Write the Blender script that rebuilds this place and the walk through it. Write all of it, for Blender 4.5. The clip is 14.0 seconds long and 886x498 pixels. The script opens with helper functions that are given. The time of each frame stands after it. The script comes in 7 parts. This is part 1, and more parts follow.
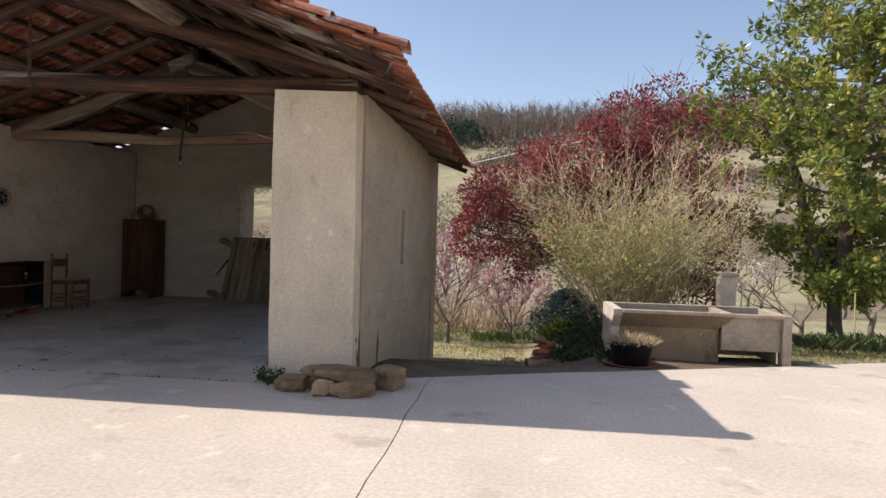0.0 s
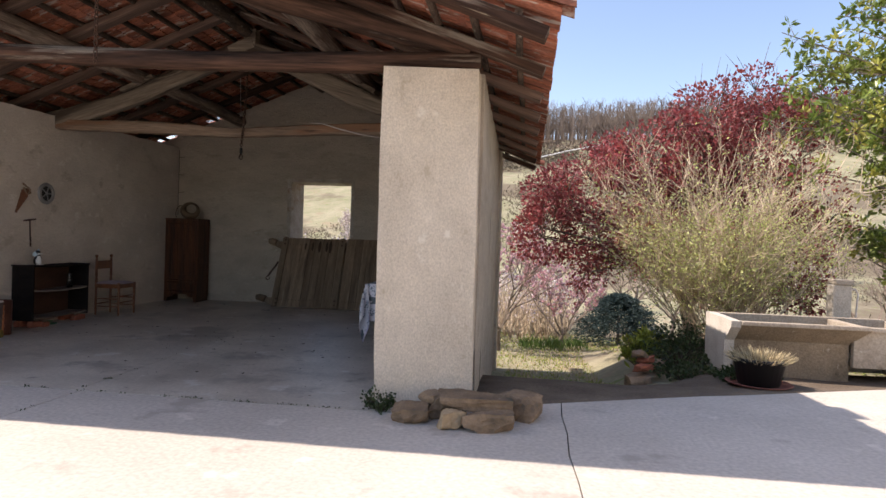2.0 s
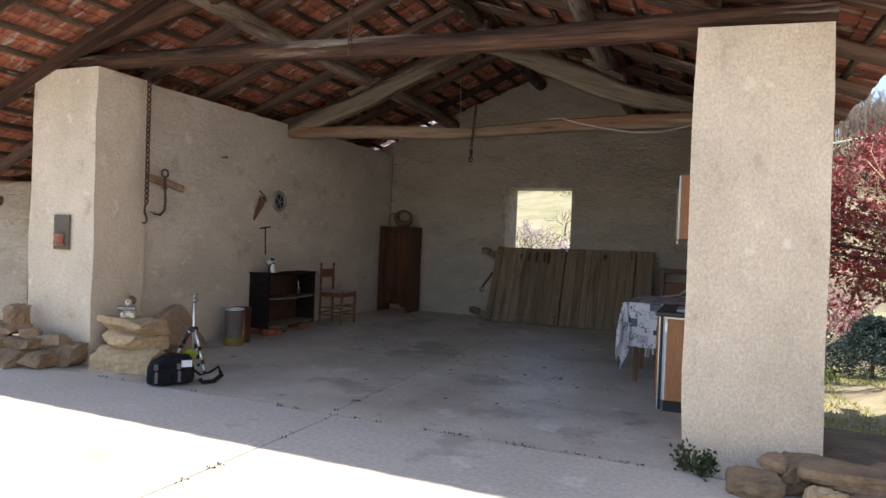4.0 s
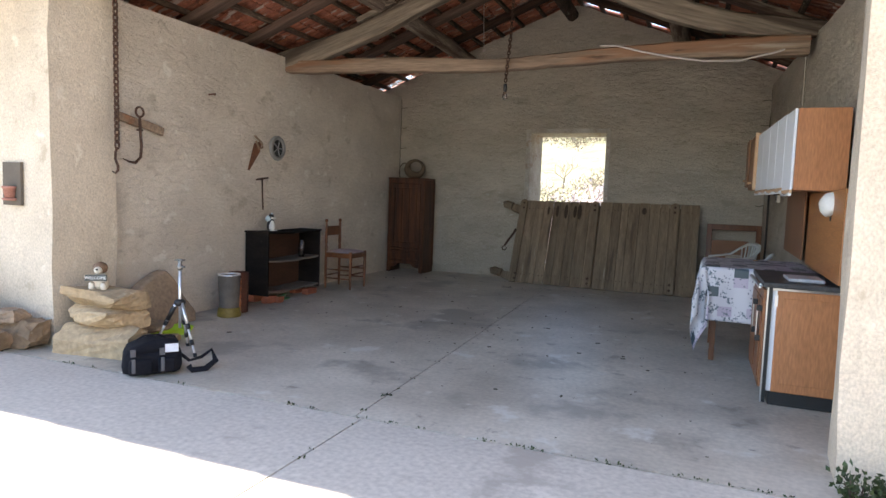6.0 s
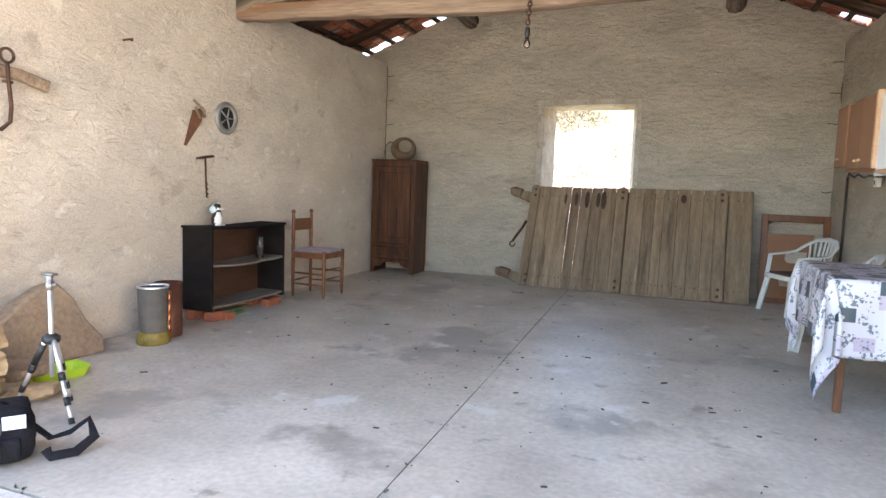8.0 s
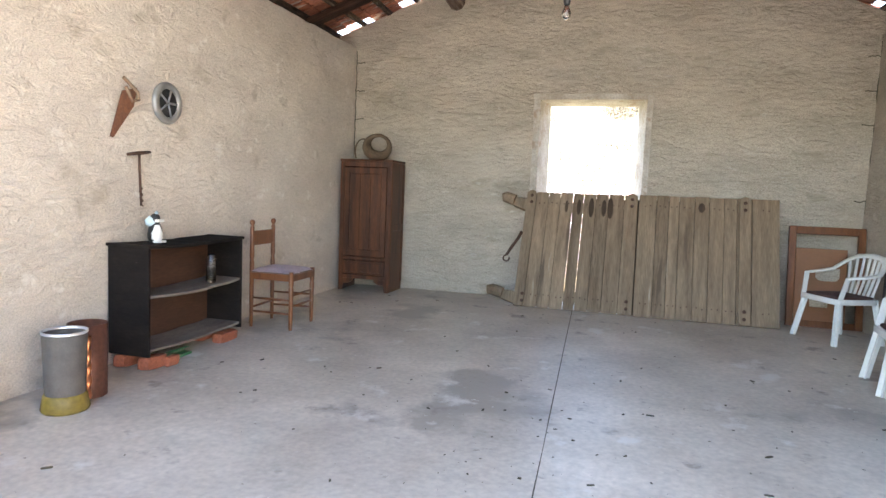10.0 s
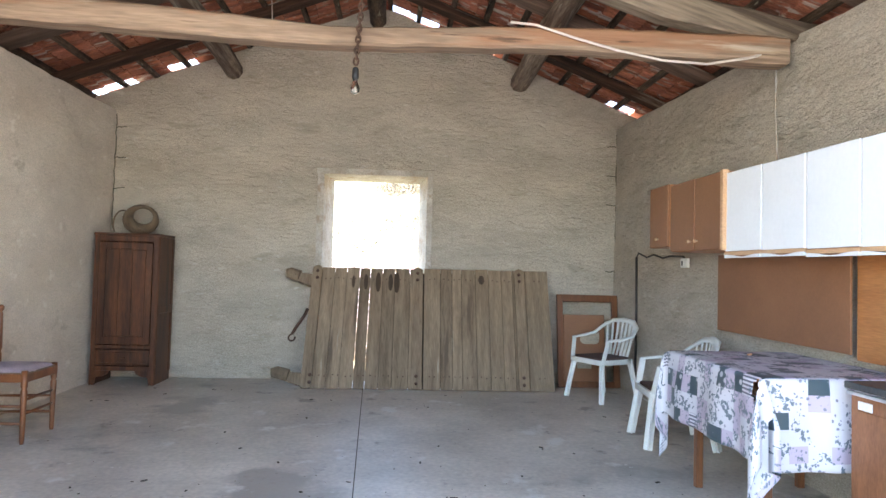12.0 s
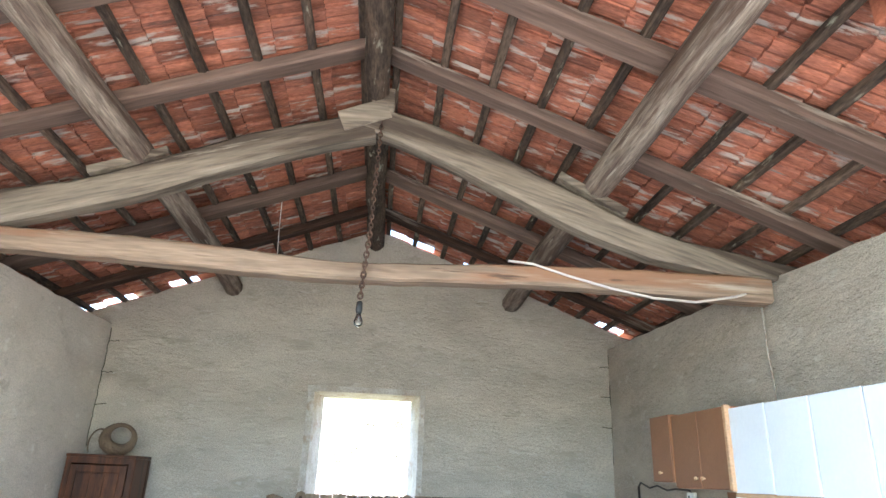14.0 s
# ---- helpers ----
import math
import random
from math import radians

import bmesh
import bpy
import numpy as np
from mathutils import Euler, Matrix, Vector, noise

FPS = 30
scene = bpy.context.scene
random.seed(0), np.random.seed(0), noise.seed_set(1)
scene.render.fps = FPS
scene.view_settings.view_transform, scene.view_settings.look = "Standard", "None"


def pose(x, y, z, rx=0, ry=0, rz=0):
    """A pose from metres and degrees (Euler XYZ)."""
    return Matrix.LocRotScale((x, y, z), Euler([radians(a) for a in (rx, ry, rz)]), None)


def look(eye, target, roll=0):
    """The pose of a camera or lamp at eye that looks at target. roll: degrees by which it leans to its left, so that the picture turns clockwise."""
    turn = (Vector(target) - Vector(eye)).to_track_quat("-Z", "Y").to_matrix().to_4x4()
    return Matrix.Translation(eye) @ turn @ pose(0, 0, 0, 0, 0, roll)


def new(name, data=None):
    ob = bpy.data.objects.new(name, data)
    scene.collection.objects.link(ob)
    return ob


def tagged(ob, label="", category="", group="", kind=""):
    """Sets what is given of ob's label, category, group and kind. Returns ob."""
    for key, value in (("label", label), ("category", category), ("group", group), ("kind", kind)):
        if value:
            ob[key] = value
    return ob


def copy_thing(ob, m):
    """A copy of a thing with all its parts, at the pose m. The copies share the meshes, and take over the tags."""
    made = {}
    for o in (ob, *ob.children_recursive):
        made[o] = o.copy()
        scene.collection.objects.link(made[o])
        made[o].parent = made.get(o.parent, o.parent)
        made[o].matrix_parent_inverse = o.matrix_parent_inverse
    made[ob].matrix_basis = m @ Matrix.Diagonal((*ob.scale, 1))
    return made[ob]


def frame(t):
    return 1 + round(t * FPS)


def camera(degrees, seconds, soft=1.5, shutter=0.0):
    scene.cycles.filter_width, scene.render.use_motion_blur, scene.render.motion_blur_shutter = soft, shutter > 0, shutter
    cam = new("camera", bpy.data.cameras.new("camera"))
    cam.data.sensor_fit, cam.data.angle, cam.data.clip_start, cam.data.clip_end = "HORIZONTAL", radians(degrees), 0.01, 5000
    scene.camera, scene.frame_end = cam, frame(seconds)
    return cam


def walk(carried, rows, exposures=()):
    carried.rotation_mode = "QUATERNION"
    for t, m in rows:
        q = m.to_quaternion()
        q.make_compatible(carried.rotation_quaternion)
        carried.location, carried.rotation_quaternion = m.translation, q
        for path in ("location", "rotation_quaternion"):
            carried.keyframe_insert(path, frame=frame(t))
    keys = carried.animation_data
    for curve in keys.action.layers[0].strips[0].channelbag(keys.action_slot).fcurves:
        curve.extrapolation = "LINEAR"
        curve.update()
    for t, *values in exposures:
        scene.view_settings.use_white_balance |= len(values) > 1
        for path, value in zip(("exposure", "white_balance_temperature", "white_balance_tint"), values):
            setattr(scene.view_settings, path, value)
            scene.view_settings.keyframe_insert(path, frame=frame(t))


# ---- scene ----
cam = camera(69.8, 14.0)
PATH = [
    (0, (0.634, 0.869, 1.416), (0.396, 2.855, 1.389), 1.6),
    (0.5, (0.332, 1.031, 1.39), (0.091, 3.016, 1.369), 1.9),
    (1, (0.017, 1.23, 1.418), (-0.237, 3.214, 1.39), 1.9),
    (1.5, (-0.251, 1.447, 1.404), (-0.508, 3.43, 1.378), 1.8),
    (2, (-0.558, 1.662, 1.4), (-0.824, 3.644, 1.375), 1.9),
    (2.5, (-0.932, 1.858, 1.405), (-1.193, 3.84, 1.379), 2.0),
    (3, (-1.191, 2.091, 1.381), (-1.536, 4.06, 1.332), 1.8),
    (3.5, (-1.415, 2.27, 1.375), (-2.137, 4.135, 1.328), 2.1),
    (3.7, (-1.532, 2.337, 1.371), (-2.309, 4.18, 1.356), 2.3),
    (5.8, (-2.459, 3.235, 1.364), (-3.206, 5.09, 1.345), 2.3),
    (6, (-2.53, 3.374, 1.352), (-3.278, 5.222, 1.192), 2.1),
    (6.5, (-2.745, 3.795, 1.328), (-3.481, 5.642, 1.121), 2.2),
    (7, (-2.956, 4.175, 1.324), (-3.676, 6.028, 1.112), 2.3),
    (7.5, (-3.163, 4.599, 1.318), (-3.881, 6.454, 1.108), 2.3),
    (8, (-3.317, 4.969, 1.3), (-4.021, 6.831, 1.108), 2.0),
    (8.2, (-3.383, 5.095, 1.293), (-4.078, 6.96, 1.095), 2.4),
    (10.5, (-4.275, 6.088, 1.331), (-4.637, 8.048, 1.171), 2.0),
    (11, (-4.244, 6.168, 1.295), (-4.225, 8.163, 1.151), 1.8),
    (11.5, (-4.302, 6.16, 1.325), (-4.169, 8.148, 1.157), 1.5),
    (12, (-4.314, 6.151, 1.342), (-4.171, 8.145, 1.415), 1.5),
    (12.5, (-4.316, 6.145, 1.334), (-4.163, 8.137, 1.428), 1.8),
    (13, (-4.351, 6.138, 1.4), (-4.188, 8.13, 1.494), 1.5),
    (13.5, (-4.367, 6.138, 1.473), (-4.209, 8.103, 1.808), 1.9),
    (14, (-4.429, 6.113, 1.539), (-4.267, 7.985, 2.226), 2.2),
]

EXPOSURES = [(t, e, k, g) for t, e, k, g in ((0.0, 0.44, 7150, 17), (1.0, 0.68, 7100, 19), (2.0, 0.9, 7000, 19), (3.0, 1.05, 7000, 16), (3.7, 1.2, 6950, 14), (5.8, 2.22, 6750, 11), (6.0, 2.2, 6750, 11), (6.5, 2.02, 6850, 11), (7.5, 3.12, 7050, 11), (8.2, 3.5, 7050, 11), (10.5, 3.9, 6750, 11), (11.0, 3.95, 6800, 11), (11.5, 3.7, 6850, 11), (12.0, 3.75, 6550, 10), (13.0, 3.7, 6350, 10), (13.5, 3.8, 6050, 8), (14.0, 3.9, 5800, 3))]
walk(cam, [(t, look(eye, target, roll)) for t, eye, target, roll in PATH], EXPOSURES)

# ---- sky and sun ----
SUN_ELEV, SUN_TO = radians(48), Vector((-1.0, 0.02, 0.0))
world = bpy.data.worlds.new("world")
scene.world = world
world.use_nodes = True
wn, wl = world.node_tree.nodes, world.node_tree.links
sky = wn.new("ShaderNodeTexSky")
sky.sky_type, sky.sun_disc = "NISHITA", False
sky.sun_elevation, sky.sun_rotation = SUN_ELEV, radians(270)
sky.air_density, sky.dust_density, sky.ozone_density = 1.0, 0.8, 1.6
wn["Background"].inputs["Strength"].default_value = 0.14
wl.new(sky.outputs[0], wn["Background"].inputs["Color"])
sun = new("sun", bpy.data.lights.new("sun", "SUN"))
sun.data.energy, sun.data.angle, sun.data.color = 3.9, radians(0.53), (1.0, 0.95, 0.87)
sun_dir = Vector((SUN_TO.x * math.cos(SUN_ELEV), SUN_TO.y, math.sin(SUN_ELEV)))
sun.matrix_world = look(tuple(sun_dir * 40), (0, 0, 0))


# ---- materials ----
def mat(name, c1, c2, rough=0.85, scale=3.0, fine=60.0, bump=0.3, metal=0.0, stretch=(1, 1, 1), spots=None, rand=0.0, fade=0.5, dist=0.01, spec=0.35, leaf=False, var=0.18, relief=None):
    """Two colours mixed by broad noise, broken by fine noise that also makes relief; spots: (colour, scale, threshold)."""
    m = bpy.data.materials.new(name)
    m.use_nodes = True
    n, l = m.node_tree.nodes, m.node_tree.links
    b = n["Principled BSDF"]
    tc = n.new("ShaderNodeTexCoord")
    mp = n.new("ShaderNodeMapping")
    mp.inputs["Scale"].default_value = stretch
    l.new(tc.outputs["Object"], mp.inputs["Vector"])
    big = n.new("ShaderNodeTexNoise")
    big.inputs["Scale"].default_value, big.inputs["Detail"].default_value, big.inputs["Roughness"].default_value = scale, 6, 0.6
    l.new(mp.outputs[0], big.inputs["Vector"])
    ramp = n.new("ShaderNodeMapRange")
    ramp.inputs["From Min"].default_value, ramp.inputs["From Max"].default_value = 0.5 - fade * 0.35, 0.5 + fade * 0.35
    l.new(big.outputs["Fac"], ramp.inputs["Value"])
    mix = n.new("ShaderNodeMix")
    mix.data_type = "RGBA"
    mix.inputs["A"].default_value, mix.inputs["B"].default_value = (*c1, 1), (*c2, 1)
    l.new(ramp.outputs[0], mix.inputs["Factor"])
    col = mix.outputs["Result"]
    small = n.new("ShaderNodeTexNoise")
    small.inputs["Scale"].default_value, small.inputs["Detail"].default_value = fine, 6
    l.new(mp.outputs[0], small.inputs["Vector"])
    hsv = n.new("ShaderNodeHueSaturation")
    mr = n.new("ShaderNodeMapRange")
    mr.inputs["From Min"].default_value, mr.inputs["From Max"].default_value = 0.3, 0.7
    mr.inputs["To Min"].default_value, mr.inputs["To Max"].default_value = 1 - var, 1 + var
    l.new(small.outputs["Fac"], mr.inputs["Value"])
    val = mr.outputs[0]
    if rand:
        oi = n.new("ShaderNodeObjectInfo")
        geo = n.new("ShaderNodeNewGeometry")
        add = n.new("ShaderNodeMath")
        add.operation = "ADD"
        l.new(oi.outputs["Random"], add.inputs[0])
        l.new(geo.outputs["Random Per Island"], add.inputs[1])
        fr = n.new("ShaderNodeMath")
        fr.operation = "FRACT"
        l.new(add.outputs[0], fr.inputs[0])
        rr = n.new("ShaderNodeMapRange")
        rr.inputs["To Min"].default_value, rr.inputs["To Max"].default_value = 1 - rand, 1 + rand
        l.new(fr.outputs[0], rr.inputs["Value"])
        mul = n.new("ShaderNodeMath")
        mul.operation = "MULTIPLY"
        l.new(val, mul.inputs[0])
        l.new(rr.outputs[0], mul.inputs[1])
        val = mul.outputs[0]
    l.new(val, hsv.inputs["Value"])
    l.new(col, hsv.inputs["Color"])
    col = hsv.outputs[0]
    for sc, s_scale, thr in (spots or ()):
        sp = n.new("ShaderNodeTexNoise")
        sp.inputs["Scale"].default_value, sp.inputs["Detail"].default_value, sp.inputs["Roughness"].default_value = s_scale, 9, 0.62
        l.new(mp.outputs[0], sp.inputs["Vector"])
        st = n.new("ShaderNodeMapRange")
        st.inputs["From Min"].default_value, st.inputs["From Max"].default_value = thr, thr + 0.07
        st.inputs["To Max"].default_value = 0.85
        l.new(sp.outputs["Fac"], st.inputs["Value"])
        mx = n.new("ShaderNodeMix")
        mx.data_type = "RGBA"
        l.new(st.outputs[0], mx.inputs["Factor"])
        l.new(col, mx.inputs["A"])
        mx.inputs["B"].default_value = (*sc, 1)
        col = mx.outputs["Result"]
    l.new(col, b.inputs["Base Color"])
    b.inputs["Roughness"].default_value, b.inputs["Metallic"].default_value = rough, metal
    b.inputs["Specular IOR Level"].default_value = spec
    if bump:
        bp = n.new("ShaderNodeBump")
        bp.inputs["Strength"].default_value, bp.inputs["Distance"].default_value = bump, dist
        l.new(small.outputs["Fac"], bp.inputs["Height"])
        if relief:
            r_scale, r_turn, r_squash, r_dist = relief
            m2 = n.new("ShaderNodeMapping")
            m2.inputs["Rotation"].default_value = (r_turn, r_turn, 0.0)
            m2.inputs["Scale"].default_value = r_squash
            l.new(tc.outputs["Object"], m2.inputs["Vector"])
            t2 = n.new("ShaderNodeTexNoise")
            t2.inputs["Scale"].default_value, t2.inputs["Detail"].default_value, t2.inputs["Roughness"].default_value = r_scale, 5, 0.72
            t2.inputs["Distortion"].default_value = 1.3
            l.new(m2.outputs[0], t2.inputs["Vector"])
            b2 = n.new("ShaderNodeBump")
            b2.inputs["Strength"].default_value, b2.inputs["Distance"].default_value = 1.0, r_dist
            l.new(t2.outputs["Fac"], b2.inputs["Height"])
            l.new(b2.outputs[0], bp.inputs["Normal"])
        l.new(bp.outputs[0], b.inputs["Normal"])
    if leaf:
        tr = n.new("ShaderNodeBsdfTranslucent")
        l.new(col, tr.inputs["Color"])
        ms = n.new("ShaderNodeMixShader")
        ms.inputs[0].default_value = 0.3
        l.new(b.outputs[0], ms.inputs[1])
        l.new(tr.outputs[0], ms.inputs[2])
        l.new(ms.outputs[0], n["Material Output"].inputs["Surface"])
    return m


def plain(name, c, rough=0.5, metal=0.0, spec=0.5, emit=0.0):
    return mat(name, tuple(v * 0.9 for v in c), tuple(min(1, v * 1.08) for v in c), rough, 6, 90, 0.05, metal, spec=spec, dist=0.002, var=0.04)


M_PLASTER = mat("plaster", (0.565, 0.495, 0.405), (0.435, 0.38, 0.31), 0.95, 1.3, 70, 0.9, spots=[((0.41, 0.355, 0.28), 1.9, 0.58), ((0.60, 0.55, 0.475), 5.0, 0.60), ((0.37, 0.31, 0.24), 13, 0.66), ((0.12, 0.10, 0.08), 34, 0.735)], dist=0.010, spec=0.12, stretch=(1, 1, 2.4), var=0.26, relief=(6.5, 0.22, (1, 1.2, 3.0), 0.034))
# Own finer speckle; colour also raised to replace light missing on the left wall.
M_PLASTER_FINE = mat("speckled_lit_plaster", (0.70, 0.625, 0.535), (0.56, 0.495, 0.42), 0.95, 1.2, 85, 0.6, spots=[((0.47, 0.41, 0.33), 2.1, 0.60), ((0.74, 0.69, 0.61), 5.0, 0.60), ((0.20, 0.165, 0.13), 42, 0.69)], dist=0.007, spec=0.12, stretch=(1, 1, 1.4), var=0.16, relief=(6.0, 0.5, (1, 1, 2.0), 0.030))
M_PIER = mat("pier_plaster", (0.66, 0.575, 0.465), (0.52, 0.45, 0.36), 0.95, 2.0, 75, 0.5, spots=[((0.43, 0.36, 0.27), 4.0, 0.61), ((0.72, 0.66, 0.56), 6, 0.61), ((0.15, 0.12, 0.095), 38, 0.70)], dist=0.006, spec=0.12, stretch=(1, 1, 0.7), var=0.16, relief=(8, 0.2, (1, 1, 1.4), 0.012))
M_PLASTER_OUT = mat("plaster_outside", (0.50, 0.42, 0.31), (0.42, 0.35, 0.26), 0.95, 1.3, 70, 0.9, spots=[((0.25, 0.21, 0.15), 1.9, 0.64)], dist=0.012, spec=0.15, relief=(9, 0.3, (1, 1, 2), 0.04))
M_CONC_IN = mat("concrete_floor", (0.62, 0.56, 0.475), (0.40, 0.355, 0.295), 0.42, 1.1, 30, 0.12, spots=[((0.30, 0.27, 0.23), 0.85, 0.55), ((0.66, 0.64, 0.59), 2.4, 0.60), ((0.24, 0.205, 0.17), 3.4, 0.62), ((0.15, 0.13, 0.11), 9, 0.665), ((0.72, 0.69, 0.63), 14, 0.67)], dist=0.002, spec=0.42, var=0.13)
M_CONC_OUT = mat("concrete_yard", (0.575, 0.52, 0.455), (0.47, 0.425, 0.37), 0.9, 0.6, 30, 0.15, spots=[((0.38, 0.335, 0.29), 1.3, 0.59), ((0.66, 0.60, 0.53), 2.8, 0.61), ((0.26, 0.225, 0.19), 7, 0.69), ((0.20, 0.17, 0.14), 24, 0.72)], dist=0.003, spec=0.2, var=0.14)
M_JOINT = mat("joint_dirt", (0.05, 0.045, 0.035), (0.10, 0.09, 0.06), 1.0, 9, 80, 0.6)
M_GRASS = mat("grass_ground", (0.36, 0.325, 0.225), (0.235, 0.235, 0.135), 1.0, 0.35, 9, 0.9, spots=[((0.31, 0.25, 0.17), 0.5, 0.56), ((0.17, 0.135, 0.10), 0.05, 0.50), ((0.19, 0.23, 0.085), 1.5, 0.60)], dist=0.05, spec=0.05)
M_DIRT = mat("dirt", (0.13, 0.10, 0.075), (0.20, 0.16, 0.12), 1.0, 2, 30, 0.9, dist=0.02, spec=0.1)
M_WOOD_OLD = mat("old_timber", (0.088, 0.046, 0.030), (0.016, 0.010, 0.008), 0.9, 3.5, 22, 1.0, stretch=(0.16, 2.2, 2.2), spots=[((0.26, 0.215, 0.17), 2.4, 0.59), ((0.55, 0.45, 0.32), 7.5, 0.68), ((0.02, 0.014, 0.011), 5, 0.60)], dist=0.010, spec=0.2, rand=0.25, var=0.42)
M_WOOD_Y = mat("old_timber_along", (0.22, 0.165, 0.125), (0.06, 0.042, 0.033), 0.9, 3.5, 22, 1.0, stretch=(4, 0.3, 4), spots=[((0.38, 0.33, 0.27), 3.6, 0.62), ((0.03, 0.022, 0.018), 4, 0.62)], dist=0.010, spec=0.2, rand=0.3, var=0.42)
M_RAFTER = mat("weathered_rafter", (0.20, 0.13, 0.10), (0.06, 0.04, 0.032), 0.9, 3.0, 24, 0.8, stretch=(0.16, 2.2, 2.2), spots=[((0.37, 0.31, 0.25), 3, 0.60), ((0.04, 0.028, 0.022), 6, 0.62), ((0.03, 0.02, 0.016), 22, 0.70)], dist=0.006, spec=0.2, rand=0.2, var=0.34)
M_PURLIN = mat("debarked_log", (0.33, 0.265, 0.21), (0.10, 0.065, 0.05), 0.9, 3.0, 20, 1.0, stretch=(5, 0.35, 5), spots=[((0.09, 0.055, 0.04), 1.8, 0.54), ((0.42, 0.36, 0.29), 4, 0.62)], dist=0.012, spec=0.2, var=0.36)
M_BEAM_PALE = mat("pale_timber", (0.35, 0.255, 0.18), (0.17, 0.115, 0.08), 0.85, 2.4, 20, 1.0, stretch=(0.16, 2.2, 2.2), spots=[((0.25, 0.125, 0.07), 1.8, 0.56), ((0.07, 0.045, 0.032), 7, 0.63), ((0.45, 0.38, 0.30), 3, 0.62)], dist=0.006, spec=0.2, var=0.32)
M_BEAM_GREY = mat("grey_timber", (0.27, 0.22, 0.17), (0.10, 0.076, 0.056), 0.9, 2.6, 20, 0.9, stretch=(0.16, 2.2, 2.2), spots=[((0.06, 0.043, 0.033), 2.4, 0.535), ((0.38, 0.33, 0.27), 4, 0.64)], dist=0.008, spec=0.2, var=0.34)
M_BATTEN = mat("mossy_batten", (0.13, 0.09, 0.065), (0.035, 0.025, 0.02), 0.9, 4, 24, 1.0, stretch=(3, 0.6, 3), spots=[((0.36, 0.34, 0.26), 5.5, 0.61), ((0.02, 0.015, 0.012), 6, 0.60)], dist=0.01, spec=0.15, rand=0.3, var=0.4)
M_TILE = mat("roof_tile", (0.37, 0.135, 0.080), (0.24, 0.095, 0.066), 0.9, 4, 34, 0.7, spots=[((0.45, 0.39, 0.34), 3.6, 0.555), ((0.12, 0.06, 0.045), 4, 0.60), ((0.36, 0.36, 0.27), 2.2, 0.68)], var=0.3, rand=0.32, dist=0.006, spec=0.2, stretch=(0.7, 3.5, 1))
M_STONE = mat("rubble_stone", (0.34, 0.235, 0.15), (0.19, 0.135, 0.09), 0.95, 5, 40, 1.0, spots=[((0.11, 0.095, 0.07), 5, 0.60), ((0.42, 0.35, 0.26), 8, 0.66)], rand=0.2, dist=0.012, spec=0.15)


# ---- mesh helpers ----
def finish(name, bm, material, parent=None, label="", smooth=False):
    me = bpy.data.meshes.new(name)
    if smooth:
        for f in bm.faces:
            f.smooth = True
    bm.normal_update()
    bm.to_mesh(me)
    bm.free()
    me.materials.append(material)
    ob = new(name, me)
    if parent is not None:
        ob.parent = parent
        ob.matrix_parent_inverse = Matrix()
    if label:
        tagged(ob, label=label)
    return ob


def part(name, bm, material, parent, label="", smooth=False):
    return finish(name, bm, material, parent, label, smooth)


def thing(name, x, y, z, label, category, group="", rz=0.0, kind=""):
    ob = new(name)
    ob.empty_display_size = 0.1
    ob.matrix_basis = pose(x, y, z, 0, 0, rz)
    return tagged(ob, label, category, group, kind)


def structure(name, bm, material, label="", smooth=False):
    return tagged(finish(name, bm, material, None, "", smooth), label=label, kind="structure")


def box(bm, x0, x1, y0, y1, z0, z1, m=None, bevel=0.0):
    r = bmesh.ops.create_cube(bm, size=1.0)
    vs = r["verts"]
    t = Matrix.Translation(((x0 + x1) / 2, (y0 + y1) / 2, (z0 + z1) / 2)) @ Matrix.Diagonal((abs(x1 - x0), abs(y1 - y0), abs(z1 - z0), 1))
    bmesh.ops.transform(bm, matrix=(m @ t) if m is not None else t, verts=vs)
    if bevel:
        es = list({e for v in vs for e in v.link_edges})
        bmesh.ops.bevel(bm, geom=es, offset=bevel, segments=2 if bevel > 0.004 else 1, affect="EDGES", profile=0.6)
    return bm


def tube(bm, pts, radii, sides=8, wob=0.0, seed=0, squash=1.0):
    pts = [Vector(p) for p in pts]
    if not hasattr(radii, "__len__"):
        radii = [radii] * len(pts)
    rng = random.Random(seed)
    rings, up = [], None
    for i, p in enumerate(pts):
        d = (pts[min(i + 1, len(pts) - 1)] - pts[max(i - 1, 0)]).normalized()
        if up is None:
            up = Vector((0, 0, 1)) if abs(d.z) < 0.9 else Vector((1, 0, 0))
        u = (up - d * up.dot(d)).normalized()
        w = d.cross(u)
        up = u
        ring = []
        for k in range(sides):
            a = 2 * math.pi * k / sides
            r = radii[i] * (1 + wob * rng.uniform(-1, 1))
            ring.append(bm.verts.new(p + u * (math.cos(a) * r * squash) + w * (math.sin(a) * r)))
        rings.append(ring)
    for a, b in zip(rings, rings[1:]):
        for k in range(sides):
            bm.faces.new((a[k], a[(k + 1) % sides], b[(k + 1) % sides], b[k]))
    bm.faces.new(list(reversed(rings[0])))
    bm.faces.new(rings[-1])
    return bm


def lathe(bm, profile, seg=20, m=None, cap=True):
    rings = []
    for r, z in profile:
        rings.append([bm.verts.new((m or Matrix()) @ Vector((r * math.cos(2 * math.pi * k / seg), r * math.sin(2 * math.pi * k / seg), z))) for k in range(seg)])
    for a, b in zip(rings, rings[1:]):
        for k in range(seg):
            bm.faces.new((a[k], a[(k + 1) % seg], b[(k + 1) % seg], b[k]))
    if cap:
        bm.faces.new(list(reversed(rings[0])))
        bm.faces.new(rings[-1])
    return bm


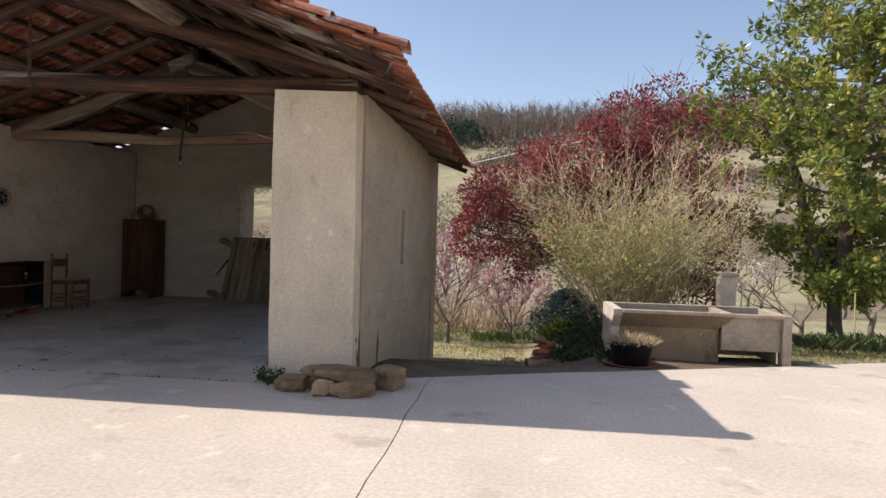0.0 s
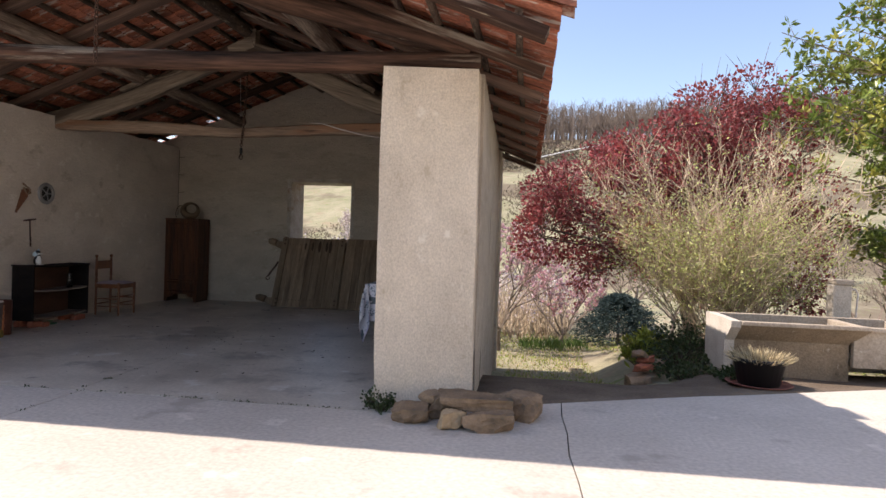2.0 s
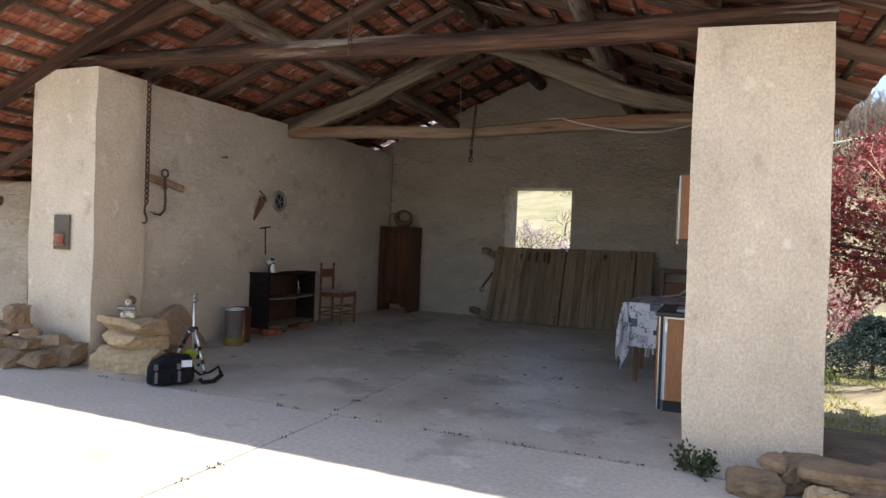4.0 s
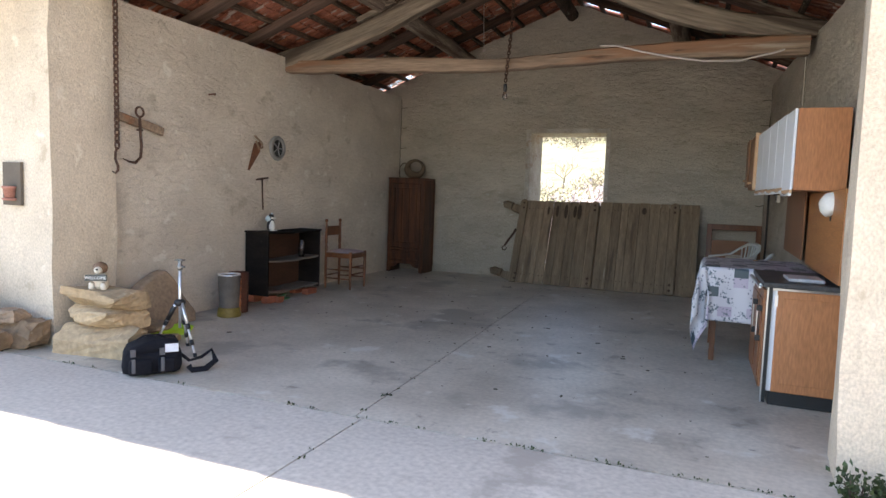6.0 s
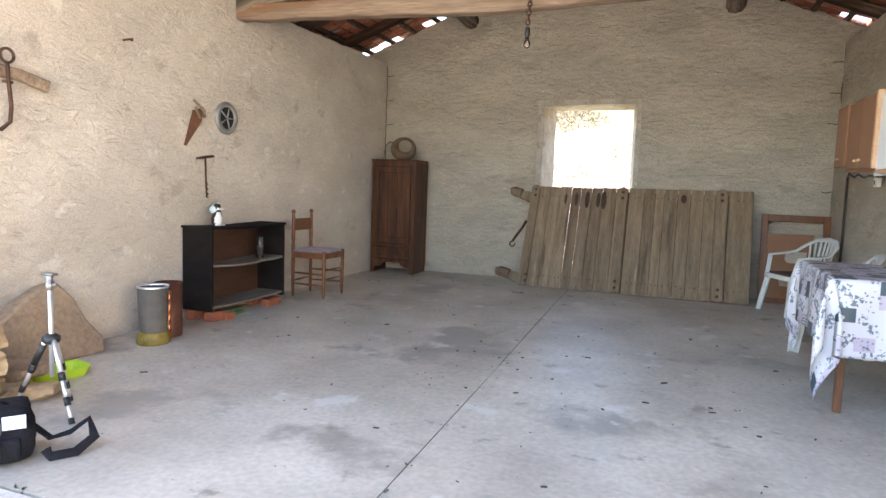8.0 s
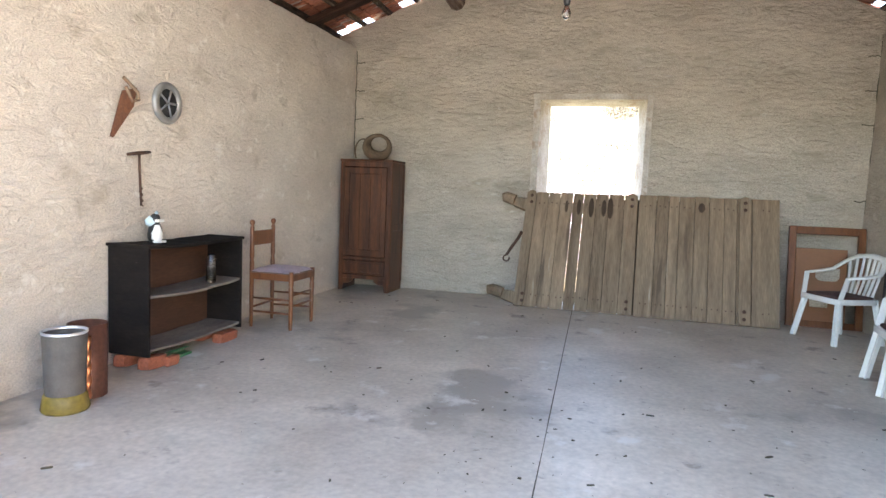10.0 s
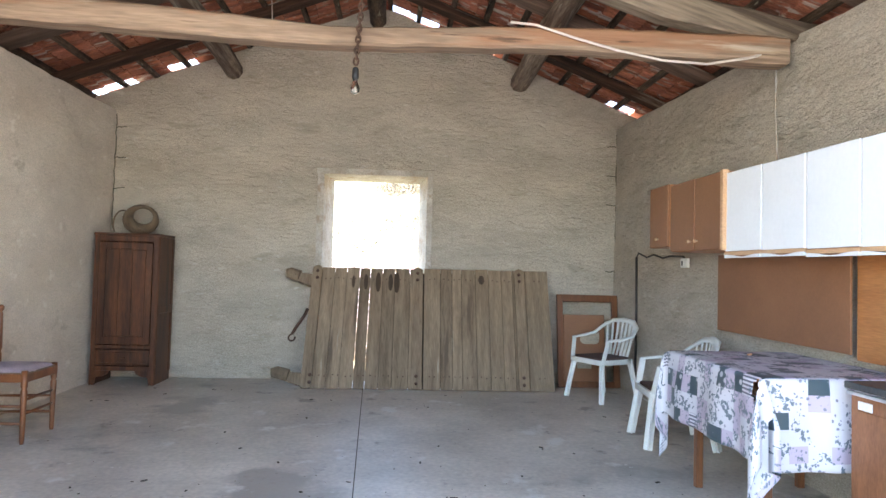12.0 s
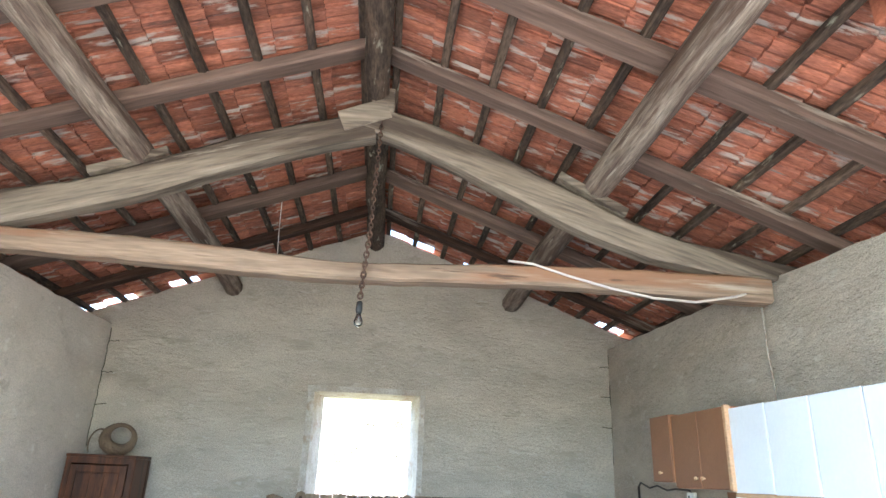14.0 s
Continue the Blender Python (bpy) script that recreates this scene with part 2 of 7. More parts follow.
def bar(bm, a, b, w, h, seg=1, wob=0.0, seed=0, sag=0.0, up=(0, 0, 1), bev=0.006, flare=None):
    """A timber of width w and height h from a to b with slightly uneven, chamfered edges."""
    a, b, rng = Vector(a), Vector(b), random.Random(seed)
    d = (b - a).normalized()
    u = (Vector(up) - d * Vector(up).dot(d)).normalized()
    s = d.cross(u)
    rings = []
    for i in range(seg + 1):
        f = i / seg
        c = a.lerp(b, f) + u * (-sag * 4 * f * (1 - f)) + s * (wob * rng.uniform(-1, 1)) + u * (wob * rng.uniform(-1, 1))
        k = flare(f) if flare else 1.0
        hw, hh = w / 2 * (1 + wob * 2 * rng.uniform(-1, 1)), h / 2 * k * (1 + wob * 2 * rng.uniform(-1, 1))
        q = min(bev, hw * 0.4, hh * 0.4)
        prof = ((hw - q, hh), (hw, hh - q), (hw, -hh + q), (hw - q, -hh), (-hw + q, -hh), (-hw, -hh + q), (-hw, hh - q), (-hw + q, hh))
        rings.append([bm.verts.new(c + s * x + u * y) for x, y in prof])
    for r0, r1 in zip(rings, rings[1:]):
        for k in range(8):
            bm.faces.new((r0[k], r0[(k + 1) % 8], r1[(k + 1) % 8], r1[k]))
    bm.faces.new(list(reversed(rings[0])))
    bm.faces.new(rings[-1])
    return bm


def rock(bm, cx, cy, cz, sx, sy, sz, seed=0, rz=0.0, cuts=3):
    """A rough block with broken faces."""
    n = cuts + 1
    o = Vector((seed * 7.31 % 97, seed * 3.17 % 89, seed * 1.7 % 83))
    m = pose(cx, cy, cz, 0, 0, rz)
    made = {}
    rg = random.Random(seed * 13 + 5)
    planes = [(Vector((rg.gauss(0, 1), rg.gauss(0, 1), rg.gauss(0, 1))).normalized(), rg.uniform(0.40, 0.58)) for _ in range(6)] if cuts >= 3 else []

    def at(i, j, l):
        if (i, j, l) not in made:
            c = Vector((i / n - 0.5, j / n - 0.5, l / n - 0.5))
            k = 1 - 0.17 * (abs(c.x * c.y) + abs(c.y * c.z) + abs(c.x * c.z)) * 1.3
            for pn, po in planes:
                over = c.dot(pn) - po
                if over > 0:
                    c -= pn * over
            p = Vector((c.x * sx, c.y * sy, c.z * sz)) * (k if cuts < 3 else 1.02)
            p += noise.noise_vector(c * 1.7 + o) * min(sx, sy, sz) * 0.09
            p += noise.noise_vector(c * 6 + o) * min(sx, sy, sz) * 0.09
            made[(i, j, l)] = bm.verts.new(m @ p)
        return made[(i, j, l)]

    for a in range(n):
        for b in range(n):
            bm.faces.new((at(a, b, 0), at(a, b + 1, 0), at(a + 1, b + 1, 0), at(a + 1, b, 0)))
            bm.faces.new((at(a, b, n), at(a + 1, b, n), at(a + 1, b + 1, n), at(a, b + 1, n)))
            bm.faces.new((at(0, a, b), at(0, a, b + 1), at(0, a + 1, b + 1), at(0, a + 1, b)))
            bm.faces.new((at(n, a, b), at(n, a + 1, b), at(n, a + 1, b + 1), at(n, a, b + 1)))
            bm.faces.new((at(a, 0, b), at(a + 1, 0, b), at(a + 1, 0, b + 1), at(a, 0, b + 1)))
            bm.faces.new((at(a, n, b), at(a, n, b + 1), at(a + 1, n, b + 1), at(a + 1, n, b)))
    return bm


# ---- lie of the land ----
def smooth01(t):
    t = max(0.0, min(1.0, t))
    return t * t * (3 - 2 * t)


def interp(x, table):
    for (x0, z0), (x1, z1) in zip(table, table[1:]):
        if x <= x1:
            return z0 + (z1 - z0) * max(0.0, (x - x0) / (x1 - x0))
    return table[-1][1]


def land(x, y):
    prof = [(-900, 0), (7.2, 0), (8.4, -0.06), (9.5, -0.22), (11.5, -0.7), (14, -1.0), (20, -1.5), (30, -2.3), (46, -2.4), (80, 1.0), (120, 9), (160, 20), (205, 32), (260, 38), (420, 36), (900, 15)]
    terrace = [(-900, 0), (7.2, 0), (10, -0.17), (12, -0.24), (14.5, -0.45), (19, -1.2), (20, -1.5)]
    z = interp(y, prof)
    if y < 20:
        k = smooth01((x - 0.9) / 1.0)
        z = z * (1 - k) + interp(y, terrace) * k
    left = smooth01((-1.2 - x) / 1.0)
    if y < 16:
        z = z * (1 - left) + min(0.0, interp(y, [(-900, 0), (14.2, 0), (16, interp(16, prof))])) * left
    if y > 40:
        w = smooth01((y - 40) / 80)
        z += w * (5 * math.sin(x * 0.011 + 1.0) + 0.03 * x * (1 if x > 0 else 0.3) + 2.0 * math.sin(x * 0.03 + y * 0.02))
    return z


def floor_z(y):
    return 0.07 * smooth01((y - 7.0) / 6.5)


def sheet(bm, xs, ys, fz, drop=0.12):
    """A slab whose top follows fz(x, y); ys may be a function of x."""
    top, low = [], []
    for x in xs:
        row = ys(x) if callable(ys) else ys
        top.append([bm.verts.new((x, y, fz(x, y))) for y in row])
        low.append([bm.verts.new((x, y, fz(x, y) - drop)) for y in row])
    nx, ny = len(top), len(top[0])
    for i in range(nx - 1):
        for j in range(ny - 1):
            bm.faces.new((top[i][j], top[i + 1][j], top[i + 1][j + 1], top[i][j + 1]))
    for i in range(nx - 1):
        bm.faces.new((low[i][0], low[i + 1][0], top[i + 1][0], top[i][0]))
        bm.faces.new((top[i][-1], top[i + 1][-1], low[i + 1][-1], low[i][-1]))
    for j in range(ny - 1):
        bm.faces.new((top[0][j], top[0][j + 1], low[0][j + 1], low[0][j]))
        bm.faces.new((top[-1][j + 1], top[-1][j], low[-1][j], low[-1][j + 1]))
    return bm


def spaced(a, b, n):
    return [a + (b - a) * i / n for i in range(n + 1)]


bm = bmesh.new()
gx = [-900, -500, -250, -140, -90, -60, -45, -35, -28, -22, -17, -13, -10, -8, -6, -4, -2.2, -1.7, -1.2, -0.5] + spaced(0, 12, 16) + [14, 16, 19, 22, 26, 31, 37, 45, 55, 70, 90, 120, 160, 220, 350, 600, 900]
gy = [-600, -300, -120, -60, -30, -15, -5, 0, 4, 6, 7] + spaced(7.5, 17, 20) + [18, 19, 20, 22, 24, 26, 28, 31, 34, 38, 42, 47, 53, 60, 68, 78, 90, 105, 120, 140, 160, 185, 210, 240, 280, 350, 450, 600, 900]


def ground_z(x, y):
    z = land(x, y) - 0.05
    if y > 12 and x > -1:
        z += 0.06 * noise.noise(Vector((x * 0.5, y * 0.5, 0)))
    return z


verts = [[bm.verts.new((x, y, ground_z(x, y))) for y in gy] for x in gx]
for i in range(len(gx) - 1):
    for j in range(len(gy) - 1):
        bm.faces.new((verts[i][j], verts[i + 1][j], verts[i + 1][j + 1], verts[i][j + 1]))
ground = structure("ground", bm, M_GRASS, "dry yellow green grassland rising to far hills", smooth=True)


# ---- paved yard: slabs parted by joints ----
def edge_y(x):
    return interp(x, [(-20, 6.9), (-1.1, 6.9), (0.97, 8.1), (2.6, 9.05), (5.6, 10.7), (12, 13.0)])


def yard_z(x, y):
    return land(x, y)


pavement = tagged(new("pavement"), "sunlit pale concrete yard in large slabs with dirty joints", kind="structure")
JW = 0.005
cells = [(-14.0, -8.9), (-8.9, -4.36), (-4.36, -0.22), (-0.22, 4.6), (4.6, 9.5)]
for i, (x0, x1) in enumerate(cells):
    for (ya, yb) in ((-9.0, -4.0), (-4.0, 1.6), (1.6, None)):
        bm = bmesh.new()
        n = 10
        xs = spaced(x0 + JW, x1 - JW, n)
        top_y = (lambda x: 6.685) if x1 <= -1 else edge_y
        if yb is None:
            if x0 < -1 < x1:
                top_y = lambda x: max(6.685, edge_y(x) if x > -1.1 else 6.685)
            sheet(bm, xs, lambda x: spaced(ya + JW, top_y(x), 12), yard_z)
        else:
            sheet(bm, xs, spaced(ya + JW, yb - JW, 4), yard_z)
        for v in bm.verts:
            if abs(v.co.x - (-0.22)) < 0.05:
                v.co.x += 0.015 * math.sin(v.co.y * 1.7) + 0.012 * math.sin(v.co.y * 5.1)
        part("slab", bm, M_CONC_OUT, pavement)
bm = bmesh.new()
sheet(bm, spaced(-14, 9.5, 30), lambda x: spaced(-9, edge_y(x) - 0.02, 20), lambda x, y: land(x, y) - 0.03, 0.05)
structure("joint_bed", bm, M_JOINT, "dark soil in the joints under the slabs")
bm = bmesh.new()
sheet(bm, spaced(-1.15, 4.6, 12), lambda x: spaced(edge_y(x) + 0.005, edge_y(x) + interp(x, [(-1.1, 3.0), (0.3, 1.3), (1.2, 1.6), (2, 1.7), (4.4, 0.9), (5, 0.3)]), 8), lambda x, y: land(x, y) - 0.012 + 0.02 * noise.noise(Vector((x * 2, y * 2, 5))), 0.05)
structure("dirt_strip", bm, M_DIRT, "dark bare earth between the yard and the lawn", smooth=True)

# unseen plain wall beside the yard, added to bounce sunlight onto piers and barn
bm = bmesh.new()
box(bm, 7.2, 7.6, -9.0, 6.5, -0.3, 6.6, bevel=0.02)
structure("wall_yard", bm, M_PIER, "unseen plain pale plastered wall added to bounce sunlight into the barn")

# ---- barn ----
XL, XR, YB = -7.56, -1.70, 13.6
XLO, XRO, YBO = -8.42, -1.04, 14.12
Y0 = 7.0
bm = bmesh.new()
for x0, x1 in ((XL - 0.1, -4.514), (-4.507, XR + 0.25)):
    sheet(bm, spaced(x0, x1, 8), spaced(6.708, YB + 0.05, 14), lambda x, y: floor_z(y))
    for v in bm.verts:
        if abs(v.co.x + 4.51) < 0.01:
            v.co.x += 0.09 - 0.035 * (v.co.y - 6.7)
floor = structure("floor", bm, M_CONC_IN, "stained grey concrete barn floor")
bm = bmesh.new()
sheet(bm, [-4.53, -4.49], spaced(6.72, YB + 0.05, 10), lambda x, y: floor_z(y) - 0.004, 0.02)
for v in bm.verts:
    v.co.x += 0.09 - 0.035 * (v.co.y - 6.7)
structure("floor_joint", bm, M_JOINT, "dirt filled joint in the floor")

RX, RZ, PITCH = -4.6, 4.54, 0.385
EAVE_R, EAVE_L, VERGE_F, VERGE_B = -0.42, -11.3, 5.95, 14.25


def under(x):
    return RZ - PITCH * abs(x - RX)


def wall_grid(bm, p0, p1, z0, top, thick, n=24, m=10, holes=(), amp=0.012):
    """Upright wall with uneven faces from p0 to p1 (inner face line), thick to the left of the way; top(f) height; holes (f0, f1, z0, z1) as fractions of length and metres."""
    p0, p1 = Vector((*p0, 0)), Vector((*p1, 0))
    d = (p1 - p0)
    L = d.length
    d.normalize()
    nrm = Vector((-d.y, d.x, 0))
    fs = sorted(set([i / n for i in range(n + 1)] + [h for hole in holes for h in hole[:2]]))
    zs = sorted(set([i / m for i in range(m + 1)]))
    cols = []
    for side in (0, 1):
        c = []
        for f in fs:
            col = []
            ztop = top(f)
            levels = sorted(set([z0 + (ztop - z0) * k for k in zs[:-1]] + [h for hole in holes for h in hole[2:]])) + [ztop]
            for z in levels:
                p = p0 + d * (L * f) + nrm * (thick * side) + Vector((0, 0, z))
                w = amp * noise.noise(p * 1.3) + amp * 0.5 * noise.noise(p * 4)
                col.append(bm.verts.new(p + nrm * (w if side == 0 else -w)))
            c.append(col)
        cols.append(c)
    nz = len(cols[0][0])

    def cut(i, j):
        fm = (fs[i] + fs[i + 1]) / 2
        a, b = cols[0][i][j].co.z, cols[0][i][j + 1].co.z
        zm = (a + b) / 2
        return any(h[0] < fm < h[1] and h[2] < zm < h[3] for h in holes)

    for i in range(len(fs) - 1):
        for j in range(nz - 1):
            if cut(i, j):
                continue
            a, b = cols
            bm.faces.new((a[i][j], a[i][j + 1], a[i + 1][j + 1], a[i + 1][j]))
            bm.faces.new((b[i][j], b[i + 1][j], b[i + 1][j + 1], b[i][j + 1]))
            for (i2, j2, e0, e1) in ((i, j + 1, (i, j + 1), (i + 1, j + 1)), (i, j - 1, (i + 1, j), (i, j)), (i - 1, j, (i, j), (i, j + 1)), (i + 1, j, (i + 1, j + 1), (i + 1, j))):
                if i2 < 0 or j2 < 0 or i2 >= len(fs) - 1 or j2 >= nz - 1 or cut(i2, j2):
                    try:
                        bm.faces.new((a[e0[0]][e0[1]], b[e0[0]][e0[1]], b[e1[0]][e1[1]], a[e1[0]][e1[1]]))
                    except ValueError:
                        pass
    bmesh.ops.recalc_face_normals(bm, faces=bm.faces)
    return bm


# back wall with a window hole
WX0, WX1, WZ0, WZ1 = -5.20, -3.97, 0.05, 2.47
Lb = XR - XL + 1.4
bm = bmesh.new()
wall_grid(bm, (XL - 0.7, YB), (XR + 0.6, YB), -1.4, lambda f: under(XL - 0.7 + (Lb - 0.1) * f) - 0.07 + 0.03 * noise.noise(Vector((f * 30, 0, 3))), YBO - YB, 40, 14,
          [((WX0 - 0.0 - XL + 0.7) / (Lb - 0.1), (WX1 - XL + 0.7) / (Lb - 0.1), WZ0, WZ1)])
structure("wall_back", bm, M_PLASTER, "rough cast plaster gable wall, greyish beige")
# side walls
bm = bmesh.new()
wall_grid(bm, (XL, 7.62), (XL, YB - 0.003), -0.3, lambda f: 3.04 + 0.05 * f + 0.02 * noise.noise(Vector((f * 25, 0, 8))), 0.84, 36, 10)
structure("wall_left", bm, M_PLASTER_FINE, "finer speckled lime plaster side wall, pinkish beige lightened in place of missing light")
bm = bmesh.new()
wall_grid(bm, (XR - 0.02, YB - 0.003), (XR + 0.13, 7.4), -1.4, lambda f: 3.12 - 0.20 * f + 0.02 * noise.noise(Vector((f * 25, 0, 9))), 0.57, 36, 12,
          [((YB - 10.18) / (YB - 7.4), (YB - 9.86) / (YB - 7.4), 1.05, 1.86)])
structure("wall_right", bm, M_PLASTER, "rough cast plaster side wall, greyish beige")
# front piers
for nm, x0, x1, z1, lean in (("pier_right", -1.84, -1.03, 2.88, -0.02), ("pier_left", -8.43, -7.49, 3.04, 0.0)):
    bm = bmesh.new()
    n = 14
    yb_ = 7.40 if nm == "pier_right" else 7.62
    rings = []
    for k in range(n + 1):
        z = -0.3 + (z1 + 0.3) * k / n
        ring = []
        spread = 0.03 * (1 - k / n)
        cs = [(x0 - spread * 0, Y0 - 0.01), (x1 + spread, Y0 + (0.09 if nm == "pier_right" else 0)), (x1 + spread * 0.5, yb_), (x0 + (0.035 if nm == "pier_right" else 0), yb_)]
        for a in range(4):
            p, q = Vector((*cs[a], z)), Vector((*cs[(a + 1) % 4], z))
            for s in range(5):
                c = p.lerp(q, s / 5)
                w = noise.noise_vector(c * 1.6) * 0.018 + noise.noise_vector(c * 5) * 0.006
                ring.append(bm.verts.new(c + Vector((w.x, w.y, 0))))
        rings.append(ring)
    for a, b in zip(rings, rings[1:]):
        for k in range(20):
            bm.faces.new((a[k], a[(k + 1) % 20], b[(k + 1) % 20], b[k]))
    bm.faces.new(rings[-1])
    structure(nm, bm, M_PIER, "square plastered masonry pier at the open front")

# ---- roof timbers ----
def along_grain(ob, a, b):
    """Turns the mesh's own x axis along the timber, so that the grain runs with it."""
    turn = (Vector(b) - Vector(a)).to_track_quat("X", "Z").to_matrix().to_4x4()
    place = Matrix.Translation(Vector(a)) @ turn
    ob.data.transform(place.inverted())
    ob.matrix_basis = place
    return ob


def log(name, a, b, r0, r1, material, parent, seed, sag=0.0, bend=(0, 0, 0), label="", sides=10, n=14):
    a, b = Vector(a), Vector(b)
    pts, rad = [], []
    rng = random.Random(seed)
    for i in range(n + 1):
        f = i / n
        p = a.lerp(b, f) + Vector((0, 0, -sag * 4 * f * (1 - f))) + Vector(bend) * math.sin(f * math.pi * 2)
        p += Vector((rng.uniform(-1, 1), rng.uniform(-1, 1), rng.uniform(-1, 1))) * 0.008
        pts.append(p)
        rad.append((r0 + (r1 - r0) * f) * (1 + rng.uniform(-0.05, 0.05)))
    bm = bmesh.new()
    tube(bm, pts, rad, sides, 0.05, seed)
    ob = part(name, bm, material, parent, label, smooth=True)
    return along_grain(ob, a, b) if abs(a.x - b.x) > 1 else ob


roof = tagged(new("roof"), "old open timber roof under red clay tiles", kind="structure")
log("tie_beam", (-8.35, 7.15, 3.14), (-1.02, 7.15, 2.96), 0.085, 0.095, M_WOOD_OLD, roof, 3, 0.03, (0, 0, 0.02), "weathered grey brown log tie beam at the open front")


def hewn(name, y, width, stations, material, label, seed):
    """A hand-hewn timber across the barn at y; stations are (x, middle height, depth)."""
    rng = random.Random(seed)
    fine = []
    for (xa, za, ha), (xb, zb, hb) in zip(stations, stations[1:]):
        n = max(2, int(abs(xb - xa) / 0.14))
        for q in range(n):
            f = q / n
            fine.append((xa + (xb - xa) * f, za + (zb - za) * f, ha + (hb - ha) * f))
    fine.append(stations[-1])
    for _ in range(2):
        fine = [fine[0]] + [tuple((p[c] + 2 * m_[c] + q[c]) / 4 for c in range(3)) for p, m_, q in zip(fine, fine[1:], fine[2:])] + [fine[-1]]
    bm = bmesh.new()
    rings = []
    for q, (x, z, h) in enumerate(fine):
        p, n_ = fine[max(q - 1, 0)], fine[min(q + 1, len(fine) - 1)]
        d = Vector((n_[0] - p[0], 0, n_[1] - p[1])).normalized()
        u = Vector((-d.z, 0, d.x))
        if u.z < 0:
            u = -u
        hh, hw = h / 2 + rng.uniform(-0.005, 0.005), width / 2 + rng.uniform(-0.004, 0.004)
        prof = ((0.72, 1), (1, 0.76), (1.02, 0), (1, -0.78), (0.74, -1), (-0.74, -1), (-1, -0.78), (-1.02, 0), (-1, 0.76), (-0.72, 1))
        rings.append([bm.verts.new(Vector((x, y, z)) + Vector((0, hw * a, 0)) + u * (hh * b)) for a, b in prof])
    for a, b in zip(rings, rings[1:]):
        for q in range(10):
            bm.faces.new((a[q], a[(q + 1) % 10], b[(q + 1) % 10], b[q]))
    bm.faces.new(list(reversed(rings[0])))
    bm.faces.new(rings[-1])
    bmesh.ops.recalc_face_normals(bm, faces=bm.faces)
    (xa, za, _), (xb, zb, _) = stations[0], stations[-1]
    return along_grain(part(name, bm, material, roof, label), (xa, y, za), (xb, y, zb))


hewn("tie_beam", 10.3, 0.16, [(-7.75, 2.96, 0.16), (-7.0, 2.93, 0.155), (-6.3, 2.92, 0.165), (-5.7, 2.895, 0.165), (-4.8, 2.845, 0.122), (-4.07, 2.877, 0.136), (-3.4, 2.91, 0.14), (-2.78, 2.915, 0.165), (-1.70, 2.908, 0.195)], M_BEAM_PALE, "pale hewn timber tie beam across the barn", 4)
hewn("truss_rafter", 10.3, 0.16, [(-7.75, 2.99, 0.22), (-7.05, 3.14, 0.25), (-6.45, 3.30, 0.21), (-6.0, 3.49, 0.24), (-5.46, 3.73, 0.24), (-4.85, 3.935, 0.20), (-4.62, 3.99, 0.20)], M_BEAM_GREY, "bent hewn grey truss rafter", 5)
hewn("truss_rafter", 10.302, 0.17, [(-4.72, 4.06, 0.20), (-4.4, 3.99, 0.23), (-4.03, 3.85, 0.25), (-3.17, 3.445, 0.26), (-2.76, 3.245, 0.22), (-2.34, 3.14, 0.20), (-1.8, 3.07, 0.16), (-1.45, 3.03, 0.12)], M_BEAM_GREY, "bowed grey truss rafter", 6)
log("truss_rafter", (-1.1, 7.15, 3.06), (-4.6, 7.15, 4.04), 0.10, 0.12, M_WOOD_OLD, roof, 8, 0.02, label="peeling log truss rafter")
log("truss_rafter", (-8.3, 7.15, 3.22), (-4.6, 7.15, 4.04), 0.10, 0.11, M_WOOD_OLD, roof, 9, 0.0, label="peeling log truss rafter")
log("ridge_beam", (RX, 6.0, RZ - 0.27), (RX - 0.02, 14.2, RZ - 0.25), 0.10, 0.10, M_BATTEN, roof, 10)
log("purlin", (-2.98, 6.0, under(-2.98) - 0.28), (-2.9, 14.1, under(-2.9) - 0.26), 0.10, 0.12, M_PURLIN, roof, 11, 0.0, (0.03, 0, 0))
log("purlin", (-6.2, 6.0, under(-6.2) - 0.28), (-6.3, 14.1, under(-6.3) - 0.26), 0.10, 0.11, M_PURLIN, roof, 12, 0.0, (-0.06, 0, 0))
ry = 6.04
k = 0
while ry < 14.2:
    for s in (1, -1):
        ex = EAVE_R - 0.06 if s > 0 else EAVE_L + 0.10
        bm = bmesh.new()
        a = (RX + 0.05 * s, ry + 0.03 * s, under(RX) - 0.12)
        b = (ex, ry + 0.05 * s, under(ex) - 0.12)
        bar(bm, a, b, 0.15 if k % 3 else 0.18, 0.085, 8, 0.006, k * 2 + s, 0.0, bev=0.012)
        along_grain(part("rafter", bm, M_RAFTER if 1 < k < 7 else M_WOOD_OLD, roof), a, b)
    ry += 0.97
    k += 1
for s in (1, -1):
    ex = EAVE_R if s > 0 else EAVE_L
    n = int(abs(ex - RX) / 0.345)
    for i in range(n):
        x = RX + s * (0.12 + i * 0.345)
        bm = bmesh.new()
        bar(bm, (x, VERGE_F + 0.12, under(x) - 0.045), (x, VERGE_B, under(x) - 0.045), 0.055, 0.06, 14, 0.006, i * 5 + s, 0.0, bev=0.01)
        part("batten", bm, M_BATTEN, roof)


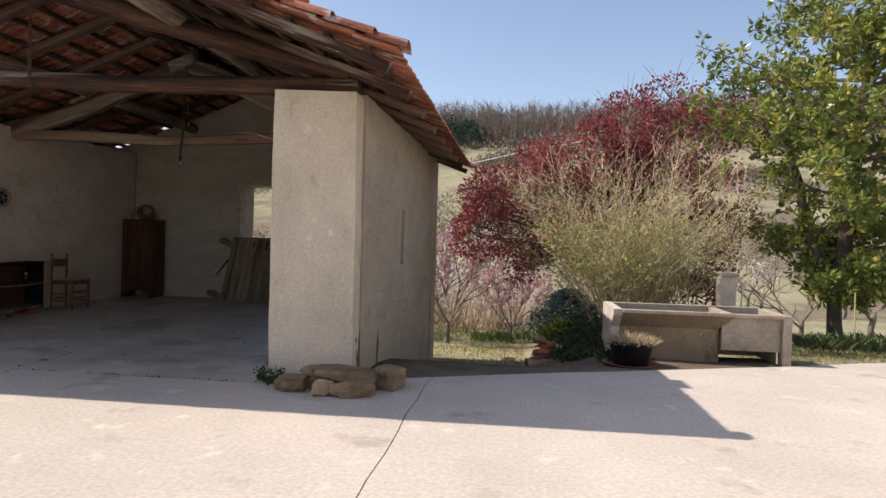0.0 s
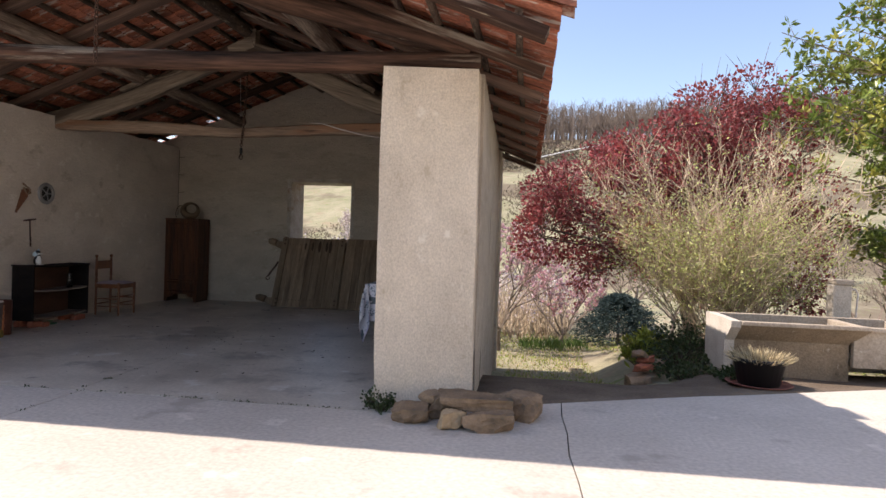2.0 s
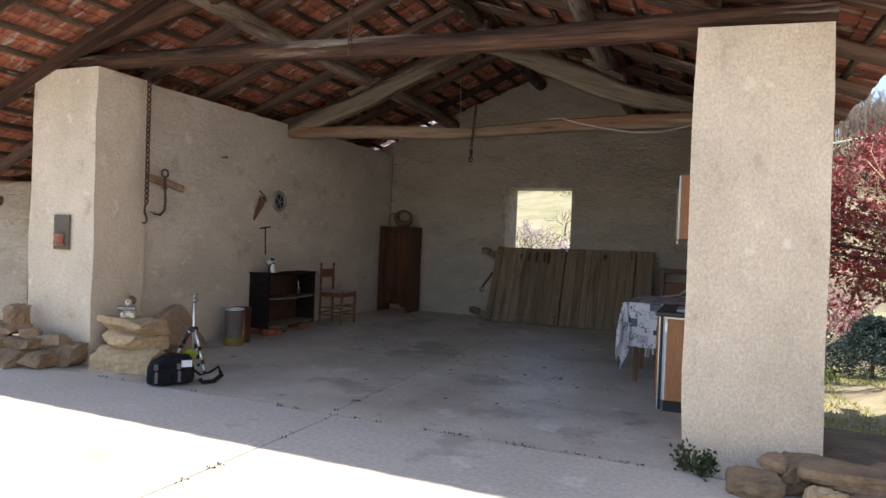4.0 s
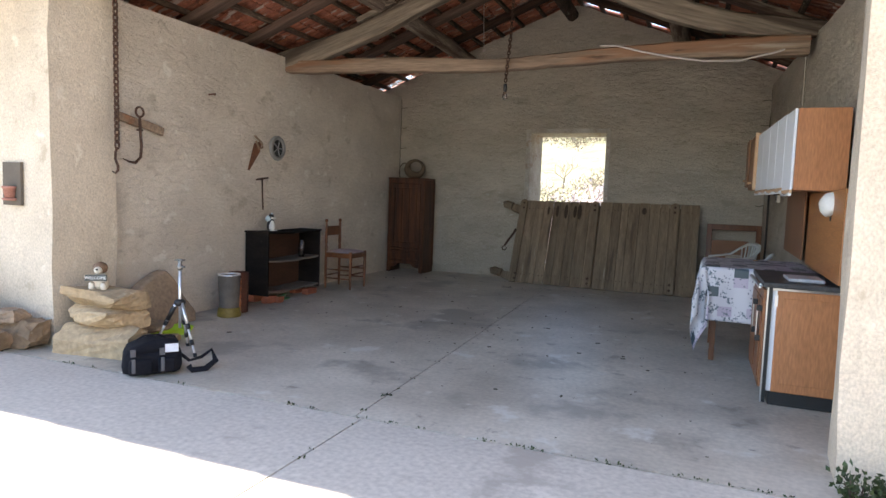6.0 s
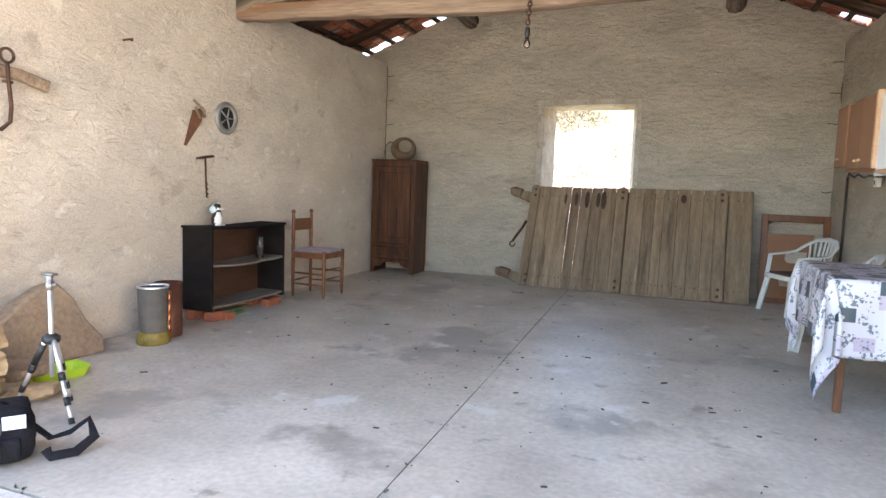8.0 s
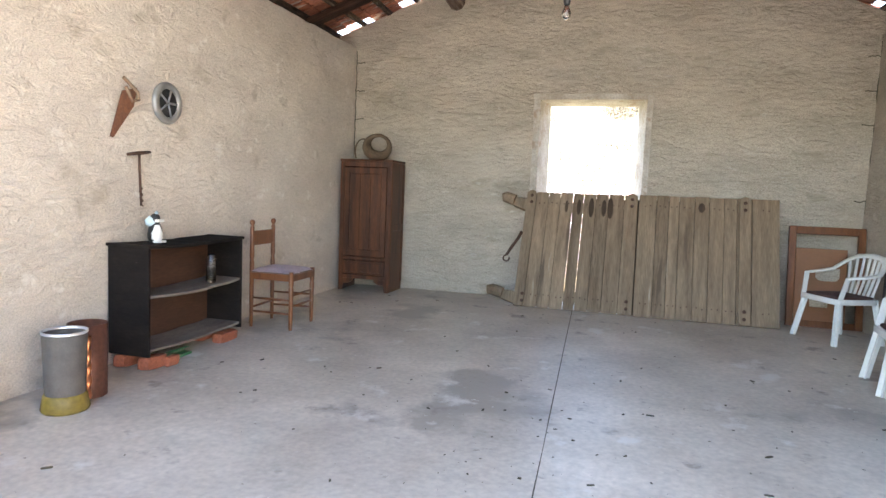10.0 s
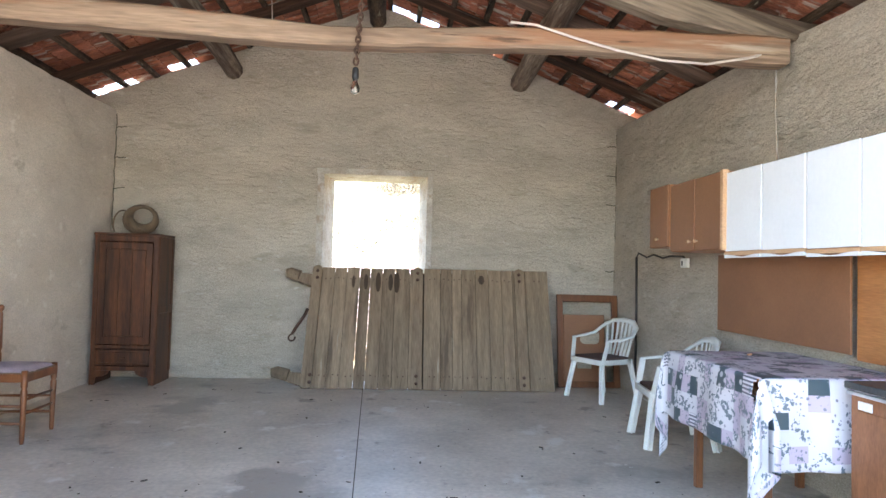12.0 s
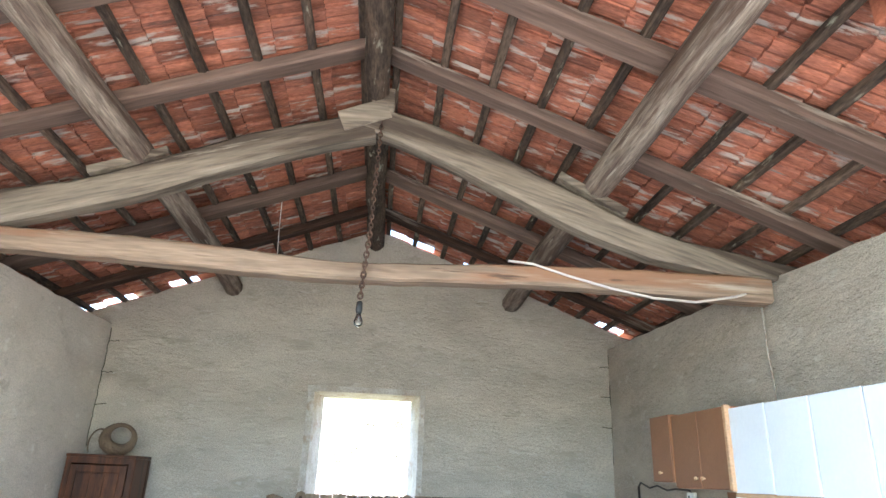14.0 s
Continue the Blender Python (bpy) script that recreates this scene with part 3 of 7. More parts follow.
def tile_mesh(bm, x, y, s, wy=0.225, lx=0.37, seed=0):
    """One clay tile with a rolled side, ribs and thickness."""
    rng = random.Random(seed)
    prof = [(-0.5, 0.0), (-0.40, 0.022), (-0.30, 0.004), (-0.12, 0.0), (0.0, 0.012), (0.12, 0.0), (0.32, 0.002), (0.46, 0.026), (0.56, 0.010)]
    tilt = 0.022
    j = rng.uniform(-0.008, 0.008)
    rows = []
    for up in (0, 1):
        for t in (0, 1):
            xx = x + s * lx * (t * 1.06) + j
            zz = under(xx) + 0.018 - tilt * 0.5 + (tilt * t) + 0.018 * up + rng.uniform(-0.002, 0.002)
            rows.append([bm.verts.new((xx, y + wy * a, zz + h)) for a, h in prof])
    lo0, lo1, up0, up1 = rows
    for k in range(len(prof) - 1):
        bm.faces.new((lo0[k], lo0[k + 1], lo1[k + 1], lo1[k]))
        bm.faces.new((up0[k], up1[k], up1[k + 1], up0[k + 1]))
        bm.faces.new((lo1[k], lo1[k + 1], up1[k + 1], up1[k]))
        bm.faces.new((lo0[k + 1], lo0[k], up0[k], up0[k + 1]))
    for k in (0, -1):
        bm.faces.new((lo0[k], lo1[k], up1[k], up0[k]))
    return bm


# plug behind the slit in the outer face, pier and post of the side shelter
bm = bmesh.new()
box(bm, XR + 0.12, XR + 0.30, 9.80, 10.24, 0.98, 1.92)
structure("slit_back", bm, M_PLASTER, "blocked back of a narrow wall slit")
bm = bmesh.new()
box(bm, -11.15, -10.45, 8.35, 9.0, -0.1, 2.02, bevel=0.03)
structure("pier_side", bm, M_PLASTER, "plastered masonry pier of the side shelter")
bm = bmesh.new()
bar(bm, (-8.5, 8.9, 2.9), (-11.2, 8.9, 1.86), 0.14, 0.12, 6, 0.01, 3)
bar(bm, (-8.5, 12.0, 2.9), (-11.2, 12.0, 1.86), 0.14, 0.12, 6, 0.01, 4)
part("shelter_beam", bm, M_WOOD_OLD, roof)
log("eave_purlin", (-11.1, 6.0, 1.74), (-11.1, 14.4, 1.74), 0.08, 0.09, M_WOOD_Y, roof, 31)
# window reveal: splayed flaking lime sides, pale casing band
M_LIME = mat("lime_wash", (0.50, 0.46, 0.41), (0.33, 0.28, 0.225), 0.9, 4, 50, 0.6, spots=[((0.30, 0.22, 0.16), 5, 0.58)])


def prism(bm, loop, a, b, place):
    f, q = [bm.verts.new(place(*p, a)) for p in loop], [bm.verts.new(place(*p, b)) for p in loop]
    bm.faces.new(f), bm.faces.new(list(reversed(q)))
    for k in range(len(loop)):
        bm.faces.new((f[k], q[k], q[(k + 1) % len(loop)], f[(k + 1) % len(loop)]))
    bmesh.ops.recalc_face_normals(bm, faces=bm.faces)


bm = bmesh.new()
up3 = lambda x, y, z: (x, y, z)
prism(bm, [(WX0 - 0.06, YB - 0.012), (WX0 + 0.012, YB - 0.014), (WX0 + 0.085, YBO - 0.03), (WX0 - 0.06, YBO - 0.03)], 0.06, WZ1 + 0.0, up3)
prism(bm, [(WX1 + 0.05, YB - 0.012), (WX1 - 0.012, YB - 0.014), (WX1 - 0.09, YBO - 0.03), (WX1 + 0.05, YBO - 0.03)], 0.06, WZ1 + 0.0, up3)
structure("window_reveal", bm, M_LIME, "flaking lime washed sides of the wall opening")
bm = bmesh.new()
prism(bm, [(YB - 0.016, WZ1 - 0.015), (YB - 0.016, WZ1 + 0.05), (YBO - 0.03, WZ1 + 0.05), (YBO - 0.03, WZ1 - 0.03)], WX0 - 0.07, WX1 + 0.05, lambda y, z, x: (x, y, z))
structure("window_lintel", bm, M_LIME, "cracked pale lintel over the wall opening")
# cracks and ties in the corners of the back wall
for i, (cx, sgn) in enumerate(((XL + 0.012, 1), (XR - 0.012, -1))):
    bm = bmesh.new()
    rng = random.Random(i)
    tube(bm, [(cx + rng.uniform(-0.008, 0.008), YB - 0.015, z) for z in spaced(0.4 if i else 1.75, 3.05, 24)], 0.006, 4)
    for z in (2.2, 2.55, 2.9, 1.4):
        tube(bm, [(cx + sgn * 0.03 * k, YB - 0.016, z + 0.01 * rng.uniform(-1, 1)) for k in range(5)], 0.005, 4)
    structure("corner_crack", bm, M_JOINT, "dark crack down the corner of the walls")

# ---- materials of the things ----
def streak(name, c1, c2, rough, stretch, bump=0.2, spots=None, spec=0.4, fine=30, scale=3, rand=0.0):
    return mat(name, c1, c2, rough, scale, fine, bump, 0.0, stretch, spots, rand, 0.6, 0.002, spec)


M_WARD = mat("dark_walnut", (0.115, 0.042, 0.018), (0.032, 0.013, 0.008), 0.42, 3, 26, 0.25, stretch=(5, 5, 0.5), spots=[((0.02, 0.010, 0.007), 2.0, 0.60), ((0.18, 0.07, 0.028), 4, 0.68)], dist=0.002, spec=0.35, var=0.3)
M_GATE = mat("weathered_board", (0.255, 0.185, 0.125), (0.155, 0.11, 0.074), 0.9, 2.2, 16, 0.6, stretch=(7, 7, 0.7), spots=[((0.11, 0.08, 0.058), 0.9, 0.62), ((0.37, 0.31, 0.24), 1.4, 0.66), ((0.05, 0.035, 0.028), 3.2, 0.72)], rand=0.22, dist=0.002, spec=0.15, var=0.20)
M_GATE_DARK = streak("stained_board_end", (0.035, 0.022, 0.015), (0.08, 0.05, 0.03), 0.9, (7, 7, 0.5))
M_IRON = mat("rusty_iron", (0.14, 0.075, 0.05), (0.07, 0.045, 0.035), 0.8, 12, 60, 0.4, 0.5)
M_BLACKWOOD = streak("black_painted_wood", (0.007, 0.006, 0.006), (0.018, 0.014, 0.012), 0.9, (1, 1, 3), 0.2, [((0.12, 0.09, 0.07), 7, 0.70)], 0.12)
M_SHELF_IN = streak("dark_stained_wood", (0.055, 0.028, 0.018), (0.09, 0.045, 0.028), 0.6, (3, 0.6, 3))
M_SHELF_DUST = streak("dusty_shelf_board", (0.22, 0.19, 0.16), (0.13, 0.10, 0.08), 0.9, (3, 0.6, 3))
M_CHAIR = streak("honey_wood", (0.20, 0.075, 0.028), (0.10, 0.036, 0.016), 0.4, (5, 5, 0.6))
M_LEG = streak("brown_leg", (0.19, 0.075, 0.03), (0.10, 0.04, 0.02), 0.45, (5, 5, 0.6))
M_CUSHION = mat("lilac_cushion", (0.46, 0.38, 0.42), (0.34, 0.28, 0.32), 0.95, 8, 120, 0.5)
M_BROWN_CUSH = mat("brown_cushion", (0.10, 0.055, 0.05), (0.06, 0.035, 0.032), 0.9, 8, 120, 0.4)
M_MONO = mat("white_plastic", (0.72, 0.72, 0.70), (0.60, 0.60, 0.57), 0.45, 3, 60, 0.1, spots=[((0.42, 0.40, 0.36), 6, 0.72)], var=0.04)
M_ORANGE = streak("orange_beech_front", (0.46, 0.20, 0.085), (0.40, 0.165, 0.07), 0.4, (3, 3, 0.5), 0.05)
M_STOVE = mat("grimy_brown_front", (0.27, 0.115, 0.052), (0.17, 0.072, 0.035), 0.45, 3, 40, 0.1, stretch=(3, 3, 0.8), spots=[((0.04, 0.028, 0.02), 2.5, 0.60)], dist=0.002, var=0.15)
M_BROWNP = mat("brown_board", (0.26, 0.12, 0.06), (0.21, 0.097, 0.05), 0.55, 1.5, 50, 0.05, spots=[((0.15, 0.07, 0.03), 9, 0.78)], var=0.05)
M_PINE = streak("pine_board", (0.42, 0.19, 0.07), (0.33, 0.13, 0.045), 0.45, (3, 0.4, 5), 0.1)
M_WHITE = mat("white_laminate", (0.74, 0.76, 0.80), (0.70, 0.72, 0.76), 0.35, 2, 40, 0.02, var=0.02)
M_STRIP = streak("pale_beech_strip", (0.56, 0.36, 0.21), (0.48, 0.28, 0.15), 0.5, (3, 0.5, 3))
M_SLATE = mat("dark_worktop", (0.035, 0.036, 0.038), (0.075, 0.075, 0.075), 0.45, 5, 40, 0.1, spots=[((0.17, 0.17, 0.165), 4, 0.66)])
M_BLACK = plain("black_plastic", (0.015, 0.015, 0.016), 0.5)
M_STEEL = plain("brushed_steel", (0.55, 0.55, 0.55), 0.3, 0.9)
M_HEAD = plain("grey_metal", (0.22, 0.21, 0.20), 0.35, 0.8)
M_ALU = plain("pale_aluminium", (0.72, 0.72, 0.73), 0.32, 0.7)
M_BAG = mat("black_nylon", (0.008, 0.008, 0.011), (0.016, 0.016, 0.021), 0.9, 6, 140, 0.5, spec=0.15)
M_LIME_G = plain("lime_plastic", (0.42, 0.62, 0.04), 0.45)
M_PAPER = plain("white_paper", (0.75, 0.77, 0.85), 0.8)
M_COPPER = mat("copper", (0.60, 0.26, 0.13), (0.42, 0.16, 0.08), 0.3, 12, 50, 0.1, 0.9)
M_RUSTTIN = mat("brown_tin", (0.15, 0.06, 0.04), (0.10, 0.045, 0.03), 0.5, 8, 40, 0.15, 0.4)
M_MESHCAN = mat("mesh_can", (0.17, 0.15, 0.13), (0.12, 0.105, 0.09), 0.6, 10, 240, 0.6, 0.4)
M_MUSTARD = mat("mustard_glaze", (0.26, 0.19, 0.035), (0.17, 0.12, 0.03), 0.5, 8, 40, 0.1)
M_SLAB = mat("brown_sandstone", (0.35, 0.255, 0.175), (0.27, 0.20, 0.145), 0.95, 3, 30, 0.6, spots=[((0.42, 0.36, 0.28), 6, 0.66)], spec=0.15, dist=0.01)
M_OCHRE = mat("ochre_sandstone", (0.50, 0.37, 0.225), (0.38, 0.28, 0.175), 0.95, 4, 26, 0.8, spots=[((0.30, 0.22, 0.14), 4, 0.64), ((0.62, 0.52, 0.38), 6, 0.66)], rand=0.12, spec=0.15, dist=0.012)
M_BRICK = mat("red_brick", (0.34, 0.11, 0.06), (0.25, 0.085, 0.05), 0.95, 8, 50, 0.6, rand=0.15)
M_WICKER = mat("dry_wicker", (0.17, 0.115, 0.07), (0.09, 0.06, 0.038), 0.85, 10, 140, 0.7)
M_WHITEP = plain("white_paint", (0.75, 0.74, 0.70), 0.5)
M_DOGW = plain("cream_resin", (0.62, 0.56, 0.46), 0.6)
M_DOGB = plain("brown_resin", (0.16, 0.09, 0.05), 0.6)
M_SIGN = plain("dark_sign", (0.05, 0.055, 0.05), 0.6)
M_WIRE = plain("white_cable", (0.55, 0.48, 0.44), 0.5)
M_DARKCABLE = plain("dark_cable", (0.05, 0.04, 0.035), 0.6)
M_TERRA = mat("pink_terracotta", (0.40, 0.20, 0.16), (0.32, 0.15, 0.12), 0.9, 8, 60, 0.2)
M_GLASS = bpy.data.materials.new("clear_glass")
M_GLASS.use_nodes = True
gb = M_GLASS.node_tree.nodes["Principled BSDF"]
gb.inputs["Transmission Weight"].default_value, gb.inputs["Roughness"].default_value, gb.inputs["IOR"].default_value = 1.0, 0.05, 1.45


def cloth_material():
    m = bpy.data.materials.new("patchwork_oilcloth")
    m.use_nodes = True
    n, l = m.node_tree.nodes, m.node_tree.links
    uv = n.new("ShaderNodeUVMap")
    uv.uv_map = "UVMap"

    def cells(sx, sy):
        v = n.new("ShaderNodeVectorMath")
        v.operation = "MULTIPLY"
        v.inputs[1].default_value = (sx, sy, 1)
        l.new(uv.outputs[0], v.inputs[0])
        f = n.new("ShaderNodeVectorMath")
        f.operation = "FLOOR"
        l.new(v.outputs[0], f.inputs[0])
        w = n.new("ShaderNodeTexWhiteNoise")
        w.noise_dimensions = "2D"
        l.new(f.outputs[0], w.inputs["Vector"])
        return w.outputs["Value"], v.outputs[0]

    def test(a, b, op):
        t = n.new("ShaderNodeMath")
        t.operation = op
        for i, x in enumerate((a, b)):
            if hasattr(x, "links"):
                l.new(x, t.inputs[i])
            else:
                t.inputs[i].default_value = x
        return t.outputs[0]

    def over(col, fac, c):
        mx = n.new("ShaderNodeMix")
        mx.data_type = "RGBA"
        l.new(fac, mx.inputs["Factor"])
        if hasattr(col, "links"):
            l.new(col, mx.inputs["A"])
        else:
            mx.inputs["A"].default_value = (*col, 1)
        mx.inputs["B"].default_value = (*c, 1)
        return mx.outputs["Result"]

    cell, vec = cells(12.0, 9.0)
    sep = n.new("ShaderNodeSeparateXYZ")
    l.new(uv.outputs[0], sep.inputs[0])
    wave = test(test(sep.outputs[1], 300.0, "MULTIPLY"), 0.0, "SINE")
    wave = test(wave, 0.1, "GREATER_THAN")
    vor = n.new("ShaderNodeTexVoronoi")
    vor.inputs["Scale"].default_value = 11
    l.new(uv.outputs[0], vor.inputs["Vector"])
    noi = n.new("ShaderNodeTexNoise")
    noi.inputs["Scale"].default_value, noi.inputs["Detail"].default_value = 45, 2
    l.new(uv.outputs[0], noi.inputs["Vector"])
    flower = test(test(vor.outputs["Distance"], test(noi.outputs["Fac"], 0.75, "MULTIPLY"), "LESS_THAN"), test(noi.outputs["Fac"], 0.5, "GREATER_THAN"), "MULTIPLY")
    col = over((0.56, 0.55, 0.59), test(cell, 0.24, "LESS_THAN"), (0.44, 0.38, 0.47))
    col = over(col, test(test(cell, 0.55, "GREATER_THAN"), test(test(cell, 0.61, "LESS_THAN"), wave, "MULTIPLY"), "MULTIPLY"), (0.12, 0.12, 0.16))
    col = over(col, flower, (0.13, 0.16, 0.19))
    vor3 = n.new("ShaderNodeTexVoronoi")
    vor3.inputs["Scale"].default_value = 34
    l.new(uv.outputs[0], vor3.inputs["Vector"])
    sprig = test(test(vor3.outputs["Distance"], 0.30, "LESS_THAN"), test(noi.outputs["Fac"], 0.52, "LESS_THAN"), "MULTIPLY")
    col = over(col, test(sprig, test(cell, 0.5, "LESS_THAN"), "MULTIPLY"), (0.20, 0.20, 0.25))
    dark = test(cell, 0.83, "GREATER_THAN")
    col = over(col, dark, (0.045, 0.07, 0.085))
    vor2 = n.new("ShaderNodeTexVoronoi")
    vor2.inputs["Scale"].default_value = 17
    l.new(uv.outputs[0], vor2.inputs["Vector"])
    col = over(col, test(dark, test(vor2.outputs["Distance"], 0.26, "LESS_THAN"), "MULTIPLY"), (0.45, 0.45, 0.48))
    b = n["Principled BSDF"]
    l.new(col, b.inputs["Base Color"])
    b.inputs["Roughness"].default_value = 0.42
    return m


M_CLOTH = cloth_material()


def quick(name, m, parent, *boxes, bevel=0.004, label=""):
    bm = bmesh.new()
    for b in boxes:
        box(bm, *b, bevel=bevel)
    return part(name, bm, m, parent, label)


# ---- wardrobe with a basket ----
def wardrobe():
    w = thing("wardrobe", -7.16, 13.30, floor_z(13.3), "narrow dark walnut wardrobe with a drawer below its door", "wardrobe")
    hw, hd, H = 0.33, 0.22, 1.60
    quick("side_panel", M_WARD, w, (-hw, -hw + 0.03, -hd, hd, 0.0, H - 0.03))
    quick("side_panel", M_WARD, w, (hw - 0.03, hw, -hd, hd, 0.0, H - 0.03), (hw - 0.002, hw + 0.008, -hd, -hd + 0.06, 0.1, H - 0.04), (hw - 0.002, hw + 0.008, hd - 0.06, hd, 0.1, H - 0.04), (hw - 0.002, hw + 0.008, -hd + 0.05, hd - 0.05, 0.75, 0.83))
    quick("back_panel", M_WARD, w, (-hw + 0.03, hw - 0.03, hd - 0.015, hd, 0.1, H - 0.03))
    quick("top", M_WARD, w, (-hw - 0.01, hw + 0.01, -hd - 0.012, hd, H - 0.03, H), bevel=0.01)
    quick("face_frame", M_WARD, w, (-hw, -hw + 0.055, -hd - 0.01, -hd + 0.01, 0, H - 0.03), (hw - 0.055, hw, -hd - 0.01, -hd + 0.01, 0, H - 0.03), (-hw, hw, -hd - 0.008, -hd + 0.01, H - 0.09, H - 0.03), (-hw, hw, -hd - 0.008, -hd + 0.01, 0.38, 0.42), (-hw, hw, -hd - 0.008, -hd + 0.01, 0.15, 0.20))
    d = quick("door", M_WARD, w, (-hw + 0.06, -hw + 0.125, -hd - 0.018, -hd, 0.43, H - 0.10), (hw - 0.125, hw - 0.06, -hd - 0.018, -hd, 0.43, H - 0.10), (-hw + 0.12, hw - 0.12, -hd - 0.018, -hd, H - 0.17, H - 0.10), (-hw + 0.12, hw - 0.12, -hd - 0.018, -hd, 0.43, 0.51), (-hw + 0.12, hw - 0.12, -hd - 0.004, -hd + 0.008, 0.5, H - 0.15))
    for k in range(3):
        quick("panel_board", M_WARD, d, (-hw + 0.128 + k * 0.135, -hw + 0.26 + k * 0.135, -hd - 0.010, -hd, 0.52, H - 0.18), bevel=0.003)
    quick("keyhole_plate", M_IRON, d, (hw - 0.10, hw - 0.085, -hd - 0.022, -hd - 0.018, 0.92, 0.98), bevel=0)
    dr = quick("drawer", M_WARD, w, (-hw + 0.06, hw - 0.06, -hd - 0.016, -hd, 0.21, 0.37), (-hw + 0.085, hw - 0.085, -hd - 0.022, -hd, 0.235, 0.345), bevel=0.005)
    quick("handle", M_IRON, dr, (-0.03, 0.03, -hd - 0.034, -hd - 0.020, 0.285, 0.297), bevel=0.002)
    for s in (-1, 1):
        bm = bmesh.new()
        pts = [(0, 0.15), (0.20, 0.15), (0.19, 0.12), (0.13, 0.09), (0.07, 0.085), (0.055, 0.0), (0, 0)]
        f = [bm.verts.new((s * (hw - p[0]), -hd - 0.008, p[1])) for p in pts]
        g = [bm.verts.new((s * (hw - p[0]), -hd + 0.012, p[1])) for p in pts]
        bm.faces.new(f), bm.faces.new(list(reversed(g)))
        for k in range(7):
            bm.faces.new((f[k], g[k], g[(k + 1) % 7], f[(k + 1) % 7]))
        bmesh.ops.recalc_face_normals(bm, faces=bm.faces)
        part("skirt", bm, M_WARD, w)
    return w


wardrobe()


def basket():
    b = thing("wicker_basket", -7.12, 13.28, floor_z(13.3) + 1.60, "old brown horn shaped wicker basket lying on the wardrobe", "basket")
    bm = bmesh.new()
    rings = []
    for i in range(30):
        t = 2 * math.pi * i / 30
        thick = 0.020 + 0.046 * (0.5 - 0.5 * math.sin(t + 0.5)) ** 1.2
        c = Vector((0.02 + 0.135 * math.cos(t), 0.03 * math.cos(t), 0.205 + 0.125 * math.sin(t)))
        o = Vector((math.cos(t), 0.1, math.sin(t))).normalized()
        rings.append([bm.verts.new(c + (o * math.cos(q) + Vector((0, 1.35, 0)) * math.sin(q)) * thick * (1 + 0.05 * ((i + j) % 2))) for j, q in enumerate(spaced(0, 2 * math.pi * 15 / 16, 15))])
    low = min(v.co.z for r_ in rings for v in r_)
    for i in range(30):
        a, c = rings[i], rings[(i + 1) % 30]
        for q in range(16):
            bm.faces.new((a[q], a[(q + 1) % 16], c[(q + 1) % 16], c[q]))
    for v in bm.verts:
        v.co.z = max(v.co.z - low - 0.012, 0.0)
    bmesh.ops.recalc_face_normals(bm, faces=bm.faces)
    part("body", bm, M_WICKER, b)
    bm = bmesh.new()
    tube(bm, [(-0.16 + 0.10 * math.cos(t), -0.05, 0.10 + 0.15 * math.sin(t)) for t in spaced(1.2, math.pi + 0.6, 14)], 0.009, 6)
    part("handle", bm, M_WICKER, b, smooth=True)


basket()


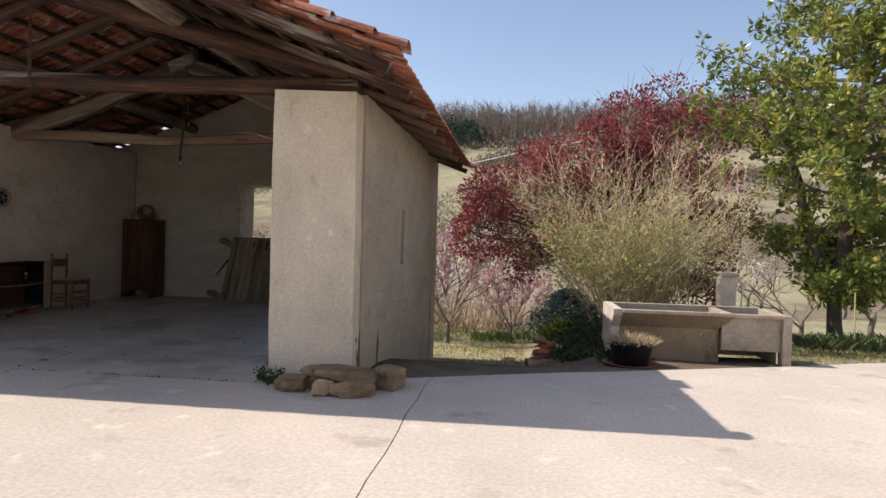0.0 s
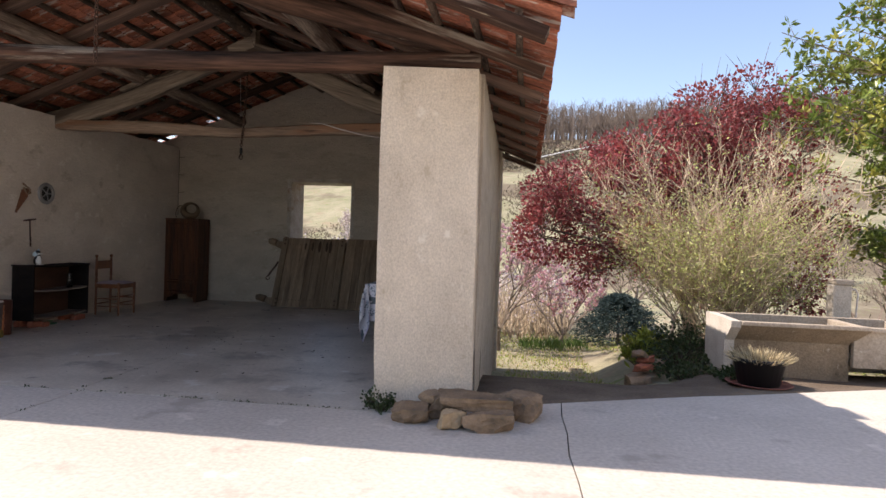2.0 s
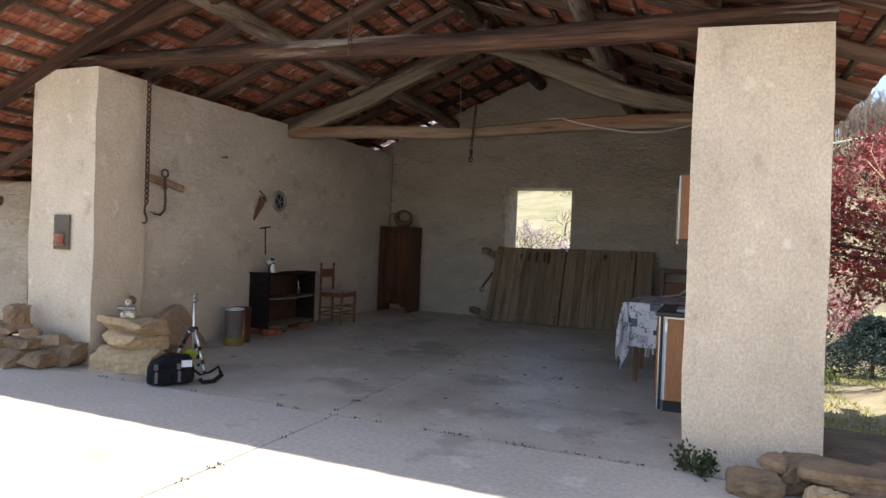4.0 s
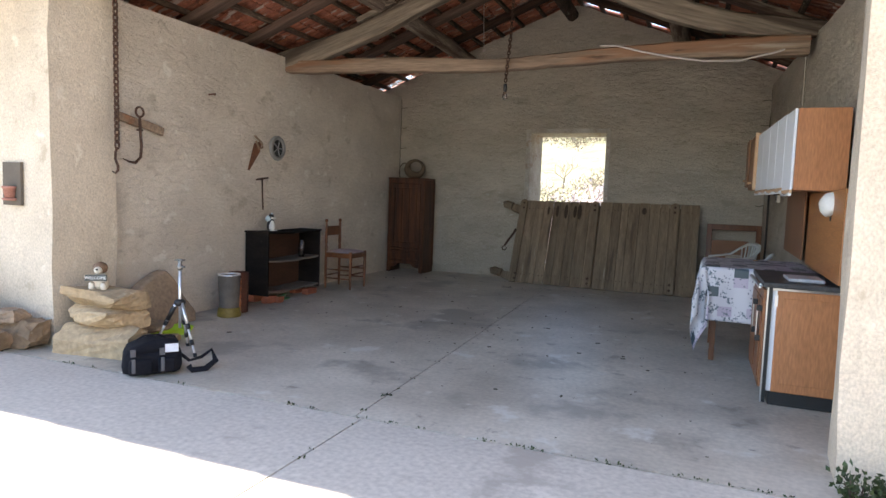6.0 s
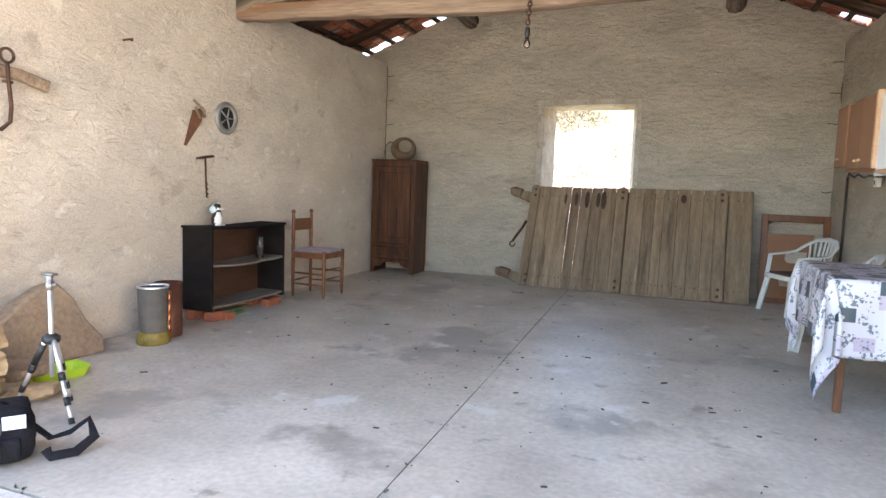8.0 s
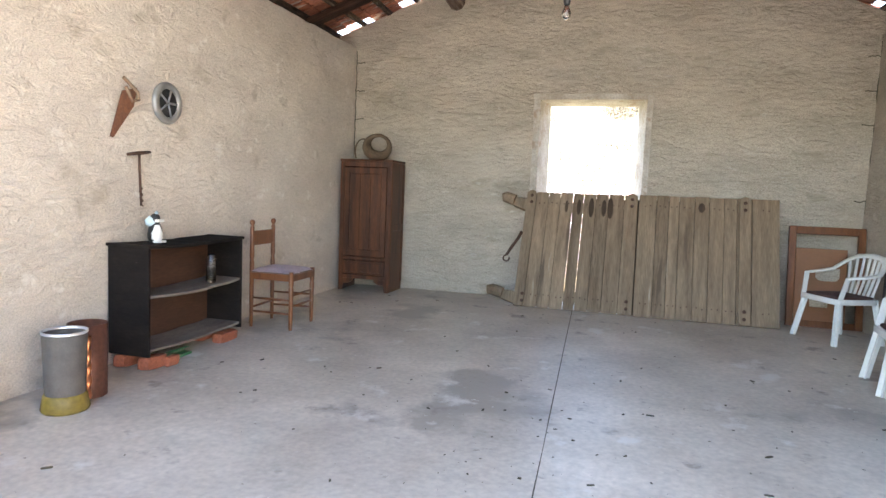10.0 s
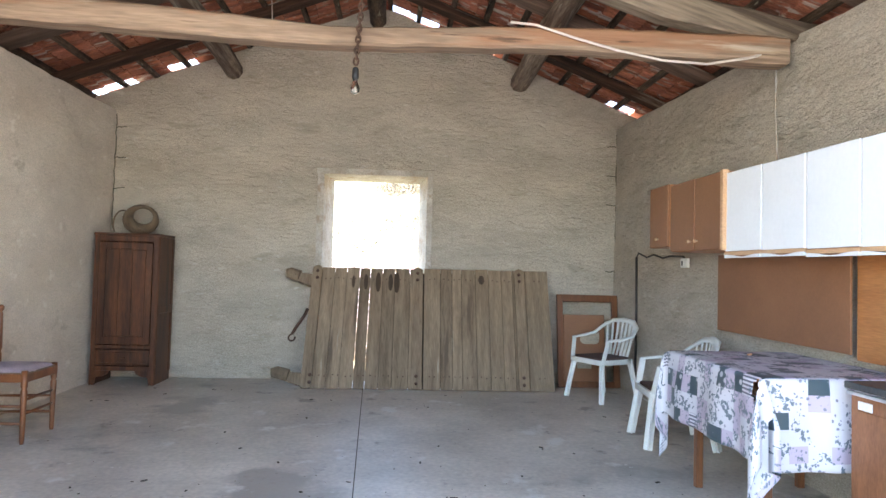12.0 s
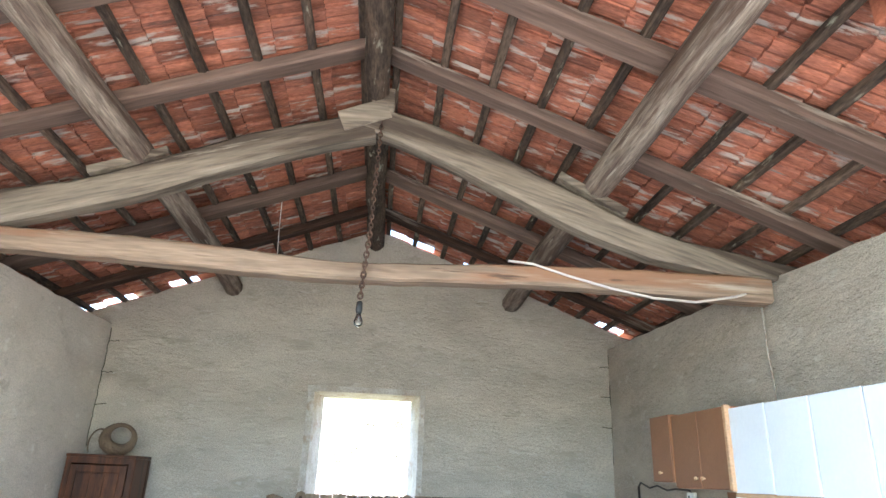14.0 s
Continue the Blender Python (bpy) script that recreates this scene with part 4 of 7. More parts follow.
# ---- the two unhung leaves of a plank gate ----
def gate(x0, x1, ztop0, ztop1, edges, stiles, label, y_low, seed):
    """Leans back against the wall; edges and stiles are positions along its width."""
    zf = floor_z(13.1)
    g = thing("gate_leaf", x0, y_low, zf, label, "gate", "gate leaves leaning on the wall")
    lean = math.degrees(math.atan2(13.52 - y_low, ztop0))
    g.matrix_basis = pose(x0, y_low, zf, -lean, 0, 0)
    k = 1 / math.cos(radians(lean))
    rng = random.Random(seed)
    W = x1 - x0
    sh = 0.05
    for i, (a, b) in enumerate(zip(edges, edges[1:])):
        bm = bmesh.new()
        za = (ztop0 - zf + (ztop1 - ztop0) * (a / W)) * k + rng.uniform(-0.008, 0.004)
        o = 0.04 * (1 - a / W) if seed == 1 else 0.0
        o2 = 0.04 * (1 - b / W) if seed == 1 else 0.0
        y = rng.uniform(-0.004, 0.004)
        ga = 0.0035 if seed == 1 and i in (4, 5) else 0.003
        gb_ = 0.0035 if seed == 1 and i in (3, 4) else 0.003
        vs = []
        for yy in (y - 0.014, y + 0.014):
            vs.append([bm.verts.new(p) for p in ((a + ga - o, yy, 0.002 + rng.uniform(0, .003)), (b - gb_ - o2, yy, 0.002), (b - gb_, yy, za), (a + ga, yy, za))])
        f, q = vs
        bm.faces.new(f), bm.faces.new(list(reversed(q)))
        for j in range(4):
            bm.faces.new((f[j], q[j], q[(j + 1) % 4], f[(j + 1) % 4]))
        bmesh.ops.recalc_face_normals(bm, faces=bm.faces)
        part("board", bm, M_GATE, g)
    for a in stiles:
        bm = bmesh.new()
        H = (ztop0 - zf) * k
        pts = [(-0.055, 0.03), (-0.045, 0.008), (0, -0.005), (0.045, 0.008), (0.055, 0.03), (0.055, H - 0.04), (0.04, H - 0.005), (0, H + 0.012), (-0.04, H - 0.005), (-0.055, H - 0.04)]
        f = [bm.verts.new((a + p[0] - 0.04 * (1 - p[1] / H) * (1 - a / W) * (seed == 1), -0.055, p[1])) for p in pts]
        q = [bm.verts.new((a + p[0] - 0.04 * (1 - p[1] / H) * (1 - a / W) * (seed == 1), -0.018, p[1])) for p in pts]
        bm.faces.new(f), bm.faces.new(list(reversed(q)))
        for j in range(10):
            bm.faces.new((f[j], q[j], q[(j + 1) % 10], f[(j + 1) % 10]))
        bmesh.ops.recalc_face_normals(bm, faces=bm.faces)
        st = part("stile", bm, M_GATE, g, "rounded upright batten with bolts")
        for z in (0.06, 0.14, H - 0.14, H - 0.06):
            bm = bmesh.new()
            lathe(bm, [(0.019, 0), (0.018, 0.004), (0.010, 0.009)], 10, pose(a, -0.056, z, 90))
            part("bolt", bm, M_IRON, st)
    for z in (0.14, (ztop0 - zf) * k - 0.13):
        bm = bmesh.new()
        for i in range(len(edges) - 1):
            for o in (-0.02, 0.02):
                c = (edges[i] + edges[i + 1]) / 2 + o * 1.4
                lathe(bm, [(0.008, 0), (0.007, 0.004)], 6, pose(c, -0.018, z + rng.uniform(-.01, .01), 90))
        tagged(part("nails", bm, M_IRON, g), kind="stuff")
    for z in (0.16, (ztop0 - zf) * k - 0.16):
        bm = bmesh.new()
        box(bm, 0.02, W - 0.02, 0.018, 0.06, z - 0.06, z + 0.06, bevel=0.005)
        part("ledge", bm, M_GATE, g, "horizontal ledge behind the boards")
    for i, e in enumerate(edges[1:-1]):
        if seed == 1 and i in (3, 4):
            continue
        quick("cover_strip", M_GATE_DARK, g, (e - 0.05 * (1 - e / W) - 0.03, e + 0.03, 0.0165, 0.0178, 0.02, ztop0 * k - 0.12), bevel=0)
    return g


g1 = gate(-5.26, -4.03, 1.36, 1.37, [0.0, 0.10, 0.25, 0.385, 0.53, 0.65, 0.79, 0.93, 1.10, 1.25], [0.055, 1.185], "weathered grey brown plank gate leaf leaning on the wall opening", 13.02, 1)
g2 = gate(-4.00, -2.55, 1.37, 1.38, [0.0, 0.19, 0.32, 0.43, 0.59, 0.74, 0.89, 1.02, 1.17, 1.44], [1.095], "weathered grey brown plank gate leaf leaning on the plaster", 13.00, 2)
for x, w in ((0.46, 0.05), (0.60, 0.06), (0.74, 0.075), (0.88, 0.065), (0.95, 0.08)):
    bm = bmesh.new()
    lathe(bm, [(w * 0.55, 0), (w * 0.5, 0.002)], 12, pose(x, -0.0165, 1.21, 90) @ Matrix.Diagonal((0.75, 2.9, 1, 1)))
    part("tar_stain", bm, M_GATE_DARK, g1)
bm = bmesh.new()
lathe(bm, [(0.035, 0), (0.033, 0.002)], 12, pose(0.66, -0.0165, 1.27, 90) @ Matrix.Diagonal((1, 1.6, 1, 1)))
part("tar_stain", bm, M_GATE_DARK, g2)
bm = bmesh.new()
tube(bm, [(-0.02, -0.07, 0.86), (-0.05, -0.075, 0.78), (-0.12, -0.08, 0.66), (-0.165, -0.08, 0.57)], 0.018, 8)
tube(bm, [(-0.165 + 0.035 * math.cos(t), -0.08, 0.53 + 0.035 * math.sin(t)) for t in spaced(math.pi * 0.5, math.pi * 2.1, 12)], 0.009, 6)
part("iron_hook", bm, M_IRON, g1, "rusty iron gate hook", smooth=True)
quick("cover_strip", M_GATE_DARK, g1, (1.15, 1.30, 0.022, 0.026, 0.0, 1.34), bevel=0)
for z, L in ((1.24, 0.30), (0.11, 0.36)):
    bm = bmesh.new()
    bar(bm, (0.02, 0.04, z - 0.01), (-L * 0.55, 0.04, z + 0.02), 0.07, 0.15, 4, 0.01, 3, flare=lambda f: 1 - 0.3 * f)
    tube(bm, [(-L * 0.5, 0.01, z + 0.03), (-L * 0.85, 0.01, z + 0.06), (-L, 0.01, z + 0.055)], [0.07, 0.065, 0.05], 10, 0.06, 3)
    part("hinge_arm", bm, M_GATE, g1, "rough wooden hinge arm")

# ---- framed board leaning in the corner ----
f = thing("framed_board", -2.09, 13.30, floor_z(13.3), "wooden frame with a torn brown board leaning on the wall", "frame")
f.matrix_basis = pose(-2.09, 13.30, floor_z(13.3), -9, 0, 0)
for a in ((-0.36, -0.29, -0.02, 0.02, 0, 1.06), (0.29, 0.36, -0.02, 0.02, 0, 1.06)):
    quick("frame_stile", M_CHAIR, f, a)
quick("frame_rail", M_CHAIR, f, (-0.29, 0.29, -0.018, 0.018, 0.98, 1.06))
quick("frame_rail", M_CHAIR, f, (-0.29, 0.29, -0.018, 0.018, 0.0, 0.07))
quick("board", M_BROWNP, f, (-0.285, 0.20, -0.006, 0.006, 0.07, 0.83))
bm = bmesh.new()
for sx, sz, w in ((0.02, 0.56, 0.11), (-0.06, 0.27, 0.09)):
    bm = bmesh.new()
    rock(bm, sx, -0.008, sz, w * 2, 0.004, w * 1.2, seed=int(sz * 100))
    part("scraped_patch", bm, M_PLASTER, f, "pale scraped patch")


# ---- rush seated chair ----
def turned(bm, x, y, z0, z1, r=0.017, knob=False, lean=0.0):
    H = z1 - z0
    prof = [(r * 0.7, 0), (r * 0.85, H * 0.05), (r, H * 0.3), (r * 1.05, H * 0.5)]
    if knob:
        prof += [(r * 1.1, H * 0.6), (r * 0.8, H * 0.63), (r * 1.15, H * 0.66), (r * 1.0, H * 0.8), (r * 0.9, H * 0.93), (r * 0.55, H * 0.945), (r * 1.2, H * 0.965), (r * 1.25, H * 0.985), (r * 0.5, H)]
    else:
        prof += [(r * 1.2, H * 0.72), (r * 0.85, H * 0.75), (r * 1.2, H * 0.78), (r * 1.15, H)]
    lathe(bm, prof, 12, pose(x, y, z0) @ Matrix.Shear("XY", 4, (lean, 0)) if lean else pose(x, y, z0))


def dining_chair(x, y, rz):
    c = thing("dining_chair", x, y, floor_z(y), "turned honey coloured wooden chair with a thin lilac cushion", "chair", rz=rz)
    for sx in (-1, 1):
        bm = bmesh.new()
        turned(bm, sx * 0.19, -0.18, 0, 0.47)
        part("leg", bm, M_CHAIR, c, smooth=True)
        bm = bmesh.new()
        turned(bm, sx * 0.17, 0.18, 0, 0.87, knob=True)
        part("leg", bm, M_CHAIR, c, "back leg rising into a knobbed post", smooth=True)
    quick("backrest", M_CHAIR, c, (-0.16, 0.16, 0.17, 0.19, 0.66, 0.78), bevel=0.008)
    quick("seat_rail", M_CHAIR, c, (-0.2, 0.2, -0.20, -0.17, 0.395, 0.45), (-0.185, 0.185, 0.16, 0.19, 0.395, 0.45), (-0.205, -0.175, -0.18, 0.18, 0.395, 0.45), (0.175, 0.205, -0.18, 0.18, 0.395, 0.45))
    quick("seat", M_WICKER, c, (-0.19, 0.19, -0.19, 0.18, 0.43, 0.455))
    for z, hy in ((0.13, 0), (0.24, 0)):
        for sx in (-1, 1):
            bm = bmesh.new()
            tube(bm, [(sx * 0.19, -0.18, z), (sx * 0.18, 0, z), (sx * 0.17, 0.18, z)], [0.008, 0.011, 0.008], 8)
            part("stretcher", bm, M_CHAIR, c, smooth=True)
    for yy, z in ((-0.18, 0.19), (0.18, 0.16), (-0.18, 0.28)):
        bm = bmesh.new()
        tube(bm, [(-0.18, yy, z), (0, yy, z), (0.18, yy, z)], [0.008, 0.011, 0.008], 8)
        part("stretcher", bm, M_CHAIR, c, smooth=True)
    bm = bmesh.new()
    n = 12
    top, low = [], []
    for i in range(n + 1):
        for j in range(n + 1):
            u, v = i / n * 2 - 1, j / n * 2 - 1
            e = (1 - abs(u) ** 6) * (1 - abs(v) ** 6)
            top.append(bm.verts.new((u * 0.20, v * 0.195, 0.458 + 0.028 * e + 0.006 * noise.noise(Vector((u * 3, v * 3, 0))))))
            low.append(bm.verts.new((u * 0.20, v * 0.195, 0.456)))
    for i in range(n):
        for j in range(n):
            k = i * (n + 1) + j
            bm.faces.new((top[k], top[k + n + 1], top[k + n + 2], top[k + 1]))
    part("cushion", bm, M_CUSHION, c, "thin lilac seat cushion", smooth=True)
    return c


dc = dining_chair(-7.13, 11.09, 92)
dc.matrix_basis = dc.matrix_basis @ Matrix.Scale(1.10, 4)


# ---- black open shelf on bricks ----
sx0, sx1, sy0, sy1 = -7.54, -7.20, 9.16, 10.52
zf = floor_z(9.8)
s = thing("open_shelf", -7.37, 9.84, zf + 0.13, "low black open shelf with worn edges, standing on bricks", "shelf")
s.matrix_basis = pose(-7.37, 10.02, zf + 0.09, 0, 0, 0)
L2, D2, SH = 0.55, 0.165, 0.745
quick("side_panel", M_BLACKWOOD, s, (-D2, D2, -L2, -L2 + 0.025, 0, SH))
quick("side_panel", M_BLACKWOOD, s, (-D2, D2, L2 - 0.025, L2, 0, SH))
quick("back_panel", M_SHELF_IN, s, (-D2, -D2 + 0.012, -L2 + 0.025, L2 - 0.025, 0.02, SH - 0.01))
bm = bmesh.new()
bar(bm, (0, -L2 - 0.01, SH + 0.008), (0, L2 + 0.01, SH + 0.008), D2 * 2 + 0.02, 0.022, 12, 0.003, 2, 0.012)
part("top_board", bm, M_BLACKWOOD, s)
for z, sg in ((0.40, 0.02), (0.03, 0.012)):
    bm = bmesh.new()
    bar(bm, (0, -L2 + 0.025, z + 0.01), (0, L2 - 0.025, z + 0.01), D2 * 2 - 0.01, 0.02, 12, 0.003, 5, sg)
    part("shelf_board", bm, M_SHELF_DUST, s, "dusty sagging shelf board")
for (bx, by, lx, ly, hz) in ((-7.24, 9.55, 0.11, 0.20, 0.085), (-7.44, 9.55, 0.11, 0.20, 0.085), (-7.25, 10.40, 0.11, 0.24, 0.085), (-7.44, 10.40, 0.11, 0.24, 0.085), (-7.17, 9.66, 0.05, 0.12, 0.07)):
    bm = bmesh.new()
    rock(bm, 0, 0, hz / 2, lx, ly, hz, seed=int(by * 10 + bx), cuts=2)
    tagged(part("brick", bm, M_BRICK, None), "broken red brick propping up the shelf", "brick", "bricks under the shelf").matrix_basis = pose(bx, by, zf)
bm = bmesh.new()
for i in range(9):
    tube(bm, [(-0.02, -0.09 + i * 0.022, 0.0), (-0.02, -0.09 + i * 0.022, 0.05), (0.03, -0.09 + i * 0.022, 0.06)], 0.005, 5)
box(bm, -0.03, 0.04, -0.11, 0.11, 0.0, 0.02)
tagged(part("green_crate", bm, plain("green_plastic", (0.04, 0.16, 0.06), 0.5), None), "small green ribbed plastic crate under the shelf", "crate").matrix_basis = pose(-7.28, 9.86, zf)
# penguin money box
p = thing("penguin_figurine", -7.36, 9.72, zf + 0.09 + 0.762, "small black and white ceramic penguin on the shelf", "figurine")
bm = bmesh.new()
lathe(bm, [(0.03, 0), (0.048, 0.02), (0.052, 0.06), (0.042, 0.11), (0.030, 0.135), (0.036, 0.16), (0.030, 0.19), (0.01, 0.205)], 16)
part("body", bm, M_BLACK, p, smooth=True)
bm = bmesh.new()
lathe(bm, [(0.02, 0), (0.040, 0.02), (0.043, 0.06), (0.03, 0.10), (0.02, 0.12)], 14, pose(0.018, -0.008, 0.005))
part("belly", bm, M_WHITEP, p, smooth=True)
bm = bmesh.new()
lathe(bm, [(0.022, 0), (0.040, 0.02), (0.036, 0.05), (0.006, 0.075)], 12, pose(-0.012, -0.02, 0.115, 0, -15, 0))
lathe(bm, [(0.012, 0), (0.014, 0.012), (0.004, 0.022)], 8, pose(0.012, 0.0, 0.20))
part("cap", bm, plain("pale_blue_glaze", (0.50, 0.62, 0.68), 0.4), p, smooth=True)
bm = bmesh.new()
box(bm, 0.02, 0.055, -0.03, 0.03, 0.145, 0.165, bevel=0.006)
part("beak", bm, M_WHITEP, p)
for sy_ in (-0.0225, 0.0225):
    quick("foot", M_WHITEP, p, (0.01, 0.065, sy_ - 0.0175, sy_ + 0.0175, 0, 0.015), bevel=0.005)
gl = thing("glass_jar", -7.30, 10.28, zf + 0.09 + 0.41, "tall clear glass jar standing on the middle shelf", "jar")
bm = bmesh.new()
lathe(bm, [(0.035, 0), (0.04, 0.01), (0.04, 0.19), (0.03, 0.21), (0.03, 0.225), (0.026, 0.225), (0.026, 0.21), (0.036, 0.188), (0.036, 0.015)], 18)
part("jar", bm, M_GLASS, gl, smooth=True)

# ---- tins by the wall ----
t1 = thing("mesh_bin", -7.14, 8.74, floor_z(8.7), "tapered mesh bin with pale rim in a mustard bowl", "bin")
bm = bmesh.new()
lathe(bm, [(0.10, 0.02), (0.115, 0.45), (0.112, 0.45), (0.097, 0.02)], 26, cap=False)
lathe(bm, [(0.10, 0.02), (0.01, 0.022)], 26, cap=False)
part("body", bm, M_MESHCAN, t1, smooth=True)
bm = bmesh.new()
lathe(bm, [(0.117, 0.44), (0.119, 0.455), (0.111, 0.455), (0.111, 0.44)], 26, cap=False)
part("rim", bm, M_ALU, t1, smooth=True)
bm = bmesh.new()
lathe(bm, [(0.118, 0.0), (0.125, 0.015), (0.112, 0.09), (0.095, 0.105), (0.09, 0.095)], 26)
part("bowl", bm, M_MUSTARD, t1, smooth=True)
t2 = thing("umbrella_tin", -7.22, 8.98, floor_z(9), "brown tin holder with a twisted copper cane", "tin")
bm = bmesh.new()
lathe(bm, [(0.105, 0.0), (0.11, 0.44), (0.106, 0.44), (0.10, 0.01)], 26, cap=False)
lathe(bm, [(0.10, 0.012), (0.01, 0.012)], 26, cap=False)
part("body", bm, M_RUSTTIN, t2, smooth=True)
bm = bmesh.new()
rings = []
for i in range(40):
    z = 0.015 + i * 0.0095
    rings.append([bm.verts.new((0.085 + (0.022 + 0.006 * math.cos(3 * (2 * math.pi * k / 12) - i * 0.75)) * math.cos(2 * math.pi * k / 12), -0.095 + (0.022 + 0.006 * math.cos(3 * (2 * math.pi * k / 12) - i * 0.75)) * math.sin(2 * math.pi * k / 12), z)) for k in range(12)])
for a, b in zip(rings, rings[1:]):
    for k in range(12):
        bm.faces.new((a[k], a[(k + 1) % 12], b[(k + 1) % 12], b[k]))
bm.faces.new(rings[-1])
part("twisted_cane", bm, M_COPPER, t2, "bright twisted copper cane", smooth=True)

# ---- slab, stones and the welcome dog by the pier ----
bm = bmesh.new()
outline = [(-0.58, 0.0), (-0.52, 0.17), (-0.36, 0.31), (-0.18, 0.43), (0.00, 0.51), (0.12, 0.535), (0.22, 0.42), (0.29, 0.25), (0.40, 0.10), (0.38, 0.0)]
fr = [bm.verts.new((0.02 + 0.14 * (1 - z / 0.54), y, z)) for y, z in outline]
bk = [bm.verts.new((-0.10 + 0.10 * (1 - z / 0.54), y, z)) for y, z in outline]
bm.faces.new(fr), bm.faces.new(list(reversed(bk)))
for k in range(10):
    bm.faces.new((fr[k], bk[k], bk[(k + 1) % 10], fr[(k + 1) % 10]))
bmesh.ops.recalc_face_normals(bm, faces=bm.faces)
bmesh.ops.bevel(bm, geom=bm.edges[:], offset=0.015, segments=1, affect="EDGES")
tagged(part("stone_slab", bm, M_SLAB, None), "large rough brown sandstone slab leaning on the wall", "stone").matrix_basis = pose(-7.42, 8.02, floor_z(8))


def stone(x, y, z, sx, sy, sz, seed, rz, m, label, group):
    bm = bmesh.new()
    rock(bm, 0, 0, 0, sx * 1.04, sy * 1.04, sz * 1.08, seed=seed, cuts=5)
    ob = part("stone", bm, m, None, smooth=False)
    tagged(ob, label, "stone", group)
    ob.matrix_basis = pose(x, y, z, 0, 0, rz)
    return ob


GP = "stones stacked at the inner pier"
stone(-6.97, 7.12, 0.11, 0.66, 0.42, 0.22, 3, 8, M_OCHRE, "broad rough ochre sandstone block on the floor", GP)
stone(-7.03, 7.12, 0.285, 0.56, 0.38, 0.16, 4, -4, M_OCHRE, "broad rough ochre sandstone block in a stack", GP)
stone(-7.01, 7.12, 0.44, 0.54, 0.34, 0.15, 5, 3, M_OCHRE, "flat topped ochre sandstone block under the figurine", GP)
stone(-6.80, 7.50, 0.04, 0.26, 0.2, 0.09, 6, 30, M_OCHRE, "small wedge of ochre stone", GP)
stone(-6.95, 7.52, 0.13, 0.3, 0.2, 0.08, 7, 10, M_SLAB, "flat brown stone chip", GP)
GO = "dry stone pile outside the pier"
for i, (x, y, z, a, b, c, r) in enumerate(((-8.42, 6.62, 0.09, 0.34, 0.3, 0.17, 5), (-8.05, 6.6, 0.08, 0.3, 0.28, 0.15, -8), (-7.75, 6.68, 0.08, 0.26, 0.26, 0.14, 12), (-8.35, 6.66, 0.23, 0.36, 0.28, 0.12, -4), (-7.98, 6.68, 0.21, 0.34, 0.26, 0.11, 8), (-8.3, 6.72, 0.34, 0.3, 0.24, 0.11, 14), (-8.0, 6.75, 0.31, 0.24, 0.2, 0.1, -30), (-8.28, 6.76, 0.47, 0.2, 0.18, 0.18, 20), (-7.62, 6.86, 0.12, 0.3, 0.2, 0.2, 0), (-7.78, 6.84, 0.26, 0.26, 0.2, 0.1, 15))):
    stone(x, y, z, a, b, c, 20 + i, r, M_STONE if i % 3 else M_SLAB, "rough grey brown fieldstone piled against the pier", GO)
GR = "stones at the foot of the front pier"
for i, (x, y, z, a, b, c, r) in enumerate(((-1.42, 6.50, 0.09, 0.30, 0.26, 0.19, 4), (-1.10, 6.40, 0.075, 0.20, 0.18, 0.17, 30), (-0.82, 6.42, 0.085, 0.42, 0.26, 0.19, 6), (-0.92, 6.62, 0.215, 0.62, 0.36, 0.12, 3), (-0.55, 6.80, 0.12, 0.32, 0.30, 0.24, -20), (-1.18, 6.72, 0.12, 0.34, 0.3, 0.22, 10), (-0.72, 6.85, 0.10, 0.4, 0.3, 0.18, 40), (-1.28, 6.70, 0.19, 0.22, 0.2, 0.1, 50))):
    stone(x, y, z * 0.74, a * 0.86, b * 0.86, c * 0.76, 50 + i, r, M_STONE if i not in (1,) else M_OCHRE, "rough brown fieldstone lying at the pier", GR)

d = thing("dog_figurine", -7.02, 7.08, 0.515, "small resin dog holding a welcome sign", "figurine", rz=28)
bm = bmesh.new()
lathe(bm, [(0.05, 0), (0.065, 0.03), (0.055, 0.09), (0.035, 0.13)], 14)
for sx in (-1, 1):
    lathe(bm, [(0.022, 0), (0.026, 0.02), (0.018, 0.06)], 10, pose(sx * 0.045, -0.05, 0, 20, 0, 0))
part("body", bm, M_DOGW, d, smooth=True)
hd = bmesh.new()
lathe(hd, [(0.02, 0), (0.048, 0.02), (0.052, 0.05), (0.04, 0.08), (0.01, 0.095)], 14, pose(0, 0, 0.125))
head = part("head", hd, M_DOGB, d, smooth=True)
bm = bmesh.new()
lathe(bm, [(0.03, 0), (0.03, 0.03), (0.018, 0.045)], 12, pose(0, -0.03, 0.15, 75))
part("muzzle", bm, M_DOGW, d, smooth=True)
bm = bmesh.new()
for sx in (-1, 1):
    bm = bmesh.new()
    lathe(bm, [(0.006, 0), (0.02, 0.02), (0.016, 0.06), (0.004, 0.07)], 8, pose(sx * 0.045, -0.005, 0.20, 180, sx * 15, 0))
    part("ear", bm, M_DOGB, head, smooth=True)
bm = bmesh.new()
lathe(bm, [(0.009, 0), (0.009, 0.006)], 8, pose(0, -0.072, 0.165, 90))
part("nose", bm, M_BLACK, head, smooth=True)
sg = quick("sign", M_SIGN, d, (-0.085, 0.085, -0.098, -0.088, 0.075, 0.125), bevel=0.003)
cu = bpy.data.curves.new("lettering", "FONT")
cu.body, cu.size, cu.align_x, cu.align_y, cu.extrude = "WELCOME", 0.034, "CENTER", "CENTER", 0.001
cu.materials.append(M_WHITEP)
tx = new("lettering", cu)
tx.parent = d
tx.matrix_basis = pose(0, -0.0995, 0.1, 90, 0, 0)

